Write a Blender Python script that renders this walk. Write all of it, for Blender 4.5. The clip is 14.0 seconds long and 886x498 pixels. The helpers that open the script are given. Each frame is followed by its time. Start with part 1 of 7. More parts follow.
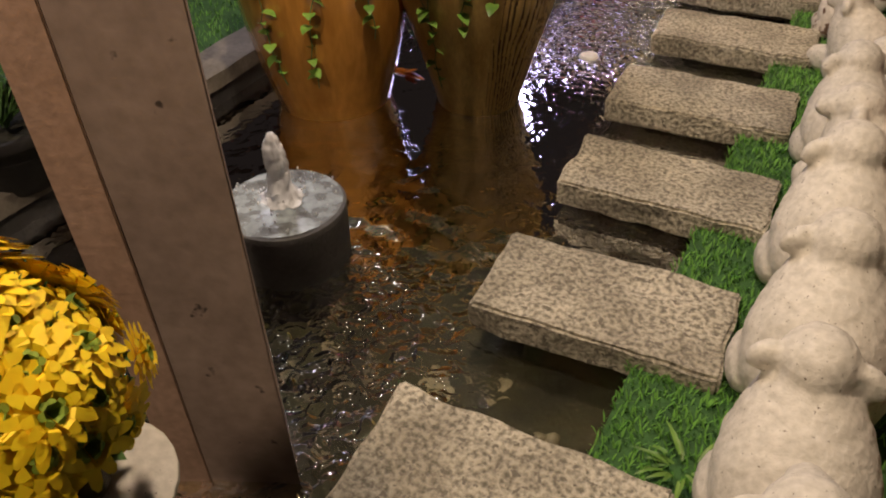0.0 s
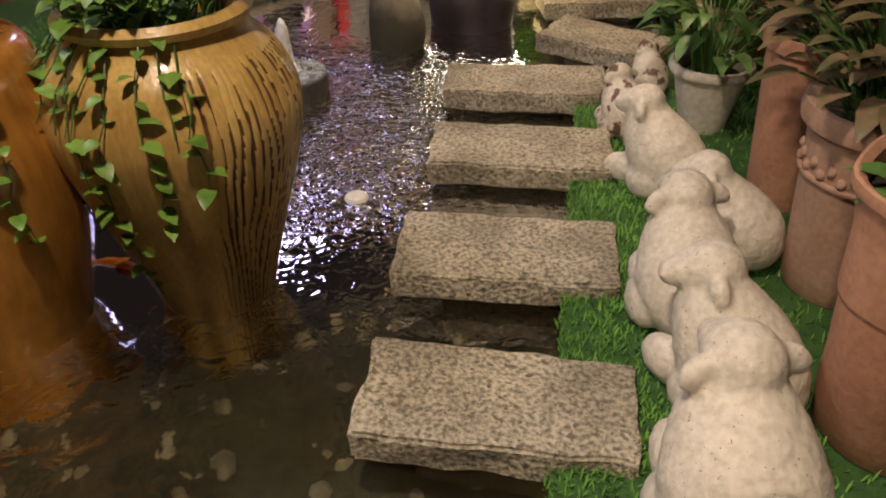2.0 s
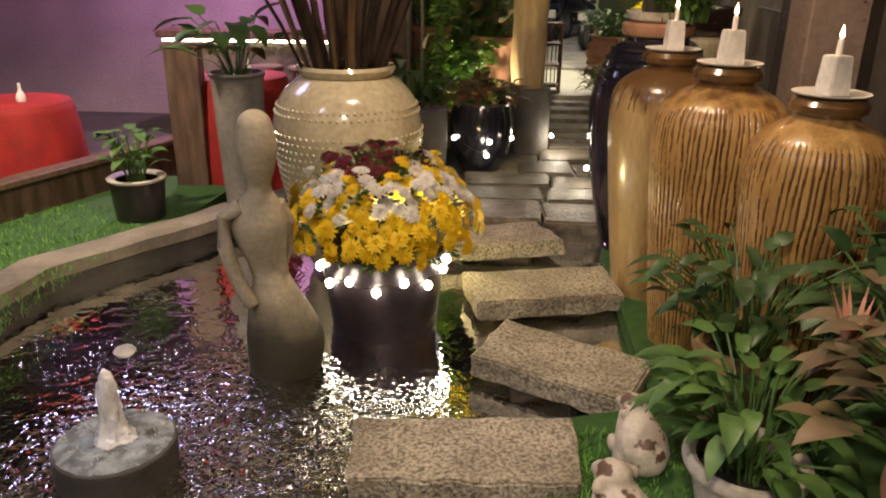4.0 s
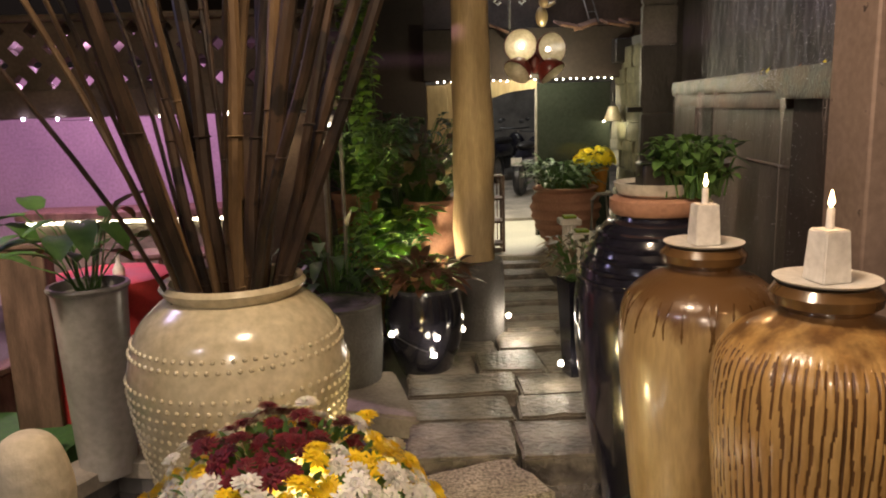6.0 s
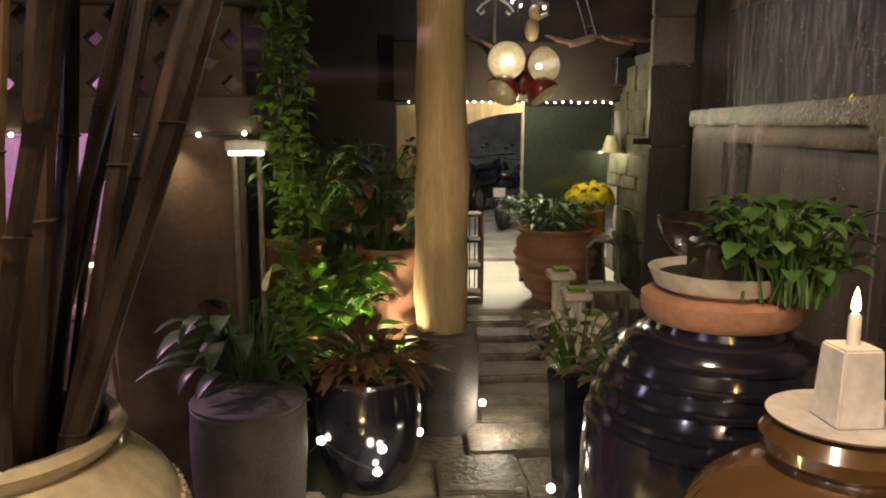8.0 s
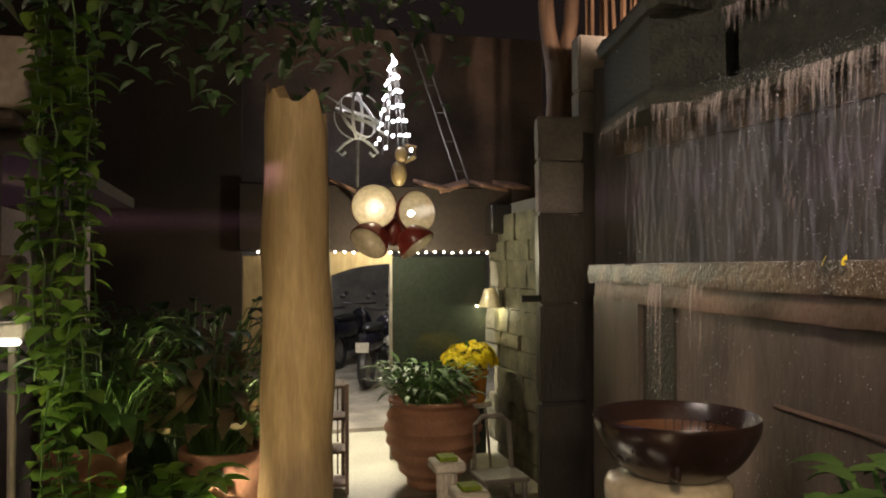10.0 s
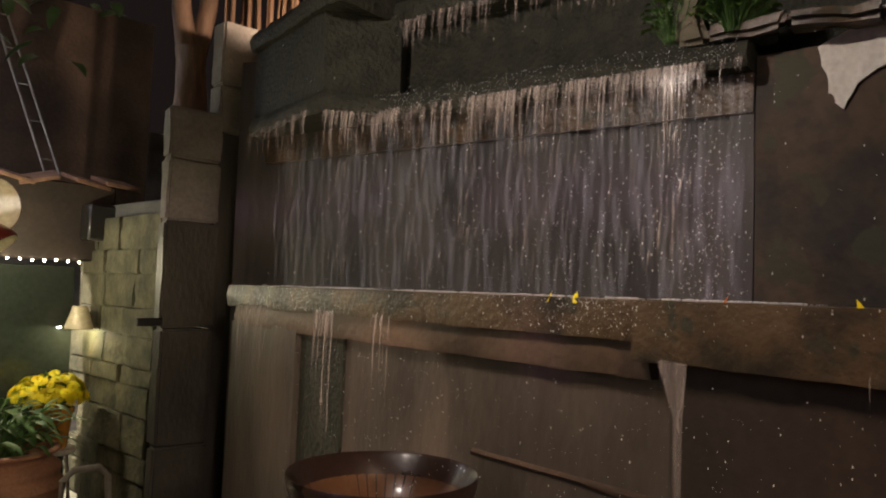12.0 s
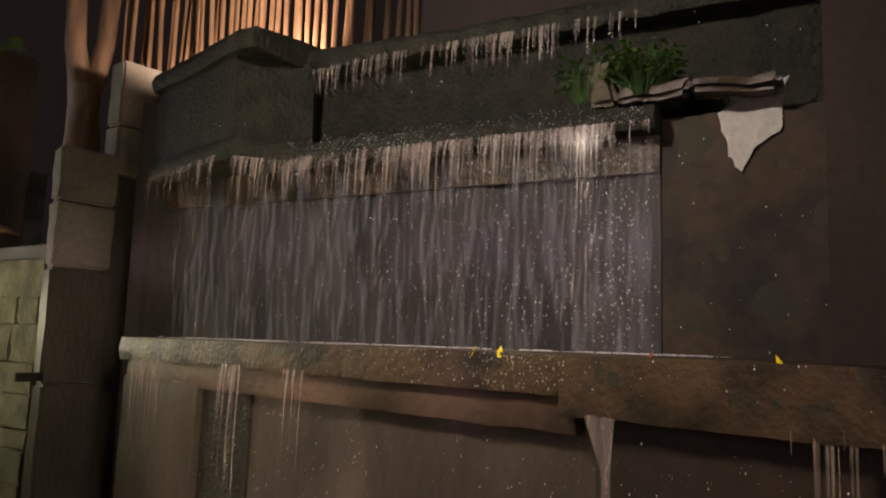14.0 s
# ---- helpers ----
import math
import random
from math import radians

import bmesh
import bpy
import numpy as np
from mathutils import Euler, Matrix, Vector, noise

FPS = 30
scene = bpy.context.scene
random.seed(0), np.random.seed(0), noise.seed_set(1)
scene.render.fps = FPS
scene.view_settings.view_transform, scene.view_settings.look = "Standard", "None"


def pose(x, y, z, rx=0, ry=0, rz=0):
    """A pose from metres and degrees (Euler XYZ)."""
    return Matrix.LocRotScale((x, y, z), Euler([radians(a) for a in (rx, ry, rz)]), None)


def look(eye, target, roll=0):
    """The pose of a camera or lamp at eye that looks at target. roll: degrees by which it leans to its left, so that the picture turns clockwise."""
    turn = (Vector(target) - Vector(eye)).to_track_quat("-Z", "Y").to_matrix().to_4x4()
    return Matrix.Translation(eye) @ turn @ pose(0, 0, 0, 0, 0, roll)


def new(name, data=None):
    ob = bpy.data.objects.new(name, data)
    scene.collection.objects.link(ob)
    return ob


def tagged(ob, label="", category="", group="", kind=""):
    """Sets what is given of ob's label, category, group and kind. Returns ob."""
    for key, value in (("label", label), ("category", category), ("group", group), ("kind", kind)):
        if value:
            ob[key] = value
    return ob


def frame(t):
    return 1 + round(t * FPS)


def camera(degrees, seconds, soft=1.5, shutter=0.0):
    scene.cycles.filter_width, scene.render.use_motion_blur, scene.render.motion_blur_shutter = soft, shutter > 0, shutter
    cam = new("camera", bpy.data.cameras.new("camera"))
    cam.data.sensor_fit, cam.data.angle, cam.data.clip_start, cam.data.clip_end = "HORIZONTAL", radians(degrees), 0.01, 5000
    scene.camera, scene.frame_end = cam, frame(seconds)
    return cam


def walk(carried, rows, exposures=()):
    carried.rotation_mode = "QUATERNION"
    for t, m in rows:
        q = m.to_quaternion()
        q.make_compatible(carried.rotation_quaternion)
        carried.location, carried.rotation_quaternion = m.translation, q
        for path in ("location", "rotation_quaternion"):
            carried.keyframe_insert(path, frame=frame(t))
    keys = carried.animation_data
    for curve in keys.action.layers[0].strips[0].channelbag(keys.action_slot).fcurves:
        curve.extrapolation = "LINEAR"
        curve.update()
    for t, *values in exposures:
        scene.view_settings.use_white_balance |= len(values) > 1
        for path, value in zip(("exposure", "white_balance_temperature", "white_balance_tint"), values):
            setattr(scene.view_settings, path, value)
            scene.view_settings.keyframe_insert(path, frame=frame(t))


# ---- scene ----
cam = camera(60.9, 14.0, 2.0)
PATH = [
    (0, (0.547, 1.522, 1.512), (-0.229, 2.88, 0.265), -1.7),
    (0.5, (0.493, 1.633, 1.473), (-0.136, 3.028, 0.185), -2.5),
    (1, (0.415, 1.947, 1.468), (-0.111, 3.364, 0.159), -2.7),
    (1.5, (0.364, 2.206, 1.481), (-0.081, 3.713, 0.243), -2.8),
    (2, (0.273, 2.491, 1.45), (-0.036, 4.102, 0.307), -1.5),
    (2.5, (0.152, 2.807, 1.51), (-0.059, 4.513, 0.487), -1.7),
    (3, (0.112, 3.146, 1.514), (-0.05, 4.913, 0.59), -1.3),
    (3.5, (0.065, 3.503, 1.565), (-0.053, 5.326, 0.752), -0.0),
    (3.7, (0.063, 3.648, 1.555), (-0.048, 5.491, 0.785), 0.4),
    (6, (-0.013, 5.195, 1.661), (0.061, 7.158, 1.29), -1.7),
    (6.5, (0.025, 5.558, 1.661), (0.167, 7.526, 1.332), -2.2),
    (7, (0.109, 5.92, 1.657), (0.235, 7.883, 1.291), -1.2),
    (7.2, (0.124, 6.028, 1.662), (0.242, 7.988, 1.28), -0.6),
    (9.3, (0.227, 7.129, 1.771), (0.389, 9.122, 1.716), 1.1),
    (9.5, (0.21, 7.242, 1.787), (0.463, 9.226, 1.775), 0.7),
    (10, (0.235, 7.428, 1.781), (0.732, 9.365, 1.834), -0.3),
    (10.5, (0.22, 7.673, 1.797), (1.012, 9.507, 1.901), -0.9),
    (11, (0.286, 7.856, 1.79), (1.321, 9.563, 1.921), 0.5),
    (11.5, (0.244, 7.955, 1.782), (1.511, 9.498, 1.895), 2.1),
    (12, (0.165, 8.086, 1.805), (1.601, 9.473, 1.917), 2.0),
    (12.5, (0.115, 8.163, 1.806), (1.634, 9.457, 1.935), 2.2),
    (13, (0.099, 8.181, 1.811), (1.651, 9.433, 1.962), 2.0),
    (13.5, (0.108, 8.181, 1.814), (1.692, 9.388, 2.001), 1.9),
    (14, (0.13, 8.173, 1.819), (1.736, 9.338, 2.067), 1.9),
]
walk(cam, [(t, look(eye, target, roll)) for t, eye, target, roll in PATH])

# ---- world and large lights ----
world = bpy.data.worlds.new("night")
scene.world = world
world.use_nodes = True
world.node_tree.nodes["Background"].inputs[0].default_value = (0.30, 0.22, 0.20, 1)
world.node_tree.nodes["Background"].inputs[1].default_value = 0.035


def lamp(kind, name, power, colour, where, target=None, size=0.1, spot=90, blend=0.6):
    data = bpy.data.lights.new(name, kind)
    data.energy, data.color = power, colour
    if kind == "AREA":
        data.shape, data.size = "DISK", size
    else:
        data.shadow_soft_size = size
    if kind == "SPOT":
        data.spot_size, data.spot_blend = radians(spot), blend
    ob = new(name, data)
    ob.matrix_world = look(where, target) if target else pose(*where)
    return ob


WARM, PINK, YELLOW, COOL = (1.0, 0.72, 0.48), (1.0, 0.78, 0.58), (1.0, 0.78, 0.35), (0.75, 0.78, 1.0)
# garden lamps hung under the canopy over the pond and the walk
lamp("AREA", "canopy_lamp_pond", 82, PINK, (-0.35, 3.15, 3.3), (-0.1, 4.3, 0), 0.22)
lamp("AREA", "canopy_lamp_entry", 54, PINK, (-0.4, 0.8, 3.1), (-0.1, 2.8, 0), 0.22)
lamp("SPOT", "canopy_lamp_walk", 228, WARM, (-0.1, 6.6, 3.4), (0.2, 8.2, 0), 0.2, 118, 0.22)
# added fill without a fixture, brightens the terrace and its red tables
lamp("SPOT", "terrace_fill", 340, PINK, (-2.7, 7.4, 2.6), (-3.0, 8.75, 0.3), 0.08, 84, 0.5)
lamp("AREA", "pond_lamp_cool", 42, (0.88, 0.84, 1.0), (-2.8, 4.9, 3.3), (-0.7, 2.7, 0), 0.55)
lamp("AREA", "pond_lamp_violet", 11, (0.66, 0.58, 1.0), (-2.8, 8.9, 2.7), (-0.9, 5.6, -0.1), 0.6)
lamp("SPOT", "column_spot", 46, YELLOW, (-0.2, 8.75, 0.35), (0.4, 10.5, 1.6), 0.05, 60)
lamp("SPOT", "waterfall_spot", 136, (1.0, 0.82, 0.70), (0.45, 9.7, 3.6), (2.6, 9.75, 2.6), 0.1, 86, 0.7)
lamp("SPOT", "waterfall_spot_low", 62, (1.0, 0.74, 0.54), (0.8, 10.1, 0.2), (2.0, 10.35, 1.35), 0.1, 66, 0.9)
lamp("AREA", "passage_lamp", 135, (1.0, 0.90, 0.74), (1.3, 14.4, 2.3), (1.3, 14.2, 0), 0.5)
lamp("SPOT", "plant_uplight", 120, (1.0, 0.80, 0.52), (0.04, 10.18, 0.36), (-0.06, 11.1, 0.85), 0.03, 102, 0.6)
lamp("POINT", "wall_lamp_light", 0.8, (1.0, 0.86, 0.55), (-0.45, 9.72, 1.5), None, 0.06)
lamp("SPOT", "bamboo_spot", 130, (1.0, 0.70, 0.50), (2.66, 11.15, 3.22), (2.92, 11.9, 4.0), 0.03, 125)
lamp("POINT", "violet_wall_lamp", 160, (1.0, 0.52, 0.88), (-2.4, 10.6, 2.07), None, 0.07)

# ---- materials ----


def mat(name, c1, c2=None, rough=0.6, metal=0.0, scale=6.0, bump=0.25, grain=60.0, coat=0.0, c3=None, stretch=(1, 1, 1), depth=0.01, lo=0.35, hi=0.65, spots=None, vary=0.0, mixin=0.55, dark=0.55, glo=0.3, ghi=0.7):
    """Two-scale noise colour with fine relief. spots: (colour, scale, threshold) worn flecks."""
    m = bpy.data.materials.new(name)
    m.use_nodes = True
    nt = m.node_tree
    n, l = nt.nodes, nt.links
    b = n["Principled BSDF"]
    co = n.new("ShaderNodeTexCoord")
    mp = n.new("ShaderNodeMapping")
    mp.inputs["Scale"].default_value = stretch
    l.new(co.outputs["Object"], mp.inputs[0])
    n1 = n.new("ShaderNodeTexNoise")
    n1.inputs["Scale"].default_value, n1.inputs["Detail"].default_value = scale, 6
    l.new(mp.outputs[0], n1.inputs["Vector"])
    n2 = n.new("ShaderNodeTexNoise")
    n2.inputs["Scale"].default_value, n2.inputs["Detail"].default_value = grain, 4
    l.new(mp.outputs[0], n2.inputs["Vector"])
    ramp = n.new("ShaderNodeValToRGB")
    e = ramp.color_ramp.elements
    c2 = c2 or tuple(v * 0.6 for v in c1)
    e[0].position, e[0].color = lo, (*c2, 1)
    e[1].position, e[1].color = hi, (*c1, 1)
    l.new(n1.outputs["Fac"], ramp.inputs[0])
    colour = ramp.outputs[0]
    mixn = n.new("ShaderNodeMix")
    mixn.data_type, mixn.blend_type = "RGBA", "MULTIPLY"
    mixn.inputs[0].default_value = mixin
    g = n.new("ShaderNodeValToRGB")
    g.color_ramp.elements[0].position, g.color_ramp.elements[0].color = glo, (dark, dark, dark * 0.94, 1)
    g.color_ramp.elements[1].position, g.color_ramp.elements[1].color = ghi, (1, 1, 1, 1)
    l.new(n2.outputs["Fac"], g.inputs[0])
    l.new(colour, mixn.inputs[6])
    l.new(g.outputs[0], mixn.inputs[7])
    colour = mixn.outputs[2]
    if spots:
        n3 = n.new("ShaderNodeTexNoise")
        n3.inputs["Scale"].default_value, n3.inputs["Detail"].default_value = spots[1], 3
        l.new(co.outputs["Object"], n3.inputs["Vector"])
        r3 = n.new("ShaderNodeValToRGB")
        r3.color_ramp.elements[0].position, r3.color_ramp.elements[1].position = spots[2], spots[2] + 0.04
        l.new(n3.outputs["Fac"], r3.inputs[0])
        m3 = n.new("ShaderNodeMix")
        m3.data_type = "RGBA"
        l.new(r3.outputs[0], m3.inputs[0])
        l.new(colour, m3.inputs[6])
        m3.inputs[7].default_value = (*spots[0], 1)
        colour = m3.outputs[2]
    if vary:
        info = n.new("ShaderNodeObjectInfo")
        geo = n.new("ShaderNodeNewGeometry")
        add = n.new("ShaderNodeMath")
        l.new(info.outputs["Random"], add.inputs[0])
        l.new(geo.outputs["Random Per Island"], add.inputs[1])
        mr = n.new("ShaderNodeMapRange")
        mr.inputs["From Max"].default_value = 2.0
        mr.inputs["To Min"].default_value, mr.inputs["To Max"].default_value = 1 - vary, 1 + vary
        l.new(add.outputs[0], mr.inputs[0])
        hs = n.new("ShaderNodeHueSaturation")
        l.new(mr.outputs[0], hs.inputs["Value"])
        l.new(colour, hs.inputs["Color"])
        colour = hs.outputs[0]
    l.new(colour, b.inputs["Base Color"])
    rr = n.new("ShaderNodeMapRange")
    rr.inputs["To Min"].default_value, rr.inputs["To Max"].default_value = max(0.02, rough * 0.8), min(1, rough * 1.25)
    l.new(n1.outputs["Fac"], rr.inputs[0])
    l.new(rr.outputs[0], b.inputs["Roughness"])
    b.inputs["Metallic"].default_value, b.inputs["Coat Weight"].default_value = metal, coat
    b.inputs["Coat Roughness"].default_value = 0.08
    if bump:
        bp = n.new("ShaderNodeBump")
        bp.inputs["Strength"].default_value, bp.inputs["Distance"].default_value = bump, depth
        l.new(n2.outputs["Fac"], bp.inputs["Height"])
        l.new(bp.outputs[0], b.inputs["Normal"])
    return m


def glow(name, colour, power):
    m = bpy.data.materials.new(name)
    m.use_nodes = True
    b = m.node_tree.nodes["Principled BSDF"]
    b.inputs["Base Color"].default_value = (*colour, 1)
    b.inputs["Emission Color"].default_value = (*colour, 1)
    b.inputs["Emission Strength"].default_value = power
    return m


def leafmat(name, c1, c2, rough=0.42, scale=9.0):
    m = mat(name, c1, c2, rough, 0, scale, 0.15, 40, vary=0.35 if rough < 0.5 else 0.15, mixin=0.5 if rough < 0.5 else 0.1)
    b = m.node_tree.nodes["Principled BSDF"]
    b.inputs["Transmission Weight"].default_value = 0.0
    b.inputs["Subsurface Weight"].default_value = 0.12
    b.inputs["Subsurface Radius"].default_value = (0.004, 0.008, 0.002)
    return m


def watermat():
    """Clear greenish water: a faint swell everywhere, choppy where the fountains splash."""
    m = bpy.data.materials.new("pond water")
    m.use_nodes = True
    n, l = m.node_tree.nodes, m.node_tree.links
    b = n["Principled BSDF"]
    b.inputs["Base Color"].default_value = (0.42, 0.40, 0.26, 1)
    b.inputs["Roughness"].default_value, b.inputs["IOR"].default_value = 0.03, 1.27
    b.inputs["Transmission Weight"].default_value = 1.0
    co = n.new("ShaderNodeTexCoord")
    w1 = n.new("ShaderNodeTexNoise")
    w1.inputs["Scale"].default_value, w1.inputs["Detail"].default_value, w1.inputs["Distortion"].default_value = 13, 2, 0.6
    w2 = n.new("ShaderNodeTexNoise")
    w2.inputs["Scale"].default_value, w2.inputs["Detail"].default_value, w2.inputs["Distortion"].default_value = 21, 1.2, 0.9
    l.new(co.outputs["Object"], w1.inputs["Vector"])
    l.new(co.outputs["Object"], w2.inputs["Vector"])
    chop = None
    for (x, y, reach) in ((-0.66, 2.52, 0.85), (-0.82, 5.75, 1.4)):
        far = n.new("ShaderNodeVectorMath")
        far.operation = "DISTANCE"
        far.inputs[1].default_value = (x, y, -0.14)
        l.new(co.outputs["Object"], far.inputs[0])
        r = n.new("ShaderNodeMapRange")
        r.interpolation_type = "SMOOTHSTEP"
        r.inputs["From Min"].default_value, r.inputs["From Max"].default_value = 0.25, reach
        r.inputs["To Min"].default_value, r.inputs["To Max"].default_value = 1.0, 0.0
        l.new(far.outputs["Value"], r.inputs[0])
        if chop is None:
            chop = r.outputs[0]
        else:
            a = n.new("ShaderNodeMath")
            a.operation = "MAXIMUM"
            l.new(chop, a.inputs[0])
            l.new(r.outputs[0], a.inputs[1])
            chop = a.outputs[0]
    fine = n.new("ShaderNodeMath")
    fine.operation = "MULTIPLY"
    l.new(w2.outputs["Fac"], fine.inputs[0])
    l.new(chop, fine.inputs[1])
    ad = n.new("ShaderNodeMath")
    ad.operation = "MULTIPLY_ADD"
    ad.inputs[1].default_value = 0.10
    l.new(w1.outputs["Fac"], ad.inputs[0])
    l.new(fine.outputs[0], ad.inputs[2])
    bp = n.new("ShaderNodeBump")
    bp.inputs["Strength"].default_value, bp.inputs["Distance"].default_value = 1.0, 0.040
    l.new(ad.outputs[0], bp.inputs["Height"])
    l.new(bp.outputs[0], b.inputs["Normal"])
    return m


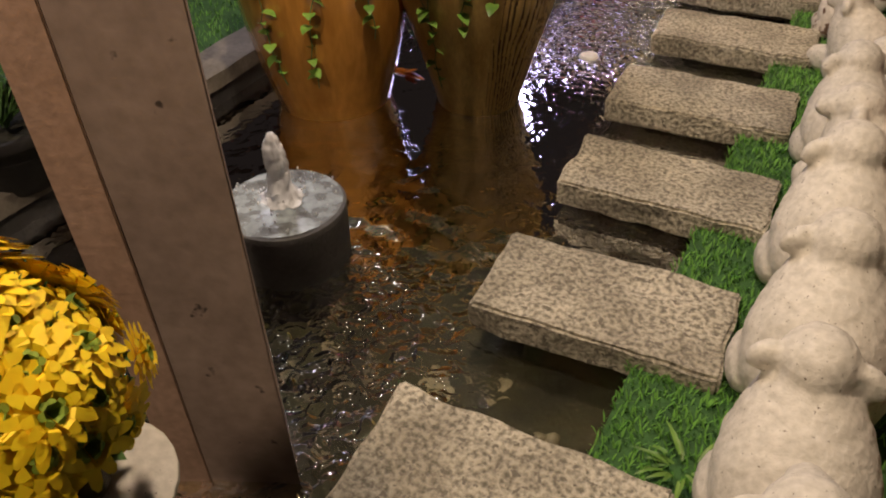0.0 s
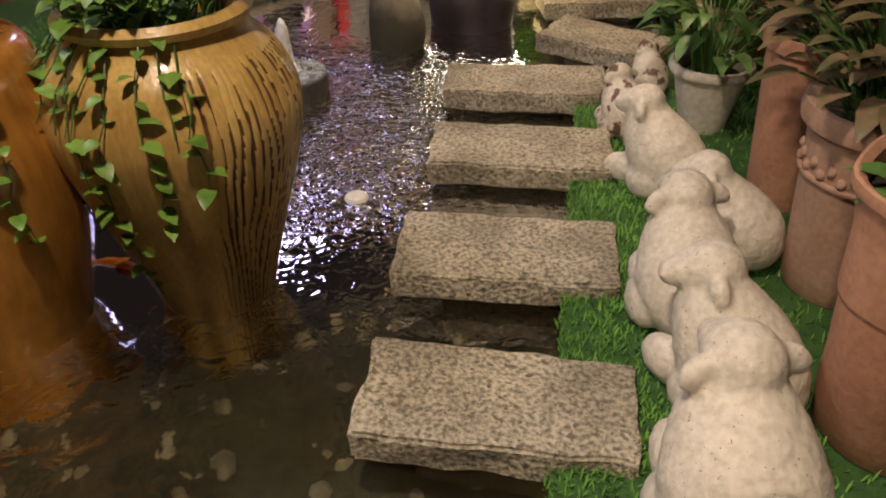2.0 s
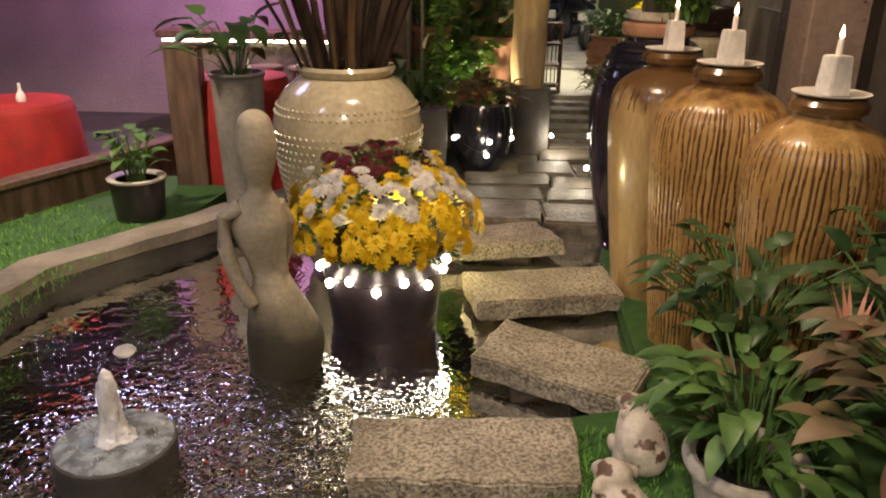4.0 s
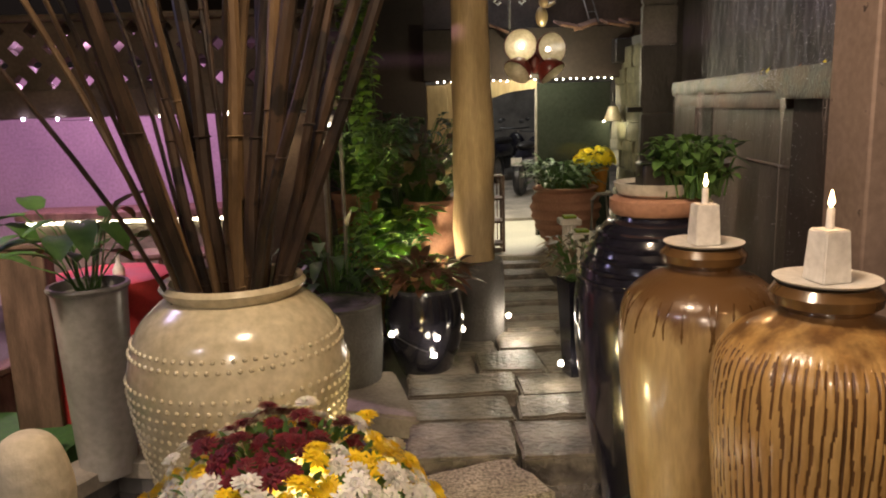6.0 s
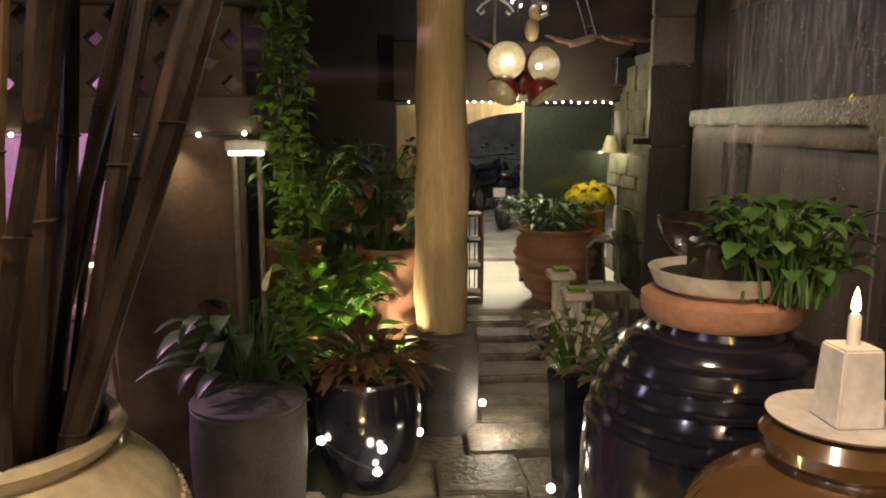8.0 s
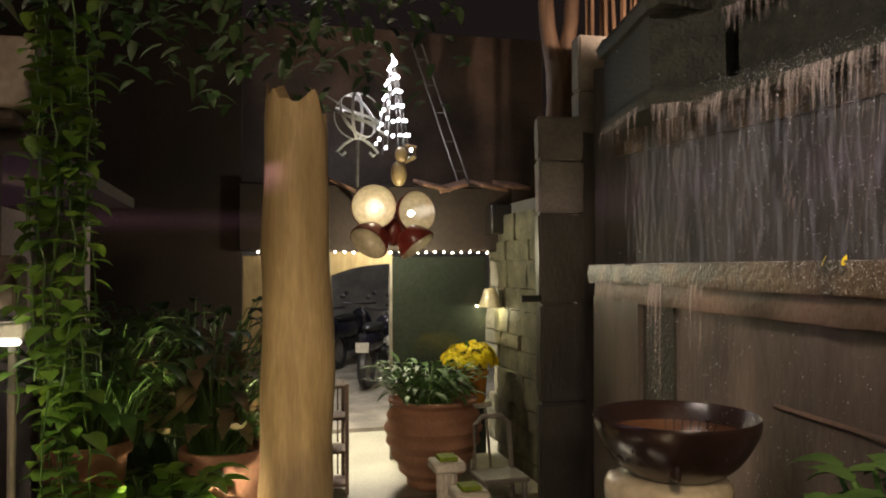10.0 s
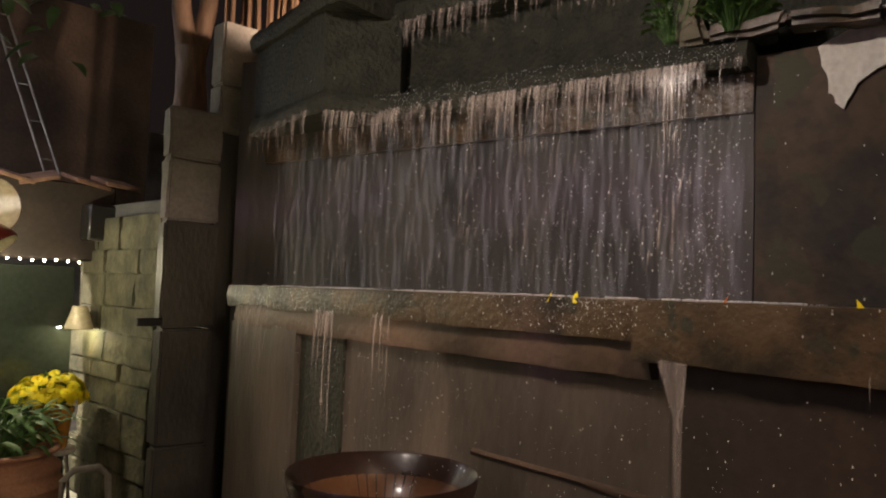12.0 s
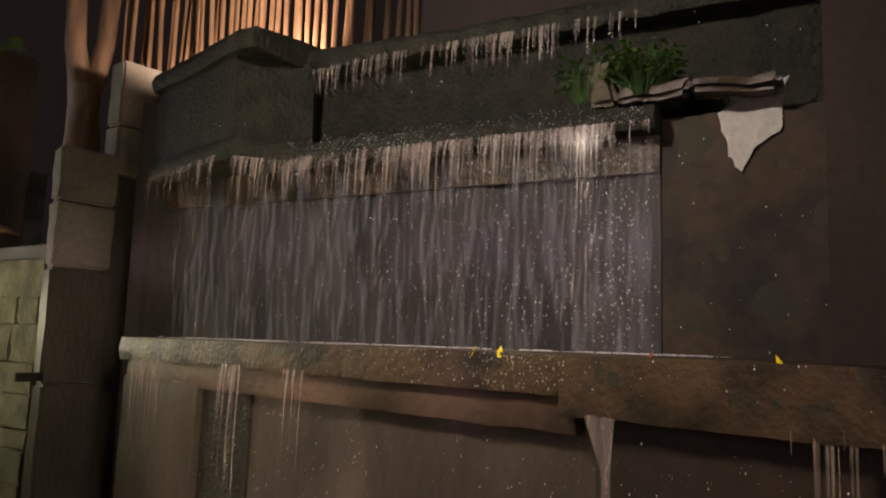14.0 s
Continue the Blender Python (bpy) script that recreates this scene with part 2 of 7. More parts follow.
M = dict(
    granite=mat("granite", (0.66, 0.60, 0.47), (0.36, 0.32, 0.24), 0.75, 0, 3.5, 1.0, 66, depth=0.018, mixin=1.0, dark=0.32, glo=0.34, ghi=0.60, spots=((0.17, 0.15, 0.115), 40, 0.60)),
    paving=mat("paving stone", (0.27, 0.235, 0.185), (0.09, 0.08, 0.068), 0.36, 0, 6, 1.0, 30, depth=0.02, vary=0.28),
    concrete=mat("concrete", (0.34, 0.30, 0.25), (0.17, 0.15, 0.12), 0.75, 0, 3, 0.4, 45),
    wetwall=mat("wet dark plaster", (0.088, 0.082, 0.080), (0.036, 0.034, 0.036), 0.55, 0, 2.6, 0.35, 16, stretch=(1.6, 1.6, 0.45), depth=0.012),
    drybrown=mat("mottled brown plaster", (0.095, 0.066, 0.045), (0.032, 0.026, 0.021), 0.7, 0, 4.5, 0.5, 26, lo=0.38, hi=0.62, spots=((0.05, 0.05, 0.03), 6, 0.60)),
    lowerwall=mat("brown grey wet render", (0.135, 0.110, 0.092), (0.062, 0.054, 0.050), 0.34, 0, 2.0, 0.3, 22, stretch=(1.5, 1.5, 0.5)),
    wetledge=mat("wet brown ledge", (0.125, 0.085, 0.050), (0.030, 0.026, 0.020), 0.36, 0, 5, 0.7, 44, lo=0.40, hi=0.60, spots=((0.05, 0.05, 0.035), 9, 0.60)),
    wallstone=mat("mossy wall stone", (0.145, 0.13, 0.08), (0.05, 0.05, 0.03), 0.85, 0, 5, 0.9, 22, vary=0.3, depth=0.02),
    neck=mat("dark brown shoulder glaze", (0.17, 0.092, 0.034), (0.075, 0.04, 0.016), 0.24, 0, 5, 0.15, 18, coat=0.7),
    jarochre=mat("amber glaze", (0.64, 0.44, 0.15), (0.46, 0.28, 0.08), 0.3, 0, 4, 0.15, 30, coat=0.35, stretch=(3, 3, 0.7)),
    brownwall=mat("brown wet plaster", (0.17, 0.11, 0.075), (0.075, 0.05, 0.035), 0.5, 0, 2.5, 0.5, 30),
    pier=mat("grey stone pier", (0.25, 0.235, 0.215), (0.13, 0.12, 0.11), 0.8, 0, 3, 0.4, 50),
    greystone=mat("dark grey stone", (0.13, 0.125, 0.12), (0.075, 0.07, 0.066), 0.7, 0, 4, 0.4, 60),
    soil=mat("pond bed", (0.034, 0.032, 0.018), (0.011, 0.010, 0.006), 0.9, 0, 6, 0.8, 30),
    darkwall=mat("dark brown wall", (0.060, 0.042, 0.034), (0.033, 0.024, 0.020), 0.8, 0, 1.5, 0.2, 30),
    violetwall=mat("mauve plaster", (0.42, 0.34, 0.38), (0.32, 0.26, 0.30), 0.8, 0, 1.5, 0.15, 40),
    wood=mat("old brown timber", (0.17, 0.105, 0.07), (0.075, 0.045, 0.03), 0.6, 0, 3, 0.35, 30, stretch=(6, 6, 1)),
    palewood=mat("peeled trunk", (0.50, 0.38, 0.21), (0.37, 0.27, 0.14), 0.6, 0, 4, 0.4, 20, stretch=(5, 5, 0.6)),
    white=mat("white painted stone", (0.75, 0.70, 0.61), (0.66, 0.61, 0.53), 0.6, 0, 5, 0.4, 50, spots=((0.20, 0.165, 0.13), 105, 0.675)),
    cream=mat("cream glaze", (0.74, 0.67, 0.48), (0.62, 0.54, 0.36), 0.22, 0, 4, 0.1, 30, coat=0.7),
    brownglaze=mat("brown glaze", (0.56, 0.26, 0.05), (0.34, 0.145, 0.025), 0.18, 0, 3, 0.1, 20, coat=0.8, stretch=(2, 2, 0.5)),
    ochre=mat("ochre glaze", (0.50, 0.31, 0.11), (0.30, 0.16, 0.05), 0.3, 0, 4, 0.15, 30, coat=0.5, stretch=(3, 3, 0.7)),
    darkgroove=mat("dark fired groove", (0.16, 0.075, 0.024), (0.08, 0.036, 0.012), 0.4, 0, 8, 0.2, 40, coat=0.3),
    tanjar=mat("tan glaze", (0.48, 0.35, 0.17), (0.32, 0.20, 0.09), 0.28, 0, 3, 0.15, 25, coat=0.6, stretch=(3, 3, 0.5)),
    blackglaze=mat("blue black glaze", (0.020, 0.019, 0.030), (0.010, 0.010, 0.016), 0.16, 0, 4, 0.05, 30, coat=0.8),
    blackpot=mat("matt black pot", (0.024, 0.022, 0.022), (0.014, 0.013, 0.013), 0.4, 0, 4, 0.1, 40, coat=0.2),
    terracotta=mat("terracotta", (0.50, 0.27, 0.17), (0.36, 0.18, 0.11), 0.75, 0, 3, 0.25, 50),
    terraplain=mat("pale terracotta", (0.46, 0.30, 0.22), (0.36, 0.22, 0.15), 0.8, 0, 3, 0.25, 50),
    plastic=mat("white plastic", (0.70, 0.67, 0.60), (0.58, 0.55, 0.48), 0.45, 0, 5, 0.05, 40),
    turf=mat("turf backing", (0.05, 0.14, 0.03), (0.03, 0.09, 0.02), 0.9, 0, 20, 0.6, 120),
    blade=leafmat("grass blade", (0.17, 0.40, 0.06), (0.09, 0.24, 0.035), 0.6),
    leaf=leafmat("green leaf", (0.11, 0.215, 0.055), (0.06, 0.14, 0.034)),
    lightleaf=leafmat("light green leaf", (0.22, 0.38, 0.06), (0.11, 0.24, 0.035)),
    darkleaf=leafmat("dark green leaf", (0.045, 0.10, 0.03), (0.022, 0.055, 0.017)),
    redleaf=leafmat("dark bronze leaf", (0.20, 0.135, 0.075), (0.09, 0.095, 0.042)),
    bromeliad=leafmat("bronze red rosette leaf", (0.17, 0.08, 0.055), (0.08, 0.05, 0.03)),
    pinkleaf=leafmat("pink leaf", (0.55, 0.25, 0.18), (0.35, 0.18, 0.10)),
    yellow=leafmat("yellow petal", (0.90, 0.66, 0.010), (0.86, 0.57, 0.006), 0.6, 30),
    lemon=leafmat("lemon petal", (0.85, 0.75, 0.01), (0.80, 0.62, 0.005), 0.6, 30),
    petalwhite=leafmat("white petal", (0.82, 0.80, 0.76), (0.70, 0.68, 0.62), 0.6, 30),
    maroon=leafmat("maroon petal", (0.17, 0.008, 0.018), (0.08, 0.004, 0.010), 0.6, 30),
    eye=leafmat("flower eye", (0.25, 0.32, 0.02), (0.16, 0.24, 0.02), 0.7, 30),
    stalk=mat("bamboo stalk", (0.080, 0.048, 0.030), (0.018, 0.012, 0.009), 0.5, 0, 3, 0.3, 30, stretch=(4, 4, 0.9), spots=((0.016, 0.011, 0.008), 9, 0.58)),
    bamboo=mat("bamboo screen", (0.36, 0.23, 0.14), (0.22, 0.13, 0.08), 0.6, 0, 3, 0.2, 30, stretch=(6, 6, 0.5), vary=0.25),
    red=mat("red cloth", (0.42, 0.022, 0.020), (0.28, 0.014, 0.012), 0.75, 0, 5, 0.2, 90),
    copper=mat("dark copper bowl", (0.040, 0.020, 0.016), (0.018, 0.010, 0.009), 0.28, 0.0, 3, 0.2, 30, coat=0.4),
    redlac=mat("red lacquer", (0.20, 0.03, 0.02), (0.12, 0.018, 0.012), 0.35, 0, 3, 0.1, 30, coat=0.4),
    candle=mat("white candle block", (0.80, 0.78, 0.74), (0.74, 0.72, 0.68), 0.5, 0, 6, 0.05, 40),
    bowlinside=mat("red brown bowl glaze", (0.19, 0.09, 0.045), (0.08, 0.036, 0.018), 0.3, 0, 5, 0.2, 30, coat=0.4),
    plumglaze=mat("dark plum glaze", (0.085, 0.066, 0.078), (0.045, 0.036, 0.044), 0.34, 0, 4, 0.1, 30, coat=0.0),
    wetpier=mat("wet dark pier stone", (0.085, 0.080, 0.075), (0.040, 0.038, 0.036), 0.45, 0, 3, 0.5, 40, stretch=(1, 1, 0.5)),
    calico=mat("white paint flaked to brown", (0.74, 0.69, 0.62), (0.60, 0.54, 0.46), 0.55, 0, 5, 0.3, 50, spots=((0.13, 0.075, 0.05), 15, 0.57)),
    koi=mat("orange koi", (0.80, 0.25, 0.01), (0.75, 0.18, 0.01), 0.3, 0, 9, 0.05, 40),
    iron=mat("pale painted iron", (0.30, 0.28, 0.25), (0.20, 0.18, 0.16), 0.5, 0.2, 8, 0.1, 50),
    black=mat("black rubber and metal", (0.03, 0.03, 0.032), (0.015, 0.015, 0.016), 0.35, 0, 5, 0.1, 40),
    pebble=mat("pebbles", (0.27, 0.24, 0.18), (0.09, 0.08, 0.06), 0.6, 0, 7, 0.2, 40, vary=0.5),
    foam=mat("white water", (0.90, 0.91, 0.94), (0.78, 0.80, 0.86), 0.25, 0, 20, 0.8, 60),
    wire=mat("cable", (0.05, 0.05, 0.05), None, 0.5, 0, 5, 0.0, 40),
    tile=mat("roof tile", (0.28, 0.15, 0.10), (0.17, 0.09, 0.06), 0.8, 0, 6, 0.3, 50, vary=0.3),
    rock=mat("pale rough stone", (0.24, 0.215, 0.155), (0.11, 0.10, 0.07), 0.85, 0, 4, 0.8, 25, vary=0.25, depth=0.02),
    floor=mat("passage floor", (0.42, 0.40, 0.30), (0.33, 0.31, 0.23), 0.5, 0, 2, 0.1, 40),
    # moss of the wet lips; its dark tone also stands in for recess shade
    moss_and_shade=mat("moss_and_shade", (0.040, 0.040, 0.027), (0.010, 0.014, 0.008), 0.7, 0, 12, 1.0, 46, depth=0.02),
    grey=mat("grey glaze", (0.30, 0.285, 0.265), (0.20, 0.19, 0.175), 0.3, 0, 3, 0.1, 30, coat=0.4),
    oldplaster=mat("sooty plaster", (0.15, 0.12, 0.09), (0.07, 0.055, 0.042), 0.85, 0, 3, 0.4, 45),
    cane=mat("tan cane", (0.22, 0.14, 0.07), (0.10, 0.06, 0.03), 0.5, 0, 3, 0.2, 30, stretch=(4, 4, 0.7)),
    paint=mat("brown paint", (0.34, 0.25, 0.205), (0.27, 0.195, 0.16), 0.6, 0, 3, 0.15, 30, spots=((0.05, 0.035, 0.03), 16, 0.68)),
    dimtube=glow("dim white tube", (1.0, 0.92, 0.78), 5),
    led=glow("white led", (1.0, 0.86, 0.66), 24),
    cooled=glow("cool led", (0.92, 0.92, 1.0), 26),
    violed=glow("violet led", (0.85, 0.7, 1.0), 30),
    bowlbulb=glow("dim warm bulb", (1.0, 0.88, 0.68), 12),
    flame=glow("candle flame", (1.0, 0.60, 0.28), 30),
    bulb=glow("warm bulb", (1.0, 0.85, 0.62), 14),
)
water = watermat()

# ---- building blocks ----


def link(bm, name, material, smooth=True, angle=40):
    bmesh.ops.recalc_face_normals(bm, faces=bm.faces)
    me = bpy.data.meshes.new(name)
    bm.to_mesh(me)
    bm.free()
    if isinstance(material, (list, tuple)):
        for k in material:
            me.materials.append(k)
    else:
        me.materials.append(material)
    if smooth:
        me.polygons.foreach_set("use_smooth", [True] * len(me.polygons))
        me.set_sharp_from_angle(angle=radians(angle))
    return me


def thing(name, label, category, x=0, y=0, z=0, rz=0, group="", kind="", rx=0, ry=0):
    ob = new(name)
    ob.empty_display_size = 0.1
    ob.matrix_world = pose(x, y, z, rx, ry, rz)
    return tagged(ob, label, category, group, kind)


def part(name, bm, material, parent, label="", smooth=True, m=None, angle=40):
    ob = new(name, link(bm, name, material, smooth, angle))
    ob.parent = parent
    if m is not None:
        ob.matrix_local = m
    if label:
        ob["label"] = label
    return ob


def solid(name, bm, material, label, category, m=None, kind="", smooth=True, group="", angle=40):
    ob = new(name, link(bm, name, material, smooth, angle))
    if m is not None:
        ob.matrix_world = m
    return tagged(ob, label, category, group, kind)


def lathe(profile, seg=40, bm=None, x=0, y=0, z=0, wob=0.0, seed=0):
    """A turned body from (radius, height) pairs."""
    bm = bm or bmesh.new()
    rings = []
    for i, (r, h) in enumerate(profile):
        if r < 1e-4:
            rings.append([bm.verts.new((x, y, z + h))])
            continue
        ring = []
        for k in range(seg):
            a = 2 * math.pi * k / seg
            f = 1 + wob * noise.noise((math.cos(a) * 1.3 + seed, math.sin(a) * 1.3, h * 3))
            ring.append(bm.verts.new((x + r * f * math.cos(a), y + r * f * math.sin(a), z + h)))
        rings.append(ring)
    for a, b in zip(rings, rings[1:]):
        if len(a) == 1 and len(b) == 1:
            continue
        for k in range(seg):
            q = (k + 1) % seg
            if len(a) == 1:
                bm.faces.new((a[0], b[k], b[q]))
            elif len(b) == 1:
                bm.faces.new((a[k], a[q], b[0]))
            else:
                bm.faces.new((a[k], a[q], b[q], b[k]))
    return bm


def smoothed(profile, n=5):
    """More points along a profile, by Catmull-Rom."""
    p = [Vector(v) for v in profile]
    out = []
    for i in range(len(p) - 1):
        a, b, c, d = p[max(i - 1, 0)], p[i], p[i + 1], p[min(i + 2, len(p) - 1)]
        for k in range(n):
            t = k / n
            v = 0.5 * (2 * b + (c - a) * t + (2 * a - 5 * b + 4 * c - d) * t * t + (3 * b - a - 3 * c + d) * t ** 3)
            out.append((max(v.x, 0.0), v.y))
    out.append(tuple(p[-1]))
    return out


def box(sx, sy, sz, x=0, y=0, z=0, bevel=0.004, bm=None, rz=0, seg=1):
    """A box with its base at z, bevelled."""
    tmp = bmesh.new()
    bmesh.ops.create_cube(tmp, size=1, matrix=Matrix.Diagonal((sx, sy, sz, 1)))
    if bevel:
        bmesh.ops.bevel(tmp, geom=tmp.edges[:], offset=min(bevel, 0.45 * min(sx, sy, sz)), segments=seg, affect="EDGES")
    bmesh.ops.transform(tmp, matrix=pose(x, y, z + sz / 2, 0, 0, rz), verts=tmp.verts)
    if bm is None:
        return tmp
    me = bpy.data.meshes.new("tmp")
    tmp.to_mesh(me)
    tmp.free()
    bm.from_mesh(me)
    bpy.data.meshes.remove(me)
    return bm


def prism(poly, z0, z1, bm=None):
    """A flat plan outline drawn up from z0 to z1."""
    bm = bm or bmesh.new()
    lo = [bm.verts.new((x, y, z0)) for x, y in poly]
    hi = [bm.verts.new((x, y, z1)) for x, y in poly]
    bm.faces.new(lo[::-1])
    bm.faces.new(hi)
    for i in range(len(poly)):
        j = (i + 1) % len(poly)
        bm.faces.new((lo[i], lo[j], hi[j], hi[i]))
    return bm


def rough_block(poly, z0, z1, seed=0, rough=0.008, cuts=5, bevel=0.015):
    """A stone block on a four-cornered plan, with uneven faces and worn edges."""
    bm = prism(poly, z0, z1)
    bmesh.ops.bevel(bm, geom=bm.edges[:], offset=bevel, segments=2, affect="EDGES")
    long = [e for e in bm.edges if e.calc_length() > 0.06]
    bmesh.ops.subdivide_edges(bm, edges=long, cuts=cuts, use_grid_fill=True)
    for v in bm.verts:
        s = v.co * 9 + Vector((seed * 7.3, seed * 3.1, 0))
        v.co += Vector((noise.noise(s), noise.noise(s + Vector((31, 0, 0))), 0.7 * noise.noise(s + Vector((0, 57, 0))))) * rough
    return bm


def tube(points, radius, bm=None, seg=8, taper=None):
    bm = bm or bmesh.new()
    pts = [Vector(p) for p in points]
    rings = []
    for i, p in enumerate(pts):
        d = (pts[min(i + 1, len(pts) - 1)] - pts[max(i - 1, 0)]).normalized()
        u = d.orthogonal().normalized() if abs(d.z) > 0.999 else d.cross(Vector((0, 0, 1))).normalized()
        w = d.cross(u)
        r = radius if taper is None else radius + (taper - radius) * i / (len(pts) - 1)
        rings.append([bm.verts.new(p + r * (math.cos(2 * math.pi * k / seg) * u + math.sin(2 * math.pi * k / seg) * w)) for k in range(seg)])
    for a, b in zip(rings, rings[1:]):
        for k in range(seg):
            bm.faces.new((a[k], a[(k + 1) % seg], b[(k + 1) % seg], b[k]))
    bm.faces.new(rings[0][::-1])
    bm.faces.new(rings[-1])
    return bm


def leaf(bm, base, way, length, width, droop=0.4, steps=4, fold=0.25, tip=0.0, mi=0):
    """One curved, folded leaf blade."""
    way = Vector(way).normalized()
    side = way.cross(Vector((0, 0, 1)))
    side = Vector((1, 0, 0)) if side.length < 1e-3 else side.normalized()
    p, d, rows = Vector(base), way.copy(), []
    for i in range(steps + 1):
        t = i / steps
        w = width * 0.5 * math.sin(math.pi * min(1, 0.12 + 0.88 * t) ** 0.75) if i < steps else width * tip
        up = side.cross(d).normalized()
        rows.append((bm.verts.new(p - side * w + up * w * fold), bm.verts.new(p), bm.verts.new(p + side * w + up * w * fold)))
        p = p + d * (length / steps)
        d = (d + Vector((0, 0, -droop / steps))).normalized()
    for a, b in zip(rows, rows[1:]):
        for k in (0, 1):
            f = bm.faces.new((a[k], a[k + 1], b[k + 1], b[k]))
            f.material_index = mi


def blob(bm, x, y, z, rx, ry, rz, seg=16, rings=10, m=None, mi=0):
    """A ball squeezed to three radii, turned by m."""
    t = Matrix.Translation((x, y, z)) @ (m or Matrix.Identity(4)) @ Matrix.Diagonal((rx, ry, rz, 1))
    rows = [[bm.verts.new(t @ Vector((0, 0, -1)))]]
    for i in range(1, rings):
        a = math.pi * i / rings
        rows.append([bm.verts.new(t @ Vector((math.sin(a) * math.cos(2 * math.pi * k / seg), math.sin(a) * math.sin(2 * math.pi * k / seg), -math.cos(a)))) for k in range(seg)])
    rows.append([bm.verts.new(t @ Vector((0, 0, 1)))])
    for p, q in zip(rows, rows[1:]):
        for k in range(seg):
            e = (k + 1) % seg
            loop = (p[0], q[e], q[k]) if len(p) == 1 else (p[k], p[e], q[0]) if len(q) == 1 else (p[k], p[e], q[e], q[k])
            bm.faces.new(loop).material_index = mi
    return bm


rnd = random.Random(5)


# ---- ground and pond ----
W = -0.14
KERB = [(-1.95, 1.0), (-1.93, 3.6), (-1.98, 4.6), (-2.25, 5.8), (-2.33, 6.9), (-2.26, 7.5), (-1.92, 8.0), (-1.70, 8.28), (-1.45, 8.75), (-0.62, 8.62)]
bm = bmesh.new()
bmesh.ops.create_grid(bm, x_segments=2, y_segments=2, size=60, matrix=Matrix.Translation((0, 0, -0.55)))
solid("ground", bm, M["soil"], "dark earth under the garden", "ground", kind="structure")
bm = bmesh.new()
bmesh.ops.create_grid(bm, x_segments=90, y_segments=90, size=4.5, matrix=Matrix.Translation((-1.0, 5.2, -0.212)))
for v in bm.verts:
    v.co.z += 0.03 * noise.noise(v.co * 2.5)
solid("pond_floor", bm, M["soil"], "dark muddy pond floor under the water", "pond floor", kind="structure")
bm = bmesh.new()
bmesh.ops.create_grid(bm, x_segments=170, y_segments=340, size=1, matrix=Matrix.Translation((-0.6, 4.8, W)) @ Matrix.Diagonal((1.9, 4.2, 1, 1)))
for v in bm.verts:
    h = 0.002 * noise.noise(v.co * 5)
    for fx, fy, amp in ((-0.78, 2.72, 0.018), (-0.95, 5.75, 0.011)):
        q = math.hypot(v.co.x - fx, v.co.y - fy)
        if q < 1.4:
            fade = max(0.0, 1 - q / 1.4) ** 1.3
            h += amp * fade * (0.35 * math.sin(q * 42) + noise.noise(Vector((v.co.x * 13, v.co.y * 13, 2))) + 0.6 * noise.noise(Vector((v.co.x * 27, v.co.y * 27, 7))))
    v.co.z += h
ob = solid("water", bm, water, "rippling dark pond water with lamp reflections", "water", kind="structure")
ob.visible_shadow = False


def strip(points, half, z0, z1, name, material, label, rough=0.01):
    """A low wall along a plan line."""
    bm = bmesh.new()
    rows = []
    pts = []
    for a, b in zip(points, points[1:]):
        a, b = Vector(a), Vector(b)
        k = max(2, int((b - a).length / 0.12))
        pts += [a.lerp(b, i / k) for i in range(k)]
    pts.append(Vector(points[-1]))
    for i, p in enumerate(pts):
        d = (pts[min(i + 1, len(pts) - 1)] - pts[max(i - 1, 0)]).normalized()
        nrm = Vector((-d.y, d.x))
        j = [noise.noise((p.x * 5, p.y * 5, q)) * rough for q in range(4)]
        o, q = p + nrm * (half + j[0]), p - nrm * (half + j[1])
        rows.append([bm.verts.new((o.x, o.y, z0)), bm.verts.new((o.x, o.y, z1 + j[2] - 0.012)), bm.verts.new((*(o - nrm * 0.02), z1 + j[2])), bm.verts.new((*(q + nrm * 0.02), z1 + j[3])), bm.verts.new((q.x, q.y, z1 + j[3] - 0.012)), bm.verts.new((q.x, q.y, z0))])
    for a, b in zip(rows, rows[1:]):
        for k in range(5):
            bm.faces.new((a[k], a[k + 1], b[k + 1], b[k]))
    bm.faces.new(rows[0])
    bm.faces.new(rows[-1][::-1])
    return solid(name, bm, material, label, "kerb", kind="structure")


strip([(x - 0.09, y) for x, y in KERB], 0.11, -0.055, 0.03, "pond_kerb", M["concrete"], "weathered concrete kerb round the pond")
strip([(x - 0.095, y) for x, y in KERB], 0.10, -0.5, -0.050, "pond_edge", M["wetpier"], "dark wet stone edge of the pond under its kerb")
# lawn behind the kerb, and the turf beside the stepping stones
LAWN = [(x - 0.19, y) for x, y in KERB[:-2]]
bm = prism([(-6, 1.0), *LAWN, (-1.75, 9.4), (-6, 9.4)], -0.5, 0.0)
solid("lawn_bank", bm, M["turf"], "green artificial turf bank behind the kerb", "lawn", kind="structure", smooth=False)
bm = prism([(0.29, 1.0), (0.29, 6.3), (0.75, 6.45), (0.80, 8.3), (1.7, 8.3), (1.7, 1.0)], -0.5, -0.05)
solid("turf_strip", bm, M["turf"], "green artificial turf beside the stepping stones", "lawn", kind="structure", smooth=False)


def blades(name, label, spots, h=0.03, w=0.006):
    bm = bmesh.new()
    for x, y, z in spots:
        a = rnd.uniform(0, 6.28)
        leaf(bm, (x, y, z), (0.5 * math.cos(a), 0.5 * math.sin(a), 1), h * rnd.uniform(0.6, 1.3), w, 0.8, 2)
    solid(name, bm, M["blade"], label, "grass", kind="stuff")


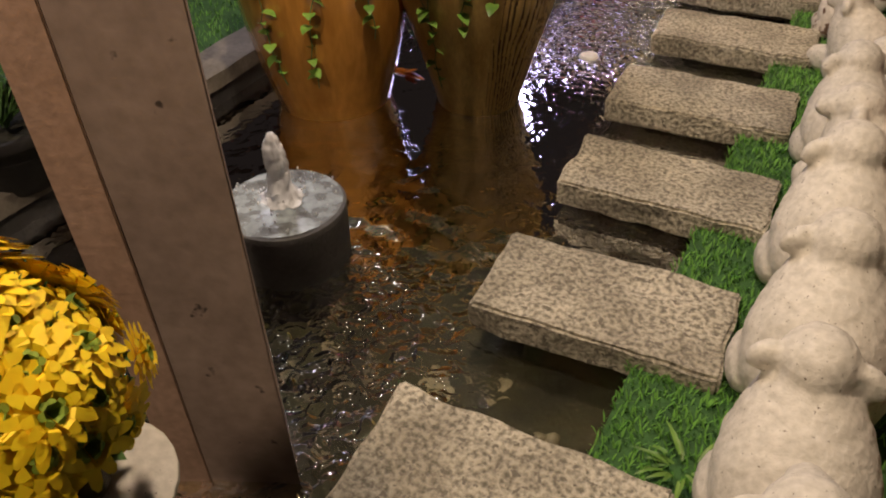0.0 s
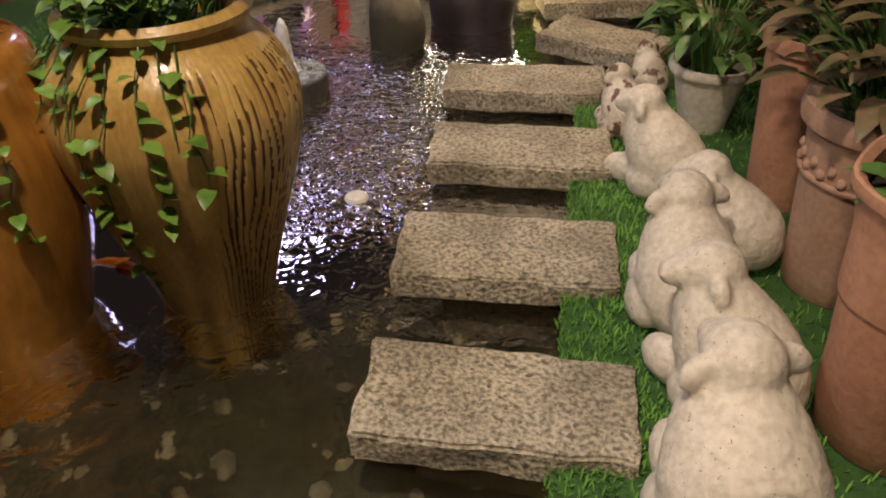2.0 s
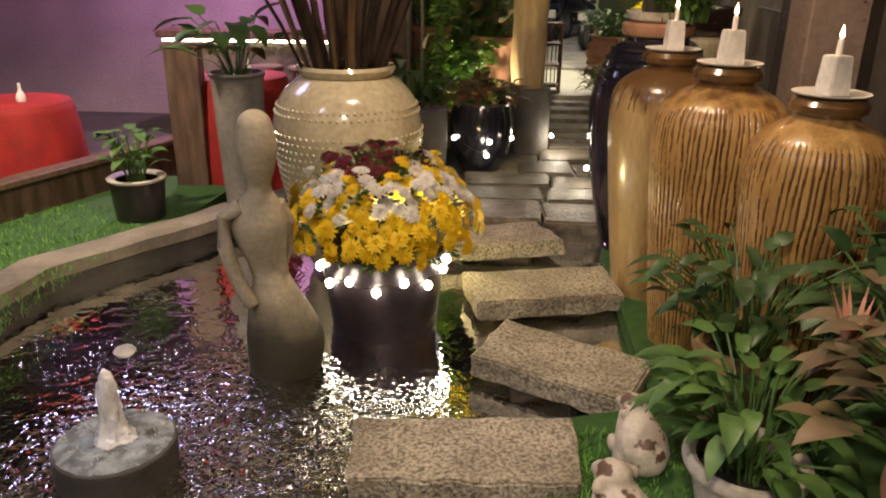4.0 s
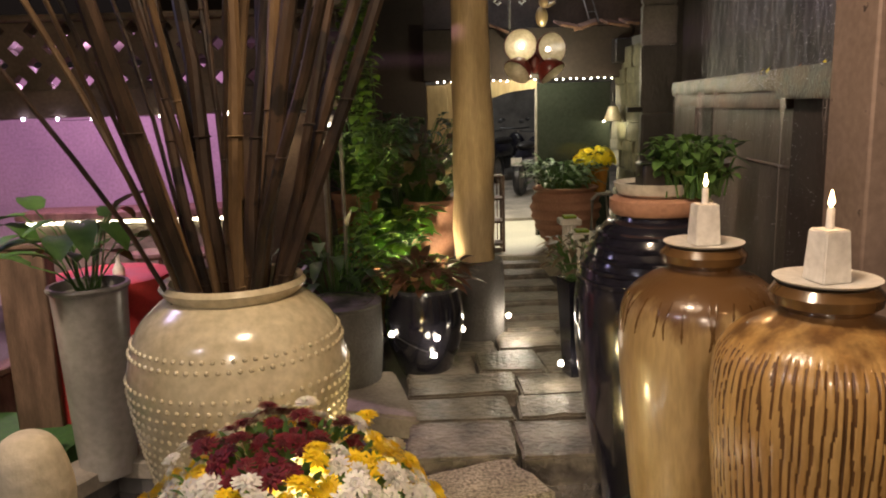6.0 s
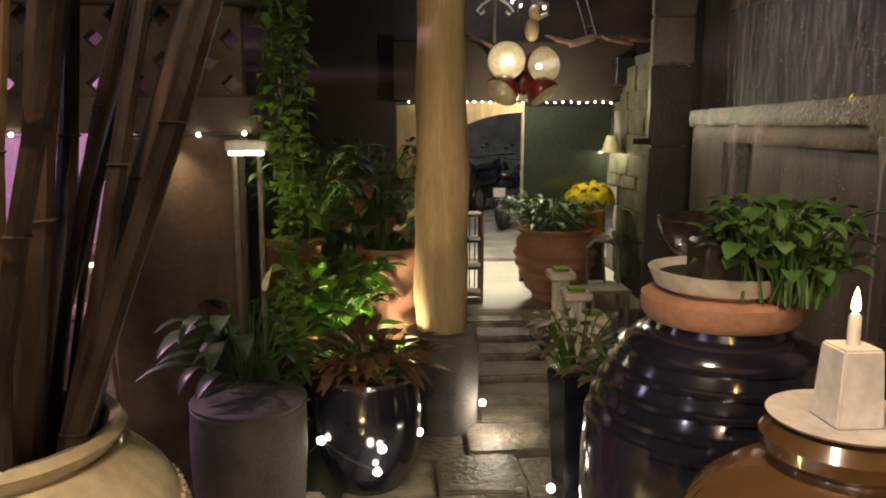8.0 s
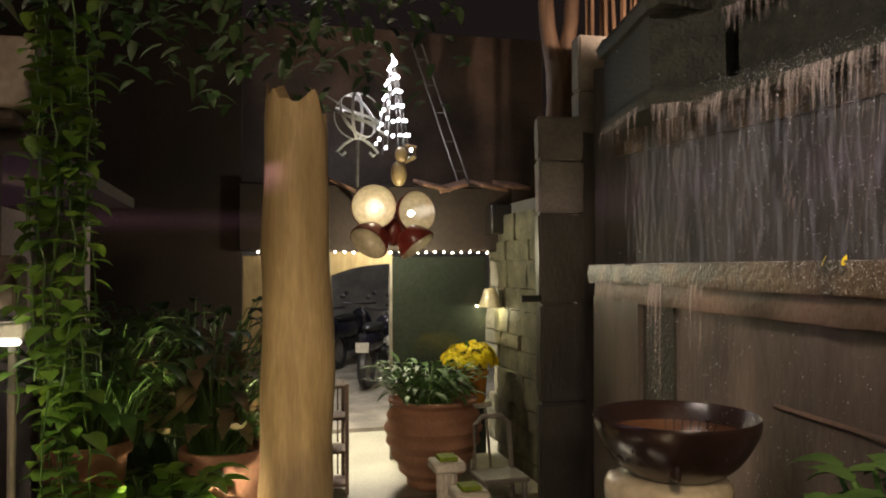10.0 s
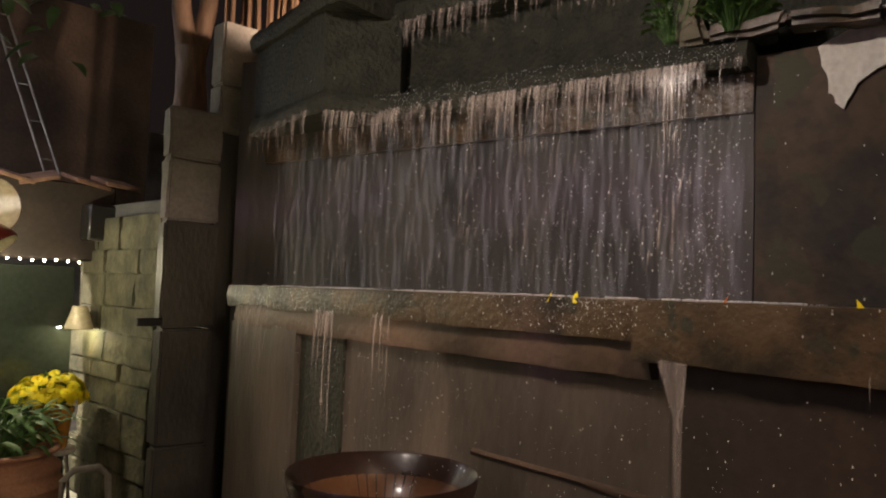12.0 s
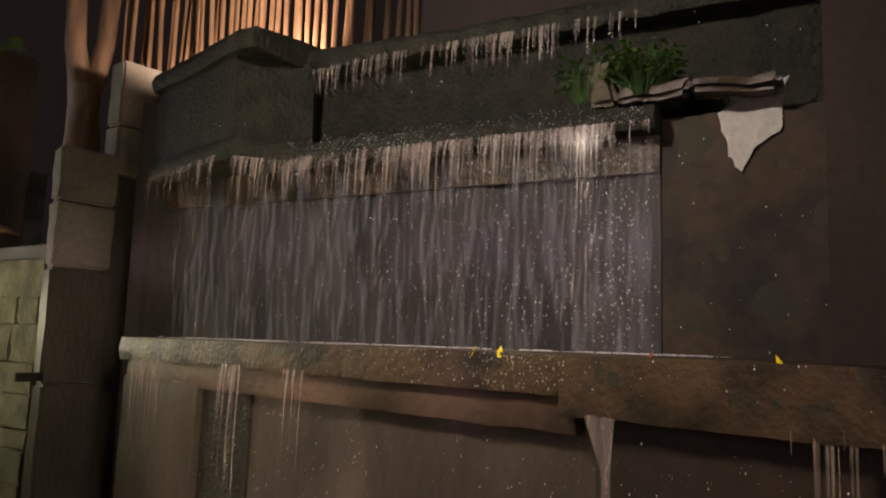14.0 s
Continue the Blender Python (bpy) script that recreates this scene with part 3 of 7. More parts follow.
blades("grass", "short green artificial grass blades", [(rnd.uniform(0.28, 0.62), rnd.uniform(1.9, 6.25), -0.05) for _ in range(9000)] + [(rnd.uniform(0.62, 1.3), rnd.uniform(2.5, 6.3), -0.05) for _ in range(4000)])

# ---- stepping stones ----
SLABS = [
    [(-0.223, 2.628), (0.51, 2.64), (0.51, 2.25), (-0.20, 2.24)],
    [(-0.233, 3.365), (0.499, 3.395), (0.513, 3.011), (-0.209, 2.984)],
    [(-0.24, 4.083), (0.499, 4.07), (0.502, 3.72), (-0.221, 3.706)],
    [(-0.293, 4.772), (0.455, 4.783), (0.464, 4.41), (-0.268, 4.385)],
    [(-0.323, 5.52), (0.445, 5.54), (0.45, 5.155), (-0.296, 5.135)],
    [(-0.387, 6.215), (0.42, 6.27), (0.405, 5.88), (-0.353, 5.856)],
    [(0.18, 7.08), (0.80, 6.72), (0.64, 6.38), (0.02, 6.72)],
    [(-0.045, 7.64), (0.737, 7.80), (0.80, 7.42), (0.055, 7.25)],
    [(-0.165, 8.34), (0.40, 8.56), (0.57, 8.20), (-0.18, 8.01)],
]
for i, poly in enumerate(SLABS):
    bm = rough_block(poly[::-1], -0.105, 0.0, i, 0.014, 20, 0.010)
    solid("stepping_stone", bm, M["granite"], "rough grey granite stepping stone over the pond", "stepping stone", group="stepping stones")
    cx, cy = sum(p[0] for p in poly) / 4, sum(p[1] for p in poly) / 4
    solid("stone_support", box(0.42, 0.22, 0.36, cx, cy, -0.46, 0.02), M["drybrown"], "dark brown stone block under a stepping stone", "support", group="stone supports")
# ---- helpers for pots and plants ----


def surface(profile, h):
    """The radius of a profile at a height."""
    pts = sorted((z, r) for r, z in profile)
    for (z0, r0), (z1, r1) in zip(pts, pts[1:]):
        if z0 <= h <= z1 and z1 > z0:
            return r0 + (r1 - r0) * (h - z0) / (z1 - z0)
    return pts[-1][1]


def jar_curve(h, rb, rm, rt, zm, n=6):
    return smoothed([(rb, 0.0), (rb * 1.10, h * 0.10), (rb + (rm - rb) * 0.75, h * zm * 0.6), (rm, h * zm), (rm * 0.94, h * (zm + (1 - zm) * 0.42)), (rt * 1.35, h * 0.925), (rt * 1.02, h * 0.955)], n)


def jar_body(h, rb, rm, rt, zm=0.66, lip=0.025, seg=56, wob=0.0, out=None):
    out = out or jar_curve(h, rb, rm, rt, zm)
    prof = [(0, 0), (rb * 0.9, 0)] + out + [(rt + lip, h * 0.965), (rt + lip * 1.2, h * 0.985), (rt + lip * 0.6, h), (rt - 0.005, h * 0.995), (rt - 0.02, h * 0.95), (rt - 0.02, h * 0.82), (0, h * 0.82)]
    return lathe(prof, seg, wob=wob), out


def square_shoulder(h, rb, rm, rt):
    """A tall jar's outline: a slow taper up to a high, full shoulder under a short neck."""
    return smoothed([(rb, 0.0), (rb * 1.08, h * 0.08), (rb + (rm - rb) * 0.62, h * 0.40), (rm * 0.985, h * 0.68), (rm, h * 0.79), (rm * 0.93, h * 0.87), (rm * 0.70, h * 0.918), (rt * 1.18, h * 0.94), (rt * 1.02, h * 0.955)], 6)


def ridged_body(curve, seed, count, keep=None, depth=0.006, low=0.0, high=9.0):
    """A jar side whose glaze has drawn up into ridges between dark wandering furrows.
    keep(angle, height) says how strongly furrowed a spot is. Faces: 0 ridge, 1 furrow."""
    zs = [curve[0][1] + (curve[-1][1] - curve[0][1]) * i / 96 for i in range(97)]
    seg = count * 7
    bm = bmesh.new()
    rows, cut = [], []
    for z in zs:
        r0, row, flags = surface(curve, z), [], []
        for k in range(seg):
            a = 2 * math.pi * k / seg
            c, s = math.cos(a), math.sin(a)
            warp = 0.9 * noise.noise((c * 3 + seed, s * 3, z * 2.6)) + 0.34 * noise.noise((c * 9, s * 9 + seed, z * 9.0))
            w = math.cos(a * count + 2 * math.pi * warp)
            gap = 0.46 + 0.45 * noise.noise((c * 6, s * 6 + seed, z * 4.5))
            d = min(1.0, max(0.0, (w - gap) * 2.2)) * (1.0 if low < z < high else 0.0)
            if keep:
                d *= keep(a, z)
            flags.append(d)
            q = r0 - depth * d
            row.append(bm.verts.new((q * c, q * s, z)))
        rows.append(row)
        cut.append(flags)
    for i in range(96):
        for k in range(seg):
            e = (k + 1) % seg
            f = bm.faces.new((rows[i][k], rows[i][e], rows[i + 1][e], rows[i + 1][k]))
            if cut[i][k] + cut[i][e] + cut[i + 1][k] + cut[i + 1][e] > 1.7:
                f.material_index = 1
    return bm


def streaks(curve, h0, h1, count, width=0.007, proud=0.003, seed=1, wander=0.10):
    """Dark raised runs down a jar's side, uneven in width and length."""
    r = random.Random(seed)
    runs = []
    for k in range(count):
        bm = bmesh.new()
        a = 2 * math.pi * (k + r.uniform(-0.3, 0.3)) / count
        top, low = h1 - r.uniform(0, 0.10) * (h1 - h0), h0 + r.uniform(0, 0.25) * (h1 - h0)
        n, ph, rows = 16, r.uniform(0, 9), []
        for i in range(n + 1):
            z = top + (low - top) * i / n
            rad = surface(curve, z) + proud
            aa = a + wander * noise.noise((ph, z * 4, k)) + 0.04 * noise.noise((ph, z * 15, k))
            w = width * r.uniform(0.5, 1.4) * (0.35 if i in (0, n) else 1) / rad
            rows.append([bm.verts.new((rad * math.cos(aa - w), rad * math.sin(aa - w), z)), bm.verts.new(((rad + proud) * math.cos(aa), (rad + proud) * math.sin(aa), z)), bm.verts.new((rad * math.cos(aa + w), rad * math.sin(aa + w), z))])
        for p, q in zip(rows, rows[1:]):
            bm.faces.new((p[0], p[1], q[1], q[0]))
            bm.faces.new((p[1], p[2], q[2], q[1]))
        runs.append((a, bm))
    return runs


def clump(count, reach, length, width, seed, rise=0.6, droop=0.9, stem=0.004, base=0.05, fold=0.25):
    """Leaves on thin stems that rise from one root and arch over. Returns leaves and stems."""
    r = random.Random(seed)
    bl, bs = bmesh.new(), bmesh.new()
    for k in range(count):
        a = r.uniform(0, 2 * math.pi)
        out, up = reach * math.sqrt(r.uniform(0.03, 1)), rise * r.uniform(0.35, 1.0)
        b = Vector((base * math.cos(a) * r.random(), base * math.sin(a) * r.random(), 0))
        e = Vector((out * math.cos(a), out * math.sin(a), up))
        if stem:
            mid = b.lerp(e, 0.55) + Vector((0, 0, up * 0.2))
            tube([b, mid, e], stem, bs, 5)
        way = Vector((math.cos(a) + r.uniform(-0.4, 0.4), math.sin(a) + r.uniform(-0.4, 0.4), r.uniform(-0.3, 0.8)))
        leaf(bl, e, way, length * r.uniform(0.6, 1.2), width * r.uniform(0.7, 1.2), droop * r.uniform(0.5, 1.3), 4, fold)
    return bl, bs


def plant(name, label, x, y, z, count, reach, length, width, seed, rise=0.4, droop=0.9, leafm="leaf", stemm="leaf", base=0.05, group="", stem=0.004):
    t = thing(name, label, "plant", x, y, z, group=group)
    bl, bs = clump(count, reach, length, width, seed, rise, droop, stem, base)
    part("foliage", bl, M[leafm], t)["kind"] = "stuff"
    if stem:
        part("stem_tuft", bs, M[stemm], t)["kind"] = "stuff"
    return t


def trailing(name, label, strands, leafm, size, seed, gap=0.05):
    """Trailing stems, each a list of points, with heart-shaped leaves along them."""
    r = random.Random(seed)
    t = thing(name, label, "plant", *strands[0][0])
    o = Vector(strands[0][0])
    bl, bs = bmesh.new(), bmesh.new()
    for pts in strands:
        v = [Vector(p) - o for p in pts]
        fine = []
        for p, q in zip(v, v[1:]):
            k = max(2, int((q - p).length / gap))
            fine += [p.lerp(q, i / k) + Vector((r.uniform(-1, 1), r.uniform(-1, 1), r.uniform(-1, 1))) * 0.008 for i in range(k)]
        tube(fine + [v[-1]], 0.0025, bs, 5)
        for p in fine:
            a = r.uniform(0, 6.28)
            leaf(bl, p, (math.cos(a), math.sin(a), r.uniform(-0.5, 0.5)), size * r.uniform(0.6, 1.3), size * 0.85 * r.uniform(0.7, 1.2), 0.9, 5, 0.2)
    part("foliage", bl, M[leafm], t)["kind"] = "stuff"
    part("stem_tuft", bs, M["leaf"], t)["kind"] = "stuff"
    return t


def soil_disc(r, z, parent):
    part("soil", lathe([(0, z), (r * 0.6, z + 0.012), (r, z)], 24, wob=0.05), M["soil"], parent)


def pot(name, label, x, y, z, h, rb, rt, material, rim=0.03, rimh=0.05, seg=40, group="", fill=0.06, band=False, wob=0.0):
    """A tapering garden pot with a rolled rim, open at the top, with soil in it."""
    t = thing(name, label, "pot", x, y, z, group=group)
    prof = [(0, 0), (rb * 0.95, 0), (rb, 0.012)]
    prof += [(rb + (rt - rb) * k / 8, 0.012 + (h - rimh - 0.012) * k / 8) for k in range(1, 9)]
    prof += [(rt + rim, h - rimh), (rt + rim * 1.25, h - rimh * 0.5), (rt + rim, h), (rt + rim * 0.3, h + 0.003), (rt - 0.015, h - 0.01), (rt - 0.02, h - 0.4 * h), (0, h - 0.4 * h)]
    part("body", lathe(prof, seg, wob=wob), M[material], t)
    if band:
        zz = h * 0.72
        rr = rb + (rt - rb) * zz / h + 0.002
        knob = link(blob(bmesh.new(), 0, 0, 0, 0.016, 0.016, 0.018, 8, 5), "stud", M[material])
        for k in range(36):
            a = 2 * math.pi * k / 36
            o = new("stud", knob)
            o.parent = t
            o.matrix_local = pose(rr * math.cos(a), rr * math.sin(a), zz + 0.012 * (-1) ** k)
        rr = rb + (rt - rb) * zz / h
        part("ring", lathe([(rr, zz - 0.045), (rr + 0.012, zz - 0.04), (rr + 0.012, zz - 0.032), (rr, zz - 0.027), (rr, zz - 0.045)], 40), M[material], t)
    soil_disc(rt - 0.018, h - fill, t)
    return t


# ---- walls, floors and openings ----
solid("wall_right", box(0.3, 9.6, 3.4, 3.25, 3.2, -0.4, 0), M["darkwall"], "dark brown garden wall behind the pots", "wall", kind="structure", smooth=False)
solid("wall_left", box(0.3, 18, 4.0, -7.0, 6.0, -0.4, 0), M["darkwall"], "dark brown garden wall", "wall", kind="structure", smooth=False)
solid("wall_behind", box(12, 0.3, 4.0, -2.0, -1.5, -0.4, 0), M["darkwall"], "dark brown wall behind the entry", "wall", kind="structure", smooth=False)
bm = prism([(-6, 9.45), (-1.75, 9.1), (-1.2, 8.95), (-0.75, 8.75), (-0.05, 8.75), (-0.05, 8.5), (1.0, 8.75), (1.0, 8.35), (2.4, 8.35), (2.4, 12.6), (-6, 12.6)], -0.5, -0.06)
solid("terrace", bm, M["greystone"], "dark stone terrace floor under the paving", "floor", kind="structure", smooth=False)
solid("floor_passage", prism([(0.1, 12.62), (2.5, 12.62), (2.5, 15.0), (0.1, 15.0)], -0.4, 0.15), M["floor"], "pale smooth passage floor with a soft sheen", "floor", kind="structure", smooth=False)
solid("floor_alley", prism([(-1.5, 15.0), (6, 15.0), (6, 22), (-1.5, 22)], -0.4, 0.19), M["concrete"], "grey concrete alley floor beyond the doorway", "floor", kind="structure", smooth=False)
solid("wall_alley", box(9, 0.3, 4.5, 2, 21.5, 0, 0), M["pier"], "grey plaster alley wall", "wall", kind="structure", smooth=False)
solid("wall_alley_side", box(0.3, 6.5, 4.5, -0.6, 18.3, 0, 0), M["pier"], "grey plaster side wall of the alley", "wall", kind="structure", smooth=False)

# door wall with its arched opening
solid("wall_door_left", box(2.9, 0.25, 4.4, -1.28, 13.93, -0.4, 0), M["darkwall"], "dark brown wall beside the doorway", "wall", kind="structure", smooth=False)
solid("jamb", box(0.24, 0.2, 1.95, 0.295, 13.9, -0.05, 0.008), M["palewood"], "cream plastered door jamb in warm light", "jamb", kind="structure")
bm = bmesh.new()
rows = []
for k in range(17):
    a = math.pi * 0.5 * k / 16
    x, z = 1.42 - 1.0 * math.cos(a), 1.15 + 0.68 * math.sin(a)
    rows.append([bm.verts.new((x, yy, zz)) for yy in (13.82, 13.96) for zz in (z, 1.93)])
for p, q in zip(rows, rows[1:]):
    for a, b in ((0, 1), (1, 3), (3, 2), (2, 0)):
        bm.faces.new((p[a], p[b], q[b], q[a]))
solid("arch", bm, M["palewood"], "cream plaster arch over the doorway", "arch", kind="structure", smooth=False)
solid("door_beam", box(2.35, 0.3, 0.56, 1.32, 13.9, 1.935, 0.012), M["darkwall"], "dark grey concrete beam over the doorway", "beam", kind="structure")
solid("wall_above_door", box(4.6, 0.2, 1.9, 1.2, 15.6, 2.5, 0), M["brownwall"], "dark wall above the passage roof", "wall", kind="structure", smooth=False)
t = thing("glass_panel", "dark reflecting glass panel beside the doorway", "glass panel", 1.845, 13.86, 0.15)
glassm = mat("dark glass", (0.035, 0.042, 0.034), (0.028, 0.034, 0.028), 0.08, 0, 2, 0.0, 30)
part("pane", box(0.85, 0.02, 1.74, 0, 0, 0, 0.002), glassm, t)
part("edge", box(0.025, 0.04, 1.76, -0.43, 0, 0, 0.004), M["iron"], t, "pale metal edge strip")
# stacked pale stone wall between the doorway and the pier
t = thing("wall_stone", "rough pale stacked stone wall by the doorway", "stone wall", 0, 0, 0, kind="structure")
part("core", box(0.34, 0.9, 2.55, 2.60, 13.3, -0.2, 0.01), M["greystone"], t)
zz, k = -0.1, 0
while zz < 2.2:
    h = rnd.uniform(0.10, 0.27)
    yy = 12.68 + rnd.uniform(0, 0.1)
    while yy < 13.84:
        w = rnd.uniform(0.28, 0.62)
        out = rnd.uniform(-0.025, 0.015)
        part("stone", rough_block([(2.36 + out, yy), (2.50, yy), (2.50, yy + w - 0.004), (2.36 + out + rnd.uniform(-0.015, 0.015), yy + w - 0.004)], zz, zz + h - 0.003, k, 0.012, 3, 0.008), M["wallstone"], t)
        k += 1
        yy += w
    xx = 2.39
    while xx < 2.86:
        w = rnd.uniform(0.18, 0.40)
        part("stone", rough_block([(xx, 12.72 + rnd.uniform(-0.015, 0.015)), (xx + w - 0.008, 12.72 + rnd.uniform(-0.015, 0.015)), (xx + w - 0.008, 12.86), (xx, 12.86)], zz, zz + h - 0.008, k, 0.016, 3, 0.012), M["wallstone"], t)
        k += 1
        xx += w
    zz += h

# left bar front: fascia with diamond openings over an open bar
t = thing("lattice_fascia", "old plaster fascia with diamond-shaped openings", "lattice", 0, 0, 0, kind="structure")
bm = bmesh.new()
cell = 0.10
for i in range(42):
    for j in range(4):
        cx, cz = -0.57 - cell * i, 1.88 + cell * j
        q = cell / 2
        d4 = [(cx - 0.047, cz), (cx, cz + 0.047), (cx + 0.047, cz), (cx, cz - 0.047)]
        corners = [(cx - q, cz - q), (cx - q, cz + q), (cx + q, cz + q), (cx + q, cz - q)]
        mids = [(cx - q, cz), (cx, cz + q), (cx + q, cz), (cx, cz - q)]
        if (i + j) % 2:
            bmf = [(corners, None)]
        else:
            bmf = [([mids[a], corners[(a + 1) % 4], mids[(a + 1) % 4], d4[(a + 1) % 4], d4[a]], None) for a in range(4)]
        for poly, _ in bmf:
            front = [bm.verts.new((x, 9.98, z)) for x, z in poly]
            back = [bm.verts.new((x, 10.06, z)) for x, z in poly]
            bm.faces.new(front)
            bm.faces.new(back[::-1])
            for a in range(len(poly)):
                b = (a + 1) % len(poly)
                bm.faces.new((front[a], back[a], back[b], front[b]))
part("panel", bm, M["oldplaster"], t, smooth=False)
part("beam", box(4.2, 0.14, 0.17, -2.55, 10.02, 1.66, 0.01), M["oldplaster"], t, "sooty concrete beam")
part("coping", box(4.2, 0.16, 0.04, -2.55, 10.02, 2.23, 0.01), M["oldplaster"], t)
solid("wall_bar_end", box(0.62, 0.12, 1.98, -0.86, 10.06, -0.33, 0.006), M["brownwall"], "brown rendered wall panel at the bar's end", "wall", kind="structure")
solid("ceiling_bar", box(4.6, 2.3, 0.06, -2.75, 11.2, 2.16, 0), M["darkwall"], "dark ceiling over the bar", "ceiling", kind="structure", smooth=False)
solid("wall_bar_back", box(5, 0.15, 2.4, -3.2, 12.3, -0.3, 0), M["violetwall"], "mauve plaster wall lit violet", "wall", kind="structure", smooth=False)
solid("wall_bar_side", box(0.15, 2.0, 2.4, -1.02, 11.25, -0.3, 0), M["violetwall"], "mauve plaster side wall of the bar", "wall", kind="structure", smooth=False)
t = thing("bar_counter", "wooden bar counter with a lit mosaic front", "counter", -2.2, 11.2, -0.09)
part("top", box(1.7, 0.4, 0.06, 0, 0, 0.98, 0.01), M["wood"], t)
part("front", box(1.6, 0.32, 0.95, 0, 0.02, 0.03, 0.006), M["rock"], t)
part("lit_edge", box(1.6, 0.012, 0.02, 0, -0.165, 0.945, 0.002), M["bulb"], t, "thin warm light strip under the top")
for xx in (-1.9, -1.55):
    t = thing("bar_stool", "dark wooden bar stool by the counter", "stool", xx, 10.6, -0.06, group="bar stools")
    part("seat", lathe([(0, 0.72), (0.15, 0.72), (0.16, 0.74), (0.15, 0.76), (0, 0.765)], 24), M["wood"], t)
    for a in range(4):
        c, s = math.cos(a * 1.571 + 0.78), math.sin(a * 1.571 + 0.78)
        part("leg", tube([(0.17 * c, 0.17 * s, 0), (0.11 * c, 0.11 * s, 0.72)], 0.015), M["wood"], t)

# ---- paving, steps ----
pav = thing("paving", "uneven wet natural stone paving", "paving", 0, 0, 0, kind="structure")
y, k = 8.50, 0
while y < 10.25:
    dpt = rnd.uniform(0.28, 0.46)
    x, xe = (-0.10 if y < 9.7 else 0.0), 0.98
    while x < xe - 0.06:
        w = min(rnd.uniform(0.34, 0.72), xe - x)
        if xe - x - w < 0.12:
            w = xe - x
        g = 0.009
        sk = rnd.uniform(-0.02, 0.02)
        zt = rnd.uniform(-0.006, 0.022)
        part("paving_stone", rough_block([(x + g, y + g), (x + w - g, y + g + sk), (x + w - g + sk, y + dpt - g), (x + g + sk, y + dpt - g)], -0.2, zt + 0.01, k + 40, 0.012, 3, 0.014), M["paving"], pav)
        x += w
        k += 1
    y += dpt
st = thing("stone_steps", "low stone slab steps up to the passage", "steps", 0, 0, 0, kind="structure")
edges = [10.24, 10.52, 10.82, 11.17, 11.58, 11.98, 12.36]
for i, y in enumerate(edges):
    ye = (edges + [12.66])[i + 1] - 0.10
    z = 0.02 + 0.018 * i
    part("step", rough_block([(0.62 + 0.01 * i, y), (1.22, y), (1.22, ye), (0.62 + 0.01 * i, ye)], z - 0.11, z, 70 + i, 0.012, 4, 0.015), M["paving"], st)
part("kerb", rough_block([(0.15, 12.62), (1.9, 12.62), (1.9, 12.75), (0.15, 12.75)], -0.1, 0.16, 90, 0.01, 4, 0.012), M["concrete"], st)
solid("stone_bench", rough_block([(-0.72, 9.15), (-0.02, 8.92), (-0.17, 9.66), (-0.74, 9.72)], -0.12, 0.06, 33, 0.008, 4, 0.015), M["concrete"], "smooth grey stone slab at the pond's end", "stone slab")

# column on its drum
t = thing("column", "yellow-lit peeled trunk column on a grey stone drum", "column", 0.42, 10.55, 0.0)
part("drum", lathe(smoothed([(0.205, -0.05), (0.212, 0.2), (0.21, 0.42), (0.2, 0.54), (0.18, 0.565), (0, 0.57)], 4), 36, wob=0.02), M["greystone"], t)
bm = lathe(smoothed([(0.14, 0.55), (0.147, 0.8), (0.146, 1.3), (0.142, 1.7), (0.134, 2.1), (0.126, 2.35), (0.118, 2.50)], 5) + [(0.06, 2.46), (0, 2.44)], 40, wob=0.12)
for v in bm.verts:
    if v.co.z > 2.2:
        v.co.z += (v.co.z - 2.2) * (0.9 * noise.noise((v.co.x * 14, v.co.y * 14, 1)) - 0.1)
part("trunk", bm, M["palewood"], t)

# ---- waterfall wall ----
WA, WB = Vector((2.40, 11.75)), Vector((2.75, 9.2))
dd = (WB - WA).normalized()
wn = Vector((dd.y, -dd.x))


def wp(u, off):
    p = WA + dd * u + wn * off
    return (p.x, p.y)


def wall_sheet(u0, u1, z0, z1, off, step, rough, seed):
    """An uneven upright wall face with depth behind it."""
    bm = bmesh.new()
    nu, nz = max(2, int((u1 - u0) / step)), max(2, int((z1 - z0) / step))
    grid = []
    for i in range(nu + 1):
        col = []
        for j in range(nz + 1):
            u, z = u0 + (u1 - u0) * i / nu, z0 + (z1 - z0) * j / nz
            p = wp(u, off + rough * noise.noise((u * 4 + seed, z * 3, 0)) + rough * 0.5 * noise.noise((u * 14 + seed, z * 5, 3)))
            col.append(bm.verts.new((p[0], p[1], z)))
        grid.append(col)
    for i in range(nu):
        for j in range(nz):
            bm.faces.new((grid[i][j], grid[i + 1][j], grid[i + 1][j + 1], grid[i][j + 1]))
    b = [bm.verts.new((*wp(u, off - 0.3), z)) for u, z in ((u0, z0), (u1, z0), (u1, z1), (u0, z1))]
    bm.faces.new(b)
    for ring, (p, q) in (([c[0] for c in grid], (b[0], b[1])), ([c[-1] for c in grid], (b[3], b[2])), (grid[0], (b[0], b[3])), (grid[-1], (b[1], b[2]))):
        bm.faces.new([*ring, q, p])
    return bm


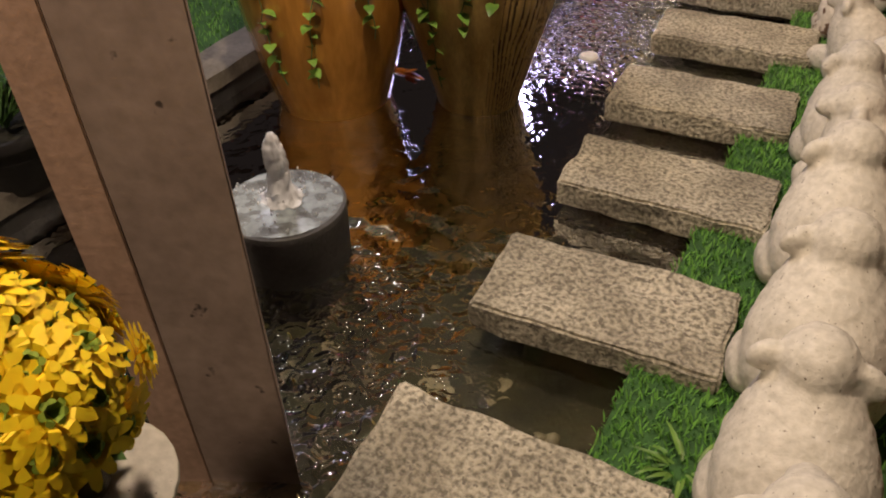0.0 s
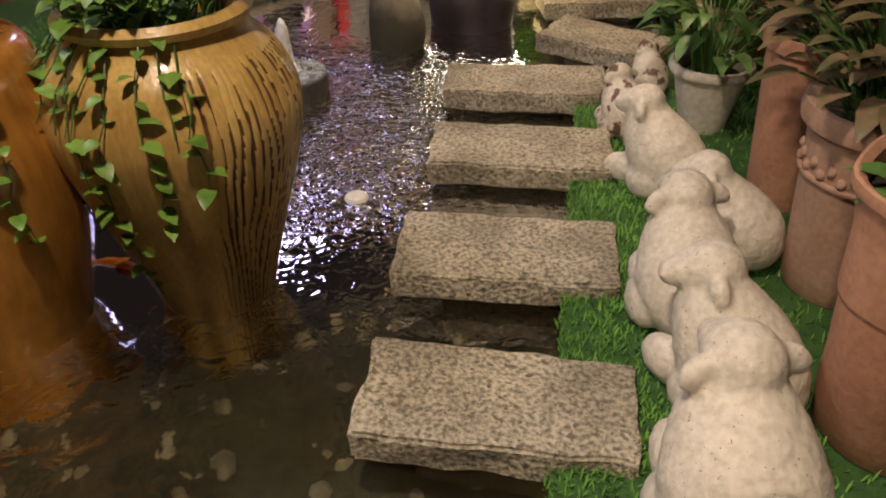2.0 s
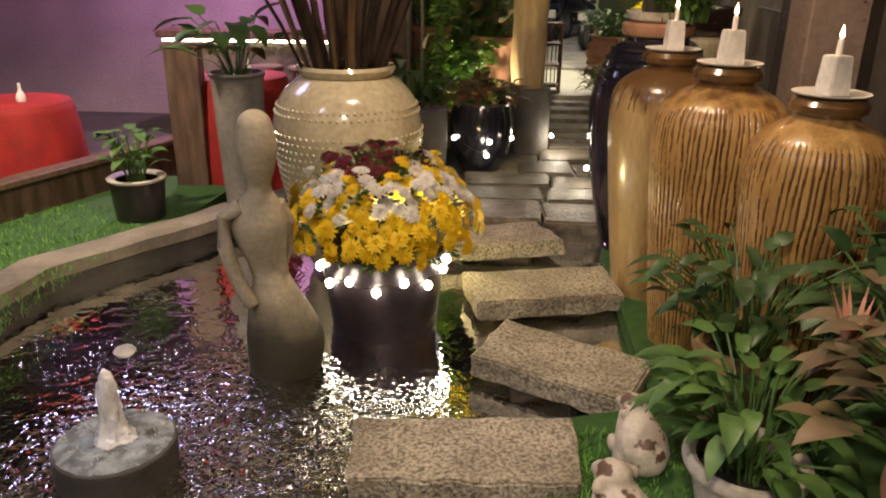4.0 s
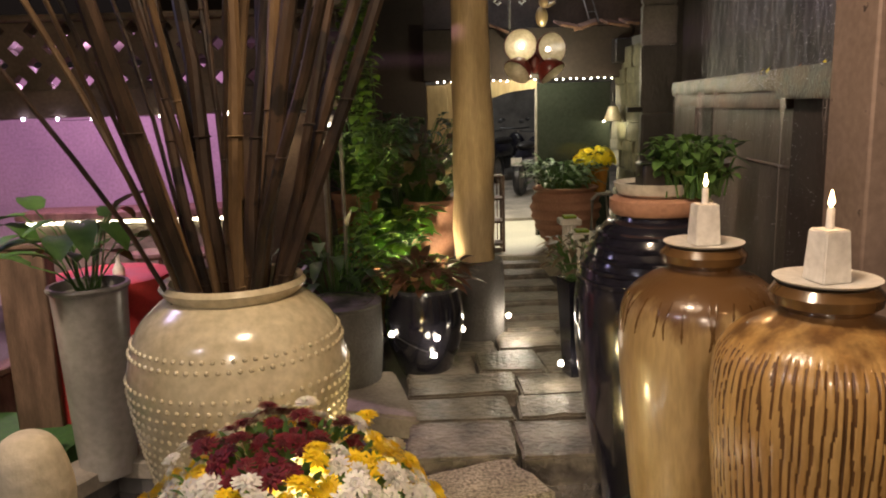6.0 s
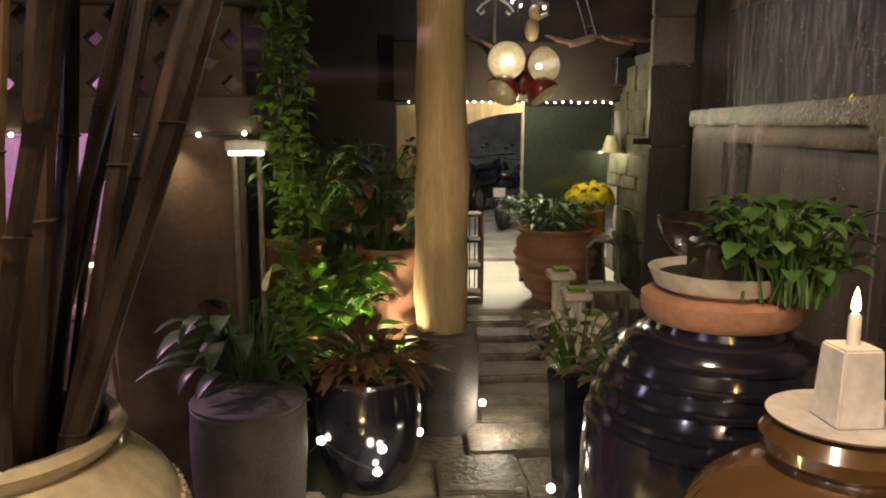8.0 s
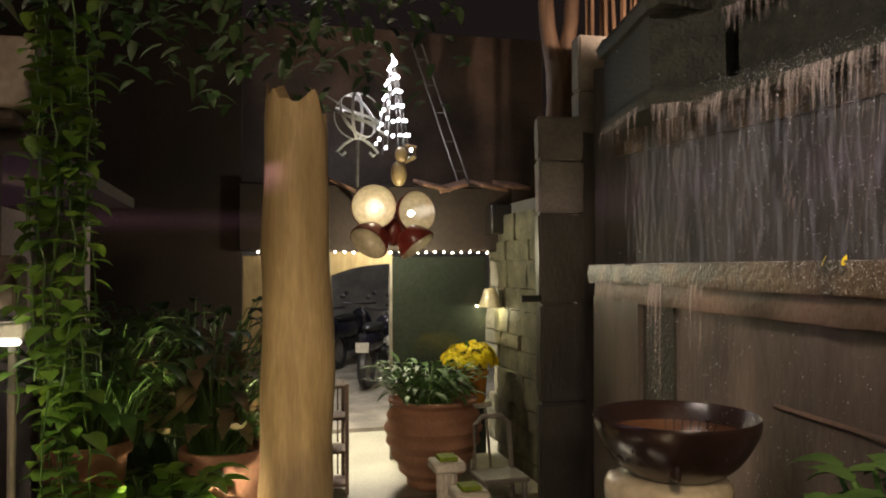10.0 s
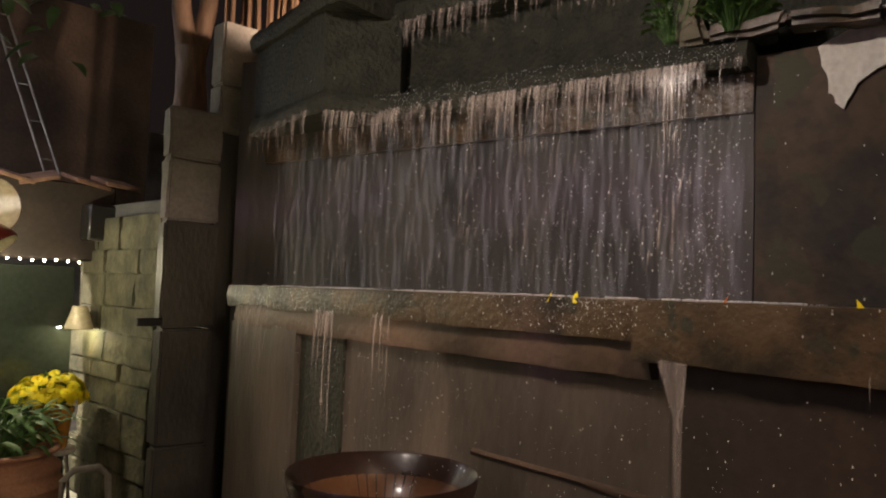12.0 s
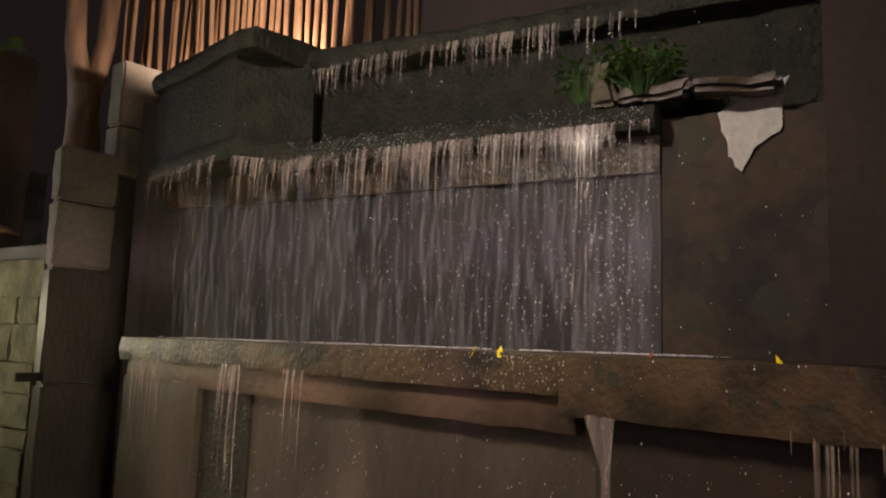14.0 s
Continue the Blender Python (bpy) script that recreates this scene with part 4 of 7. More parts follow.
def lip(points, z0, z1, seed, back=0.35, rough=0.014):
    """A worn stone lip along a plan line, reaching back into the wall."""
    bm = bmesh.new()
    pts = []
    for a, b in zip(points, points[1:]):
        a, b = Vector(a), Vector(b)
        n = max(2, int((b - a).length / 0.05))
        pts += [a.lerp(b, i / n) for i in range(n)]
    pts.append(Vector(points[-1]))
    rows = []
    for p in pts:
        j = [noise.noise((p.x * 9 + seed, p.y * 9, q * 5)) * rough for q in range(4)]
        f = p + wn * j[0]
        b = p - wn * back
        rows.append([bm.verts.new((b.x, b.y, z0)), bm.verts.new((f.x, f.y, z0 + j[1])), bm.verts.new((f.x + wn.x * 0.02, f.y + wn.y * 0.02, (z0 + z1) / 2 + j[2])), bm.verts.new((f.x, f.y, z1 + j[3])), bm.verts.new((b.x, b.y, z1 + 0.06))])
    for a, b in zip(rows, rows[1:]):
        for k in range(4):
            bm.faces.new((a[k], a[k + 1], b[k + 1], b[k]))
        bm.faces.new((a[4], a[0], b[0], b[4]))
    bm.faces.new(rows[0])
    bm.faces.new(rows[-1][::-1])
    return bm


solid("waterfall_wall_dry", wall_sheet(2.665, 3.2, 1.7, 2.66, 0.004, 0.05, 0.014, 3), M["drybrown"], "mottled brown plaster wall beside the water", "wall", kind="structure", angle=60)
solid("waterfall_wall", wall_sheet(0.0, 2.66, 1.7, 2.66, 0.0, 0.06, 0.012, 1), M["wetwall"], "wet dark plaster waterfall wall with running water", "wall", kind="structure", angle=60)
solid("waterfall_wall_upper", wall_sheet(0.5, 3.4, 2.66, 3.14, -0.12, 0.06, 0.015, 5), M["moss_and_shade"], "wet dark upper tier of the waterfall wall", "wall", kind="structure", angle=60)
solid("waterfall_wall_top", wall_sheet(1.45, 3.6, 3.14, 3.7, -0.30, 0.1, 0.02, 9), M["darkwall"], "dark top tier of the waterfall wall", "wall", kind="structure", angle=60)
solid("wall_return", prism([wp(3.2, 0.25), wp(4.6, 0.25), wp(4.6, -0.5), wp(3.2, -0.5)], -0.4, 3.7), M["darkwall"], "dark wall return beside the waterfall", "wall", kind="structure", smooth=False)
# buttress whose corner stands forward
BC = (2.21, 10.86)
solid("buttress", prism([(2.38, 11.70), BC, (2.54, 10.70), (2.95, 11.0), (2.9, 11.9)], 2.70, 3.10), M["moss_and_shade"], "wet dark stone buttress above the ledge", "buttress", kind="structure", smooth=False)
solid("lip_lower", lip([(2.34, 11.66), (2.20, 10.94), (2.21, 10.85), wp(1.05, 0.12), wp(1.6, 0.10), wp(2.66, 0.10)], 2.60, 2.69, 2), M["moss_and_shade"], "mossy wet stone lip where the water falls", "ledge", kind="structure", angle=60)
solid("lip_upper", lip([(2.34, 11.70), (2.17, 10.80), (2.19, 10.72), wp(1.03, 0.02), wp(1.8, -0.02), wp(3.4, -0.02)], 3.08, 3.17, 7), M["moss_and_shade"], "mossy upper stone lip of the waterfall", "ledge", kind="structure", angle=60)
bm = prism([(2.40, 11.75), (2.36, 11.82), (2.7, 12.2), (2.9, 11.9), (2.9, 11.0), (2.5, 11.3)], -0.4, 3.05)
solid("waterfall_side", bm, M["wetwall"], "dark wet side of the waterfall", "wall", kind="structure", smooth=False)
solid("wall_band", wall_sheet(0.15, 2.66, 2.46, 2.60, 0.018, 0.05, 0.012, 21), M["wetledge"], "wet brown plaster band under the water lip", "wall", kind="structure", angle=60)
# ledge and the lower wall
LA, LB = Vector((2.2, 11.66)), Vector((1.75, 8.0))


def lp(u, off=0.0):
    q = (LB - LA).normalized()
    nn = Vector((q.y, -q.x))
    p = LA + q * u + nn * off
    return (p.x, p.y)


def wob_block(u0, u1, o0, o1, z0, z1, seed):
    bm = bmesh.new()
    n = max(3, int((u1 - u0) / 0.06))
    rows = []
    for i in range(n + 1):
        u = u0 + (u1 - u0) * i / n
        j = [0.010 * noise.noise((u * 7 + seed, q * 3.0, 0)) for q in range(4)]
        pts = [(lp(u, o0), z0), (lp(u, o1 + j[0]), z0 + j[1]), (lp(u, o1 + j[2] + 0.006), (z0 + z1) / 2), (lp(u, o1 + j[2] - 0.004), z1 + j[3] * 0.5), (lp(u, o0), z1)]
        rows.append([bm.verts.new((p[0], p[1], z)) for p, z in pts])
    for a, b in zip(rows, rows[1:]):
        for k in range(5):
            bm.faces.new((a[k], a[(k + 1) % 5], b[(k + 1) % 5], b[k]))
    bm.faces.new(rows[0])
    bm.faces.new(rows[-1][::-1])
    return bm


solid("ledge", wob_block(0.1, 2.63, -0.75, 0.0, 1.695, 1.80, 1), M["wetledge"], "worn brown plaster ledge with water running off", "ledge", kind="structure", angle=60)
solid("ledge_block", wob_block(2.63, 3.7, -0.95, 0.02, 1.65, 1.80, 3), M["wetledge"], "thicker worn end of the brown ledge", "ledge", kind="structure", angle=60)
solid("ledge_band", wob_block(0.15, 2.65, -0.75, -0.025, 1.60, 1.70, 5), M["brownwall"], "brown plaster band under the ledge", "ledge", kind="structure", angle=60)
solid("wall_lower", wob_block(0.1, 3.7, -0.95, -0.06, -0.4, 1.66, 8), M["lowerwall"], "wet dark lower wall under the ledge", "wall", kind="structure", angle=60)
solid("pilaster", wob_block(0.12, 0.80, -0.3, -0.02, -0.4, 1.62, 11), M["lowerwall"], "wet brown pilaster under the ledge", "pilaster", kind="structure", angle=60)
# shallow panel for a recess; the recess's shade is put into its dark colour
solid("wall_recess", wob_block(0.81, 1.16, -0.3, -0.045, -0.4, 1.61, 17), M["moss_and_shade"], "lower wall panel coloured dark like a shaded recess", "wall", kind="structure", angle=60)
solid("wall_lower_end", wob_block(2.72, 3.7, -0.3, -0.035, -0.4, 1.645, 19), M["darkwall"], "dark brown end of the lower wall", "wall", kind="structure", angle=60)
solid("wall_seam", wob_block(1.95, 3.5, -0.3, -0.054, 1.285, 1.305, 14), M["brownwall"], "crumbled brown seam in the lower wall", "seam", kind="structure", angle=60)
# plaster patch and rubble with fern at the upper right
# its top follows the rubble's slope and its foot runs out to a point
corners = [(2.862, 2.655), (3.085, 2.76), (3.06, 2.57), (2.985, 2.53), (2.935, 2.435), (2.895, 2.50)]
outline = []
for (u0, z0), (u1, z1) in zip(corners, corners[1:] + corners[:1]):
    for k in range(7):
        f = k / 7
        u, z = u0 + (u1 - u0) * f, z0 + (z1 - z0) * f
        outline.append((u + 0.012 * noise.noise((u * 40, z * 40, 2)), z + 0.014 * noise.noise((u * 40, z * 40, 8))))
bm = prism(outline, 0, 0.014)
for v in bm.verts:
    p = wp(v.co.x, 0.005 + v.co.z)
    v.co = Vector((p[0], p[1], v.co.y))
solid("plaster_patch", bm, M["candle"], "bare pale plaster patch on the wet wall", "plaster patch", smooth=False)
for u, w, h, s in ((2.47, 0.10, 0.17, 1), (2.66, 0.26, 0.07, 2), (2.92, 0.3, 0.05, 3)):
    a, b, c, e = wp(u - w / 2, 0.02), wp(u + w / 2, 0.02), wp(u + w / 2, 0.14), wp(u - w / 2, 0.14)
    solid("rubble_stone", rough_block([e, c, b, a], 2.70, 2.70 + h, 50 + s, 0.035, 3, 0.02), M["rock"] if s == 1 else M["wetledge"], "broken stone on the wet lip", "stone", group="rubble stones")
for u, n, s in ((2.62, 60, 3), (2.42, 18, 4), (2.75, 36, 6)):
    p = wp(u, 0.10)
    plant("wall_fern", "small light green fern growing on the wet wall", p[0], p[1], 2.72 if s != 6 else 3.16, n * 5, 0.14, 0.028, 0.024, s, 0.17, 1.6, "lightleaf", group="wall ferns", stem=0.002)
for u, a, m in ((2.32, 0.4, "lemon"), (2.42, 1.2, "lemon"), (2.86, 0.2, "koi"), (3.16, 2.0, "lemon")):
    bm = bmesh.new()
    leaf(bm, (0, 0, 0), (0.2, -0.3, 1), 0.036, 0.018, 0.4)
    p = lp(u, 0.0)
    solid("fallen_leaf", bm, M[m], "small fallen yellow leaf on the ledge", "leaf", pose(p[0], p[1], 1.785, 0, 0, a * 57), group="fallen leaves")


def veilmat(name, strength, colour):
    m = bpy.data.materials.new(name)
    m.use_nodes = True
    n, l = m.node_tree.nodes, m.node_tree.links
    b = n["Principled BSDF"]
    b.inputs["Base Color"].default_value = (*colour, 1)
    b.inputs["Roughness"].default_value = 0.25
    co = n.new("ShaderNodeTexCoord")
    mp = n.new("ShaderNodeMapping")
    mp.inputs["Scale"].default_value = (24, 24, 3.2)
    t = n.new("ShaderNodeTexNoise")
    t.inputs["Scale"].default_value, t.inputs["Detail"].default_value, t.inputs["Distortion"].default_value = 1.6, 9, 0.12
    r = n.new("ShaderNodeMapRange")
    r.inputs["From Min"].default_value, r.inputs["From Max"].default_value = 0.47, 0.75
    r.inputs["To Max"].default_value = strength
    l.new(co.outputs["Object"], mp.inputs[0])
    l.new(mp.outputs[0], t.inputs["Vector"])
    l.new(t.outputs["Fac"], r.inputs[0])
    l.new(r.outputs[0], b.inputs["Alpha"])
    return m


veil = veilmat("thin running water", 0.38, (0.40, 0.43, 0.52))
strand = veilmat("water strands", 0.58, (0.60, 0.52, 0.48))
strand.node_tree.nodes["Map Range"].inputs["From Min"].default_value = 0.25


def veil_sheet(name, pts, z0, z1):
    bm = bmesh.new()
    lo = [bm.verts.new((p[0], p[1], z0)) for p in pts]
    hi = [bm.verts.new((p[0], p[1], z1)) for p in pts]
    for i in range(len(pts) - 1):
        bm.faces.new((lo[i], lo[i + 1], hi[i + 1], hi[i]))
    solid(name, bm, veil, "thin sheet of water running down the wall", "water", kind="stuff", smooth=False)


veil_sheet("running_water", [wp(u, 0.035) for u in (0.25, 1.0, 1.8, 2.64)], 1.81, 2.6)

bm = bmesh.new()
fr = random.Random(12)


def drip(bm, x, y, z, length, w):
    n = 5
    rows = []
    for i in range(n + 1):
        t = i / n
        ww = w * (1 - 0.75 * t) * fr.uniform(0.7, 1.2)
        dx, dy = -dd.x * ww, -dd.y * ww
        jx = 0.004 * noise.noise((x * 50, z * 9 - t * 3, 1))
        o = wn * (0.012 * math.sin(t * 2.2))
        rows.append([bm.verts.new((x + dx + jx + o.x, y + dy + o.y, z - length * t)), bm.verts.new((x - dx + jx + o.x, y - dy + o.y, z - length * t))])
    for a, b in zip(rows, rows[1:]):
        bm.faces.new((a[0], a[1], b[1], b[0]))


for c in range(52):
    cu, cl = fr.uniform(0.95, 2.64), fr.choice((0.3, 0.5, 0.7, 1.0, 1.6))
    for k in range(fr.randint(5, 22)):
        u = min(max(cu + fr.gauss(0, 0.034), 0.95), 2.645)
        p = wp(u, 0.125 + fr.uniform(-0.02, 0.01))
        drip(bm, p[0], p[1], 2.63, cl * fr.uniform(0.05, 0.17), fr.uniform(0.0015, 0.006))
for c in range(420):
    u = fr.choice((0.42, 0.72, 0.78, 1.22, 1.5, 1.78, 1.92, 2.3, 2.38)) + fr.gauss(0, 0.045) if c % 3 else fr.uniform(0.3, 2.62)
    p = wp(u, 0.05)
    drip(bm, p[0], p[1], fr.uniform(1.95, 2.55), fr.uniform(0.03, 0.16), fr.uniform(0.0008, 0.0028))
for k in range(60):
    t = fr.random()
    p = Vector((2.33, 11.62)).lerp(Vector((2.19, 10.90)), t)
    drip(bm, p.x + wn.x * 0.03, p.y + wn.y * 0.03, 2.61, fr.choice((0.05, 0.08, 0.14)), fr.uniform(0.002, 0.006))
for k in range(50):
    t = fr.random()
    p = Vector((2.20, 10.84)).lerp(Vector(wp(1.05, 0.13)), t)
    drip(bm, p.x, p.y, 2.61, fr.choice((0.06, 0.10, 0.18)), fr.uniform(0.002, 0.006))
for k in range(150):
    u = min(fr.choice((1.1, 1.2, 1.4, 1.5, 1.75, 1.9, 2.05, 2.2, 2.5)) + fr.gauss(0, 0.06), 3.3)
    p = wp(u, 0.01)
    drip(bm, p[0], p[1], 3.10, fr.uniform(0.03, 0.17), fr.uniform(0.002, 0.006))
for k in range(150):
    u = fr.choice((0.30, 0.36, 0.42, 0.5, 0.55, 1.06, 1.10, 1.14, 1.5, 3.25, 3.4)) + fr.gauss(0, 0.03)
    p = lp(u, 0.012)
    drip(bm, p[0], p[1], 1.71, fr.choice((0.06, 0.10, 0.14, 0.22, 0.45)) * fr.uniform(0.6, 1.2), fr.uniform(0.001, 0.0045))
solid("falling_water", bm, strand, "falling strands of water from the stone lips", "water", kind="stuff", smooth=False)
bm = bmesh.new()
p, q = lp(2.70, 0.022), lp(2.785, 0.022)
a = [bm.verts.new((*p, 1.66)), bm.verts.new((*q, 1.655)), bm.verts.new((*lp(2.783, 0.035), 1.53)), bm.verts.new((*lp(2.778, 0.035), 0.4)), bm.verts.new((*lp(2.768, 0.035), 0.4)), bm.verts.new((*lp(2.758, 0.035), 1.53))]
bm.faces.new(a)
solid("water_spout", bm, strand, "thin spout of white water off the ledge", "water", kind="stuff", smooth=False)
bm = bmesh.new()
for k in range(3600):
    if k < 1900:
        u = fr.choice((fr.gauss(2.52, 0.07), fr.gauss(2.15, 0.25), fr.gauss(1.6, 0.4)))
        p, z = wp(min(u, 2.66), fr.uniform(0.03, 0.14)), fr.uniform(1.82, 2.6)
    elif k < 2200:
        p, z = wp(fr.uniform(0.3, 3.2), fr.uniform(0.05, 0.4)), fr.uniform(1.82, 3.0)
    else:
        p, z = lp(fr.uniform(1.3, 3.5), fr.uniform(0.02, 0.3)), fr.uniform(0.9, 1.62)
    s = (0.0006 + 0.0018 * fr.random() ** 3) * (1 if k < 2200 else 0.6)
    blob(bm, *p, z, s, s, s * 2.2, 4, 3)
solid("water_drops", bm, M["foam"], "bright drops of falling water", "water drops", kind="stuff", smooth=False)
# splash along the ledge and glints on wet stone
bm = bmesh.new()
for k in range(900):
    u = fr.uniform(0.2, 2.9)
    w = 1.0 if noise.noise((u * 5, 3, 0)) > -0.15 else 0.35
    p = wp(u, 0.03 + abs(fr.gauss(0, 0.03)))
    s = w * fr.uniform(0.002, 0.007)
    blob(bm, *p, 1.803, s * 1.5, s * 1.5, s * 0.8, 6, 4)
for k in range(1200):
    u = fr.choice((fr.gauss(2.2, 0.3), fr.gauss(0.9, 0.2), fr.gauss(2.5, 0.1))) if k % 4 else fr.uniform(0.2, 3.6)
    if not 0.15 < u < 3.65:
        continue
    z = 1.80 - 0.10 * fr.random() ** 1.5
    p = lp(u, 0.012 + (0.02 if u > 2.63 else 0))
    s = 0.0005 + 0.0014 * fr.random() ** 4
    blob(bm, *p, z, s, s, s * 1.6, 4, 3)
for k in range(900):
    u = fr.uniform(0.98, 2.64)
    p = wp(u, 0.135)
    s = 0.0008 + 0.0013 * fr.random() ** 3
    blob(bm, *p, fr.uniform(2.62, 2.70), s, s, s * 1.4, 4, 3)
solid("splash", bm, M["foam"], "splashing water and wet glints on the ledges", "water", kind="stuff", smooth=False)
# pier of cut stone in two tiers
t = thing("stone_pier", "grey cut stone pier in two stepped tiers", "pier", 0, 0, 0, kind="structure")
zs = [-0.4, 0.25, 0.9, 1.55, 2.15, 2.50, 2.80]
for i, (a, b) in enumerate(zip(zs, zs[1:])):
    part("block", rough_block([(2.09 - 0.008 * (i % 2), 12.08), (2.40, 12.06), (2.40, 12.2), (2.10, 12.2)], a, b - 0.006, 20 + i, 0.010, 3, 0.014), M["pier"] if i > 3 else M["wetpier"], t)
for i, (a, b) in enumerate(((2.70, 2.98), (2.98, 3.36))):
    part("block", rough_block([(2.375, 12.07), (2.66, 12.05), (2.68, 12.21), (2.38, 12.21)], a, b - 0.006, 30 + i, 0.006, 3, 0.012), M["pier"], t)
solid("pier_back", box(0.32, 0.14, 3.1, 2.56, 12.20, -0.4, 0.01), M["wetwall"], "dark wet stone beside the pier", "pier", kind="structure")
solid("cable_bracket", box(0.14, 0.05, 0.045, 2.03, 12.10, 1.56, 0.006), M["black"], "small black bracket on the stone wall", "bracket")
# bamboo screen and tree behind
t = thing("bamboo_screen", "tall screen of bamboo poles lit from below", "screen", 0, 0, 0)
r = random.Random(3)
cane = bmesh.new()
lathe([(0, 0), (0.016, 0), (0.016, 0.55), (0.019, 0.56), (0.016, 0.57), (0.015, 1.15), (0.018, 1.16), (0.015, 1.17), (0.013, 1.9), (0, 1.9)], 8, cane)
cane = link(cane, "pole", M["bamboo"])
for k in range(74):
    o = new("pole", cane)
    o.parent = t
    f = k / 73
    x, y = 2.78 + (3.52 - 2.78) * f, 12.75 + (9.6 - 12.75) * f
    o.matrix_local = pose(x + r.uniform(-0.015, 0.015), y, 2.75 + r.uniform(-0.05, 0.1), r.uniform(-2, 2), r.uniform(-2, 2), r.uniform(0, 90))
for zz in (3.1, 4.2):
    part("rail", tube([(2.81, 12.75, zz), (3.55, 9.6, zz)], 0.016), M["bamboo"], t)
t = thing("tree", "bare grey tree trunk with a fork behind the pier", "tree", 2.52, 12.72, -0.3)
part("trunk", tube([(0, 0, 0), (0.01, 0, 1.2), (-0.02, 0.02, 2.4), (0, 0, 3.3), (-0.02, 0, 3.65)], 0.13, None, 12, 0.10), M["wood"], t)
part("limb", tube([(-0.02, 0, 3.5), (-0.10, 0, 3.9), (-0.16, 0.05, 5.2)], 0.075, None, 10, 0.05), M["wood"], t)
part("limb", tube([(0, 0, 3.5), (0.09, 0, 3.95), (0.16, 0, 5.2)], 0.07, None, 10, 0.05), M["wood"], t)
solid("pillar_plain", box(0.3, 0.30, 3.4, 1.84, 8.10, -0.4, 0.01), M["paint"], "plain pinkish brown square pillar behind the jars", "pillar", kind="structure")
# ---- the pond: jars, fountains, statues ----
t = thing("pond_jar", "tall brown glazed jar standing in the pond", "jar", -1.50, 4.12, -0.3)
bm, _ = jar_body(1.15, 0.225, 0.375, 0.24, 0.66)
part("body", bm, M["brownglaze"], t)
soil_disc(0.22, 1.0, t)
t = thing("ridged_jar", "ochre glazed jar with dark vertical ridges", "jar", -0.885, 4.40, -0.3)
curve = smoothed([(0.160, 0.0), (0.188, 0.16), (0.262, 0.42), (0.330, 0.64), (0.366, 0.80), (0.362, 0.90), (0.318, 1.00), (0.262, 1.06), (0.240, 1.10)], 6)


def furrowed(a, z):
    """Furrows on the side turned to the walk, fading to smooth glaze round the back."""
    a = a - 2 * math.pi if a > math.pi else a
    return min(1.0, max(0.0, (0.95 - abs(a + 0.15)) * 2.5 + 0.6 * noise.noise((math.cos(a) * 3, math.sin(a) * 3, z * 3))))


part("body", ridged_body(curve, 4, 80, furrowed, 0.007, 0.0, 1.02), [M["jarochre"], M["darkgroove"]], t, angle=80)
part("rim", lathe([(0.240, 1.10), (0.262, 1.108), (0.270, 1.13), (0.255, 1.15), (0.232, 1.145), (0.215, 1.09), (0.215, 0.95), (0, 0.95)], 56), M["jarochre"], t)
soil_disc(0.21, 1.05, t)
plant("jar_plant", "light green leafy plant growing out of the ridged jar", -0.885, 4.40, 0.76, 130, 0.26, 0.075, 0.06, 21, 0.26, 1.0, "lightleaf", base=0.2)
vr = random.Random(9)
strands = []
for k in range(11):
    a = -2.9 + 2.0 * k / 10 + vr.uniform(-0.1, 0.1)
    pts = [(-0.885 + 0.2 * math.cos(a), 4.40 + 0.2 * math.sin(a), 0.86)]
    n = vr.randint(3, 9)
    for i in range(n):
        z = 0.80 - i * 0.10
        rr = surface(curve, z + 0.3) + 0.02
        a += vr.uniform(-0.06, 0.06)
        pts.append((-0.885 + rr * math.cos(a), 4.40 + rr * math.sin(a), z))
    strands.append(pts)
trailing("trailing_vine", "green heart-leaved vine trailing down the ridged jar", strands, "lightleaf", 0.055, 3, 0.075)
strands = []
for k in range(4):
    a = -2.2 + 2.4 * k / 4
    pts = [(-1.5 + 0.22 * math.cos(a), 4.12 + 0.22 * math.sin(a), 0.84)]
    for i in range(vr.randint(4, 9)):
        z = 0.76 - i * 0.1
        rr = 0.40 - 0.12 * max(0, (0.35 - z) / 0.5)
        a += vr.uniform(-0.06, 0.06)
        pts.append((-1.5 + rr * math.cos(a), 4.12 + rr * math.sin(a), z))
    strands.append(pts)
trailing("trailing_vine", "green heart-leaved vine trailing down the brown jar", strands, "lightleaf", 0.055, 8, 0.16)
plant("jar_plant", "green leafy plant in the brown jar", -1.5, 4.12, 0.78, 60, 0.26, 0.08, 0.06, 31, 0.24, 1.0, "lightleaf", base=0.2)


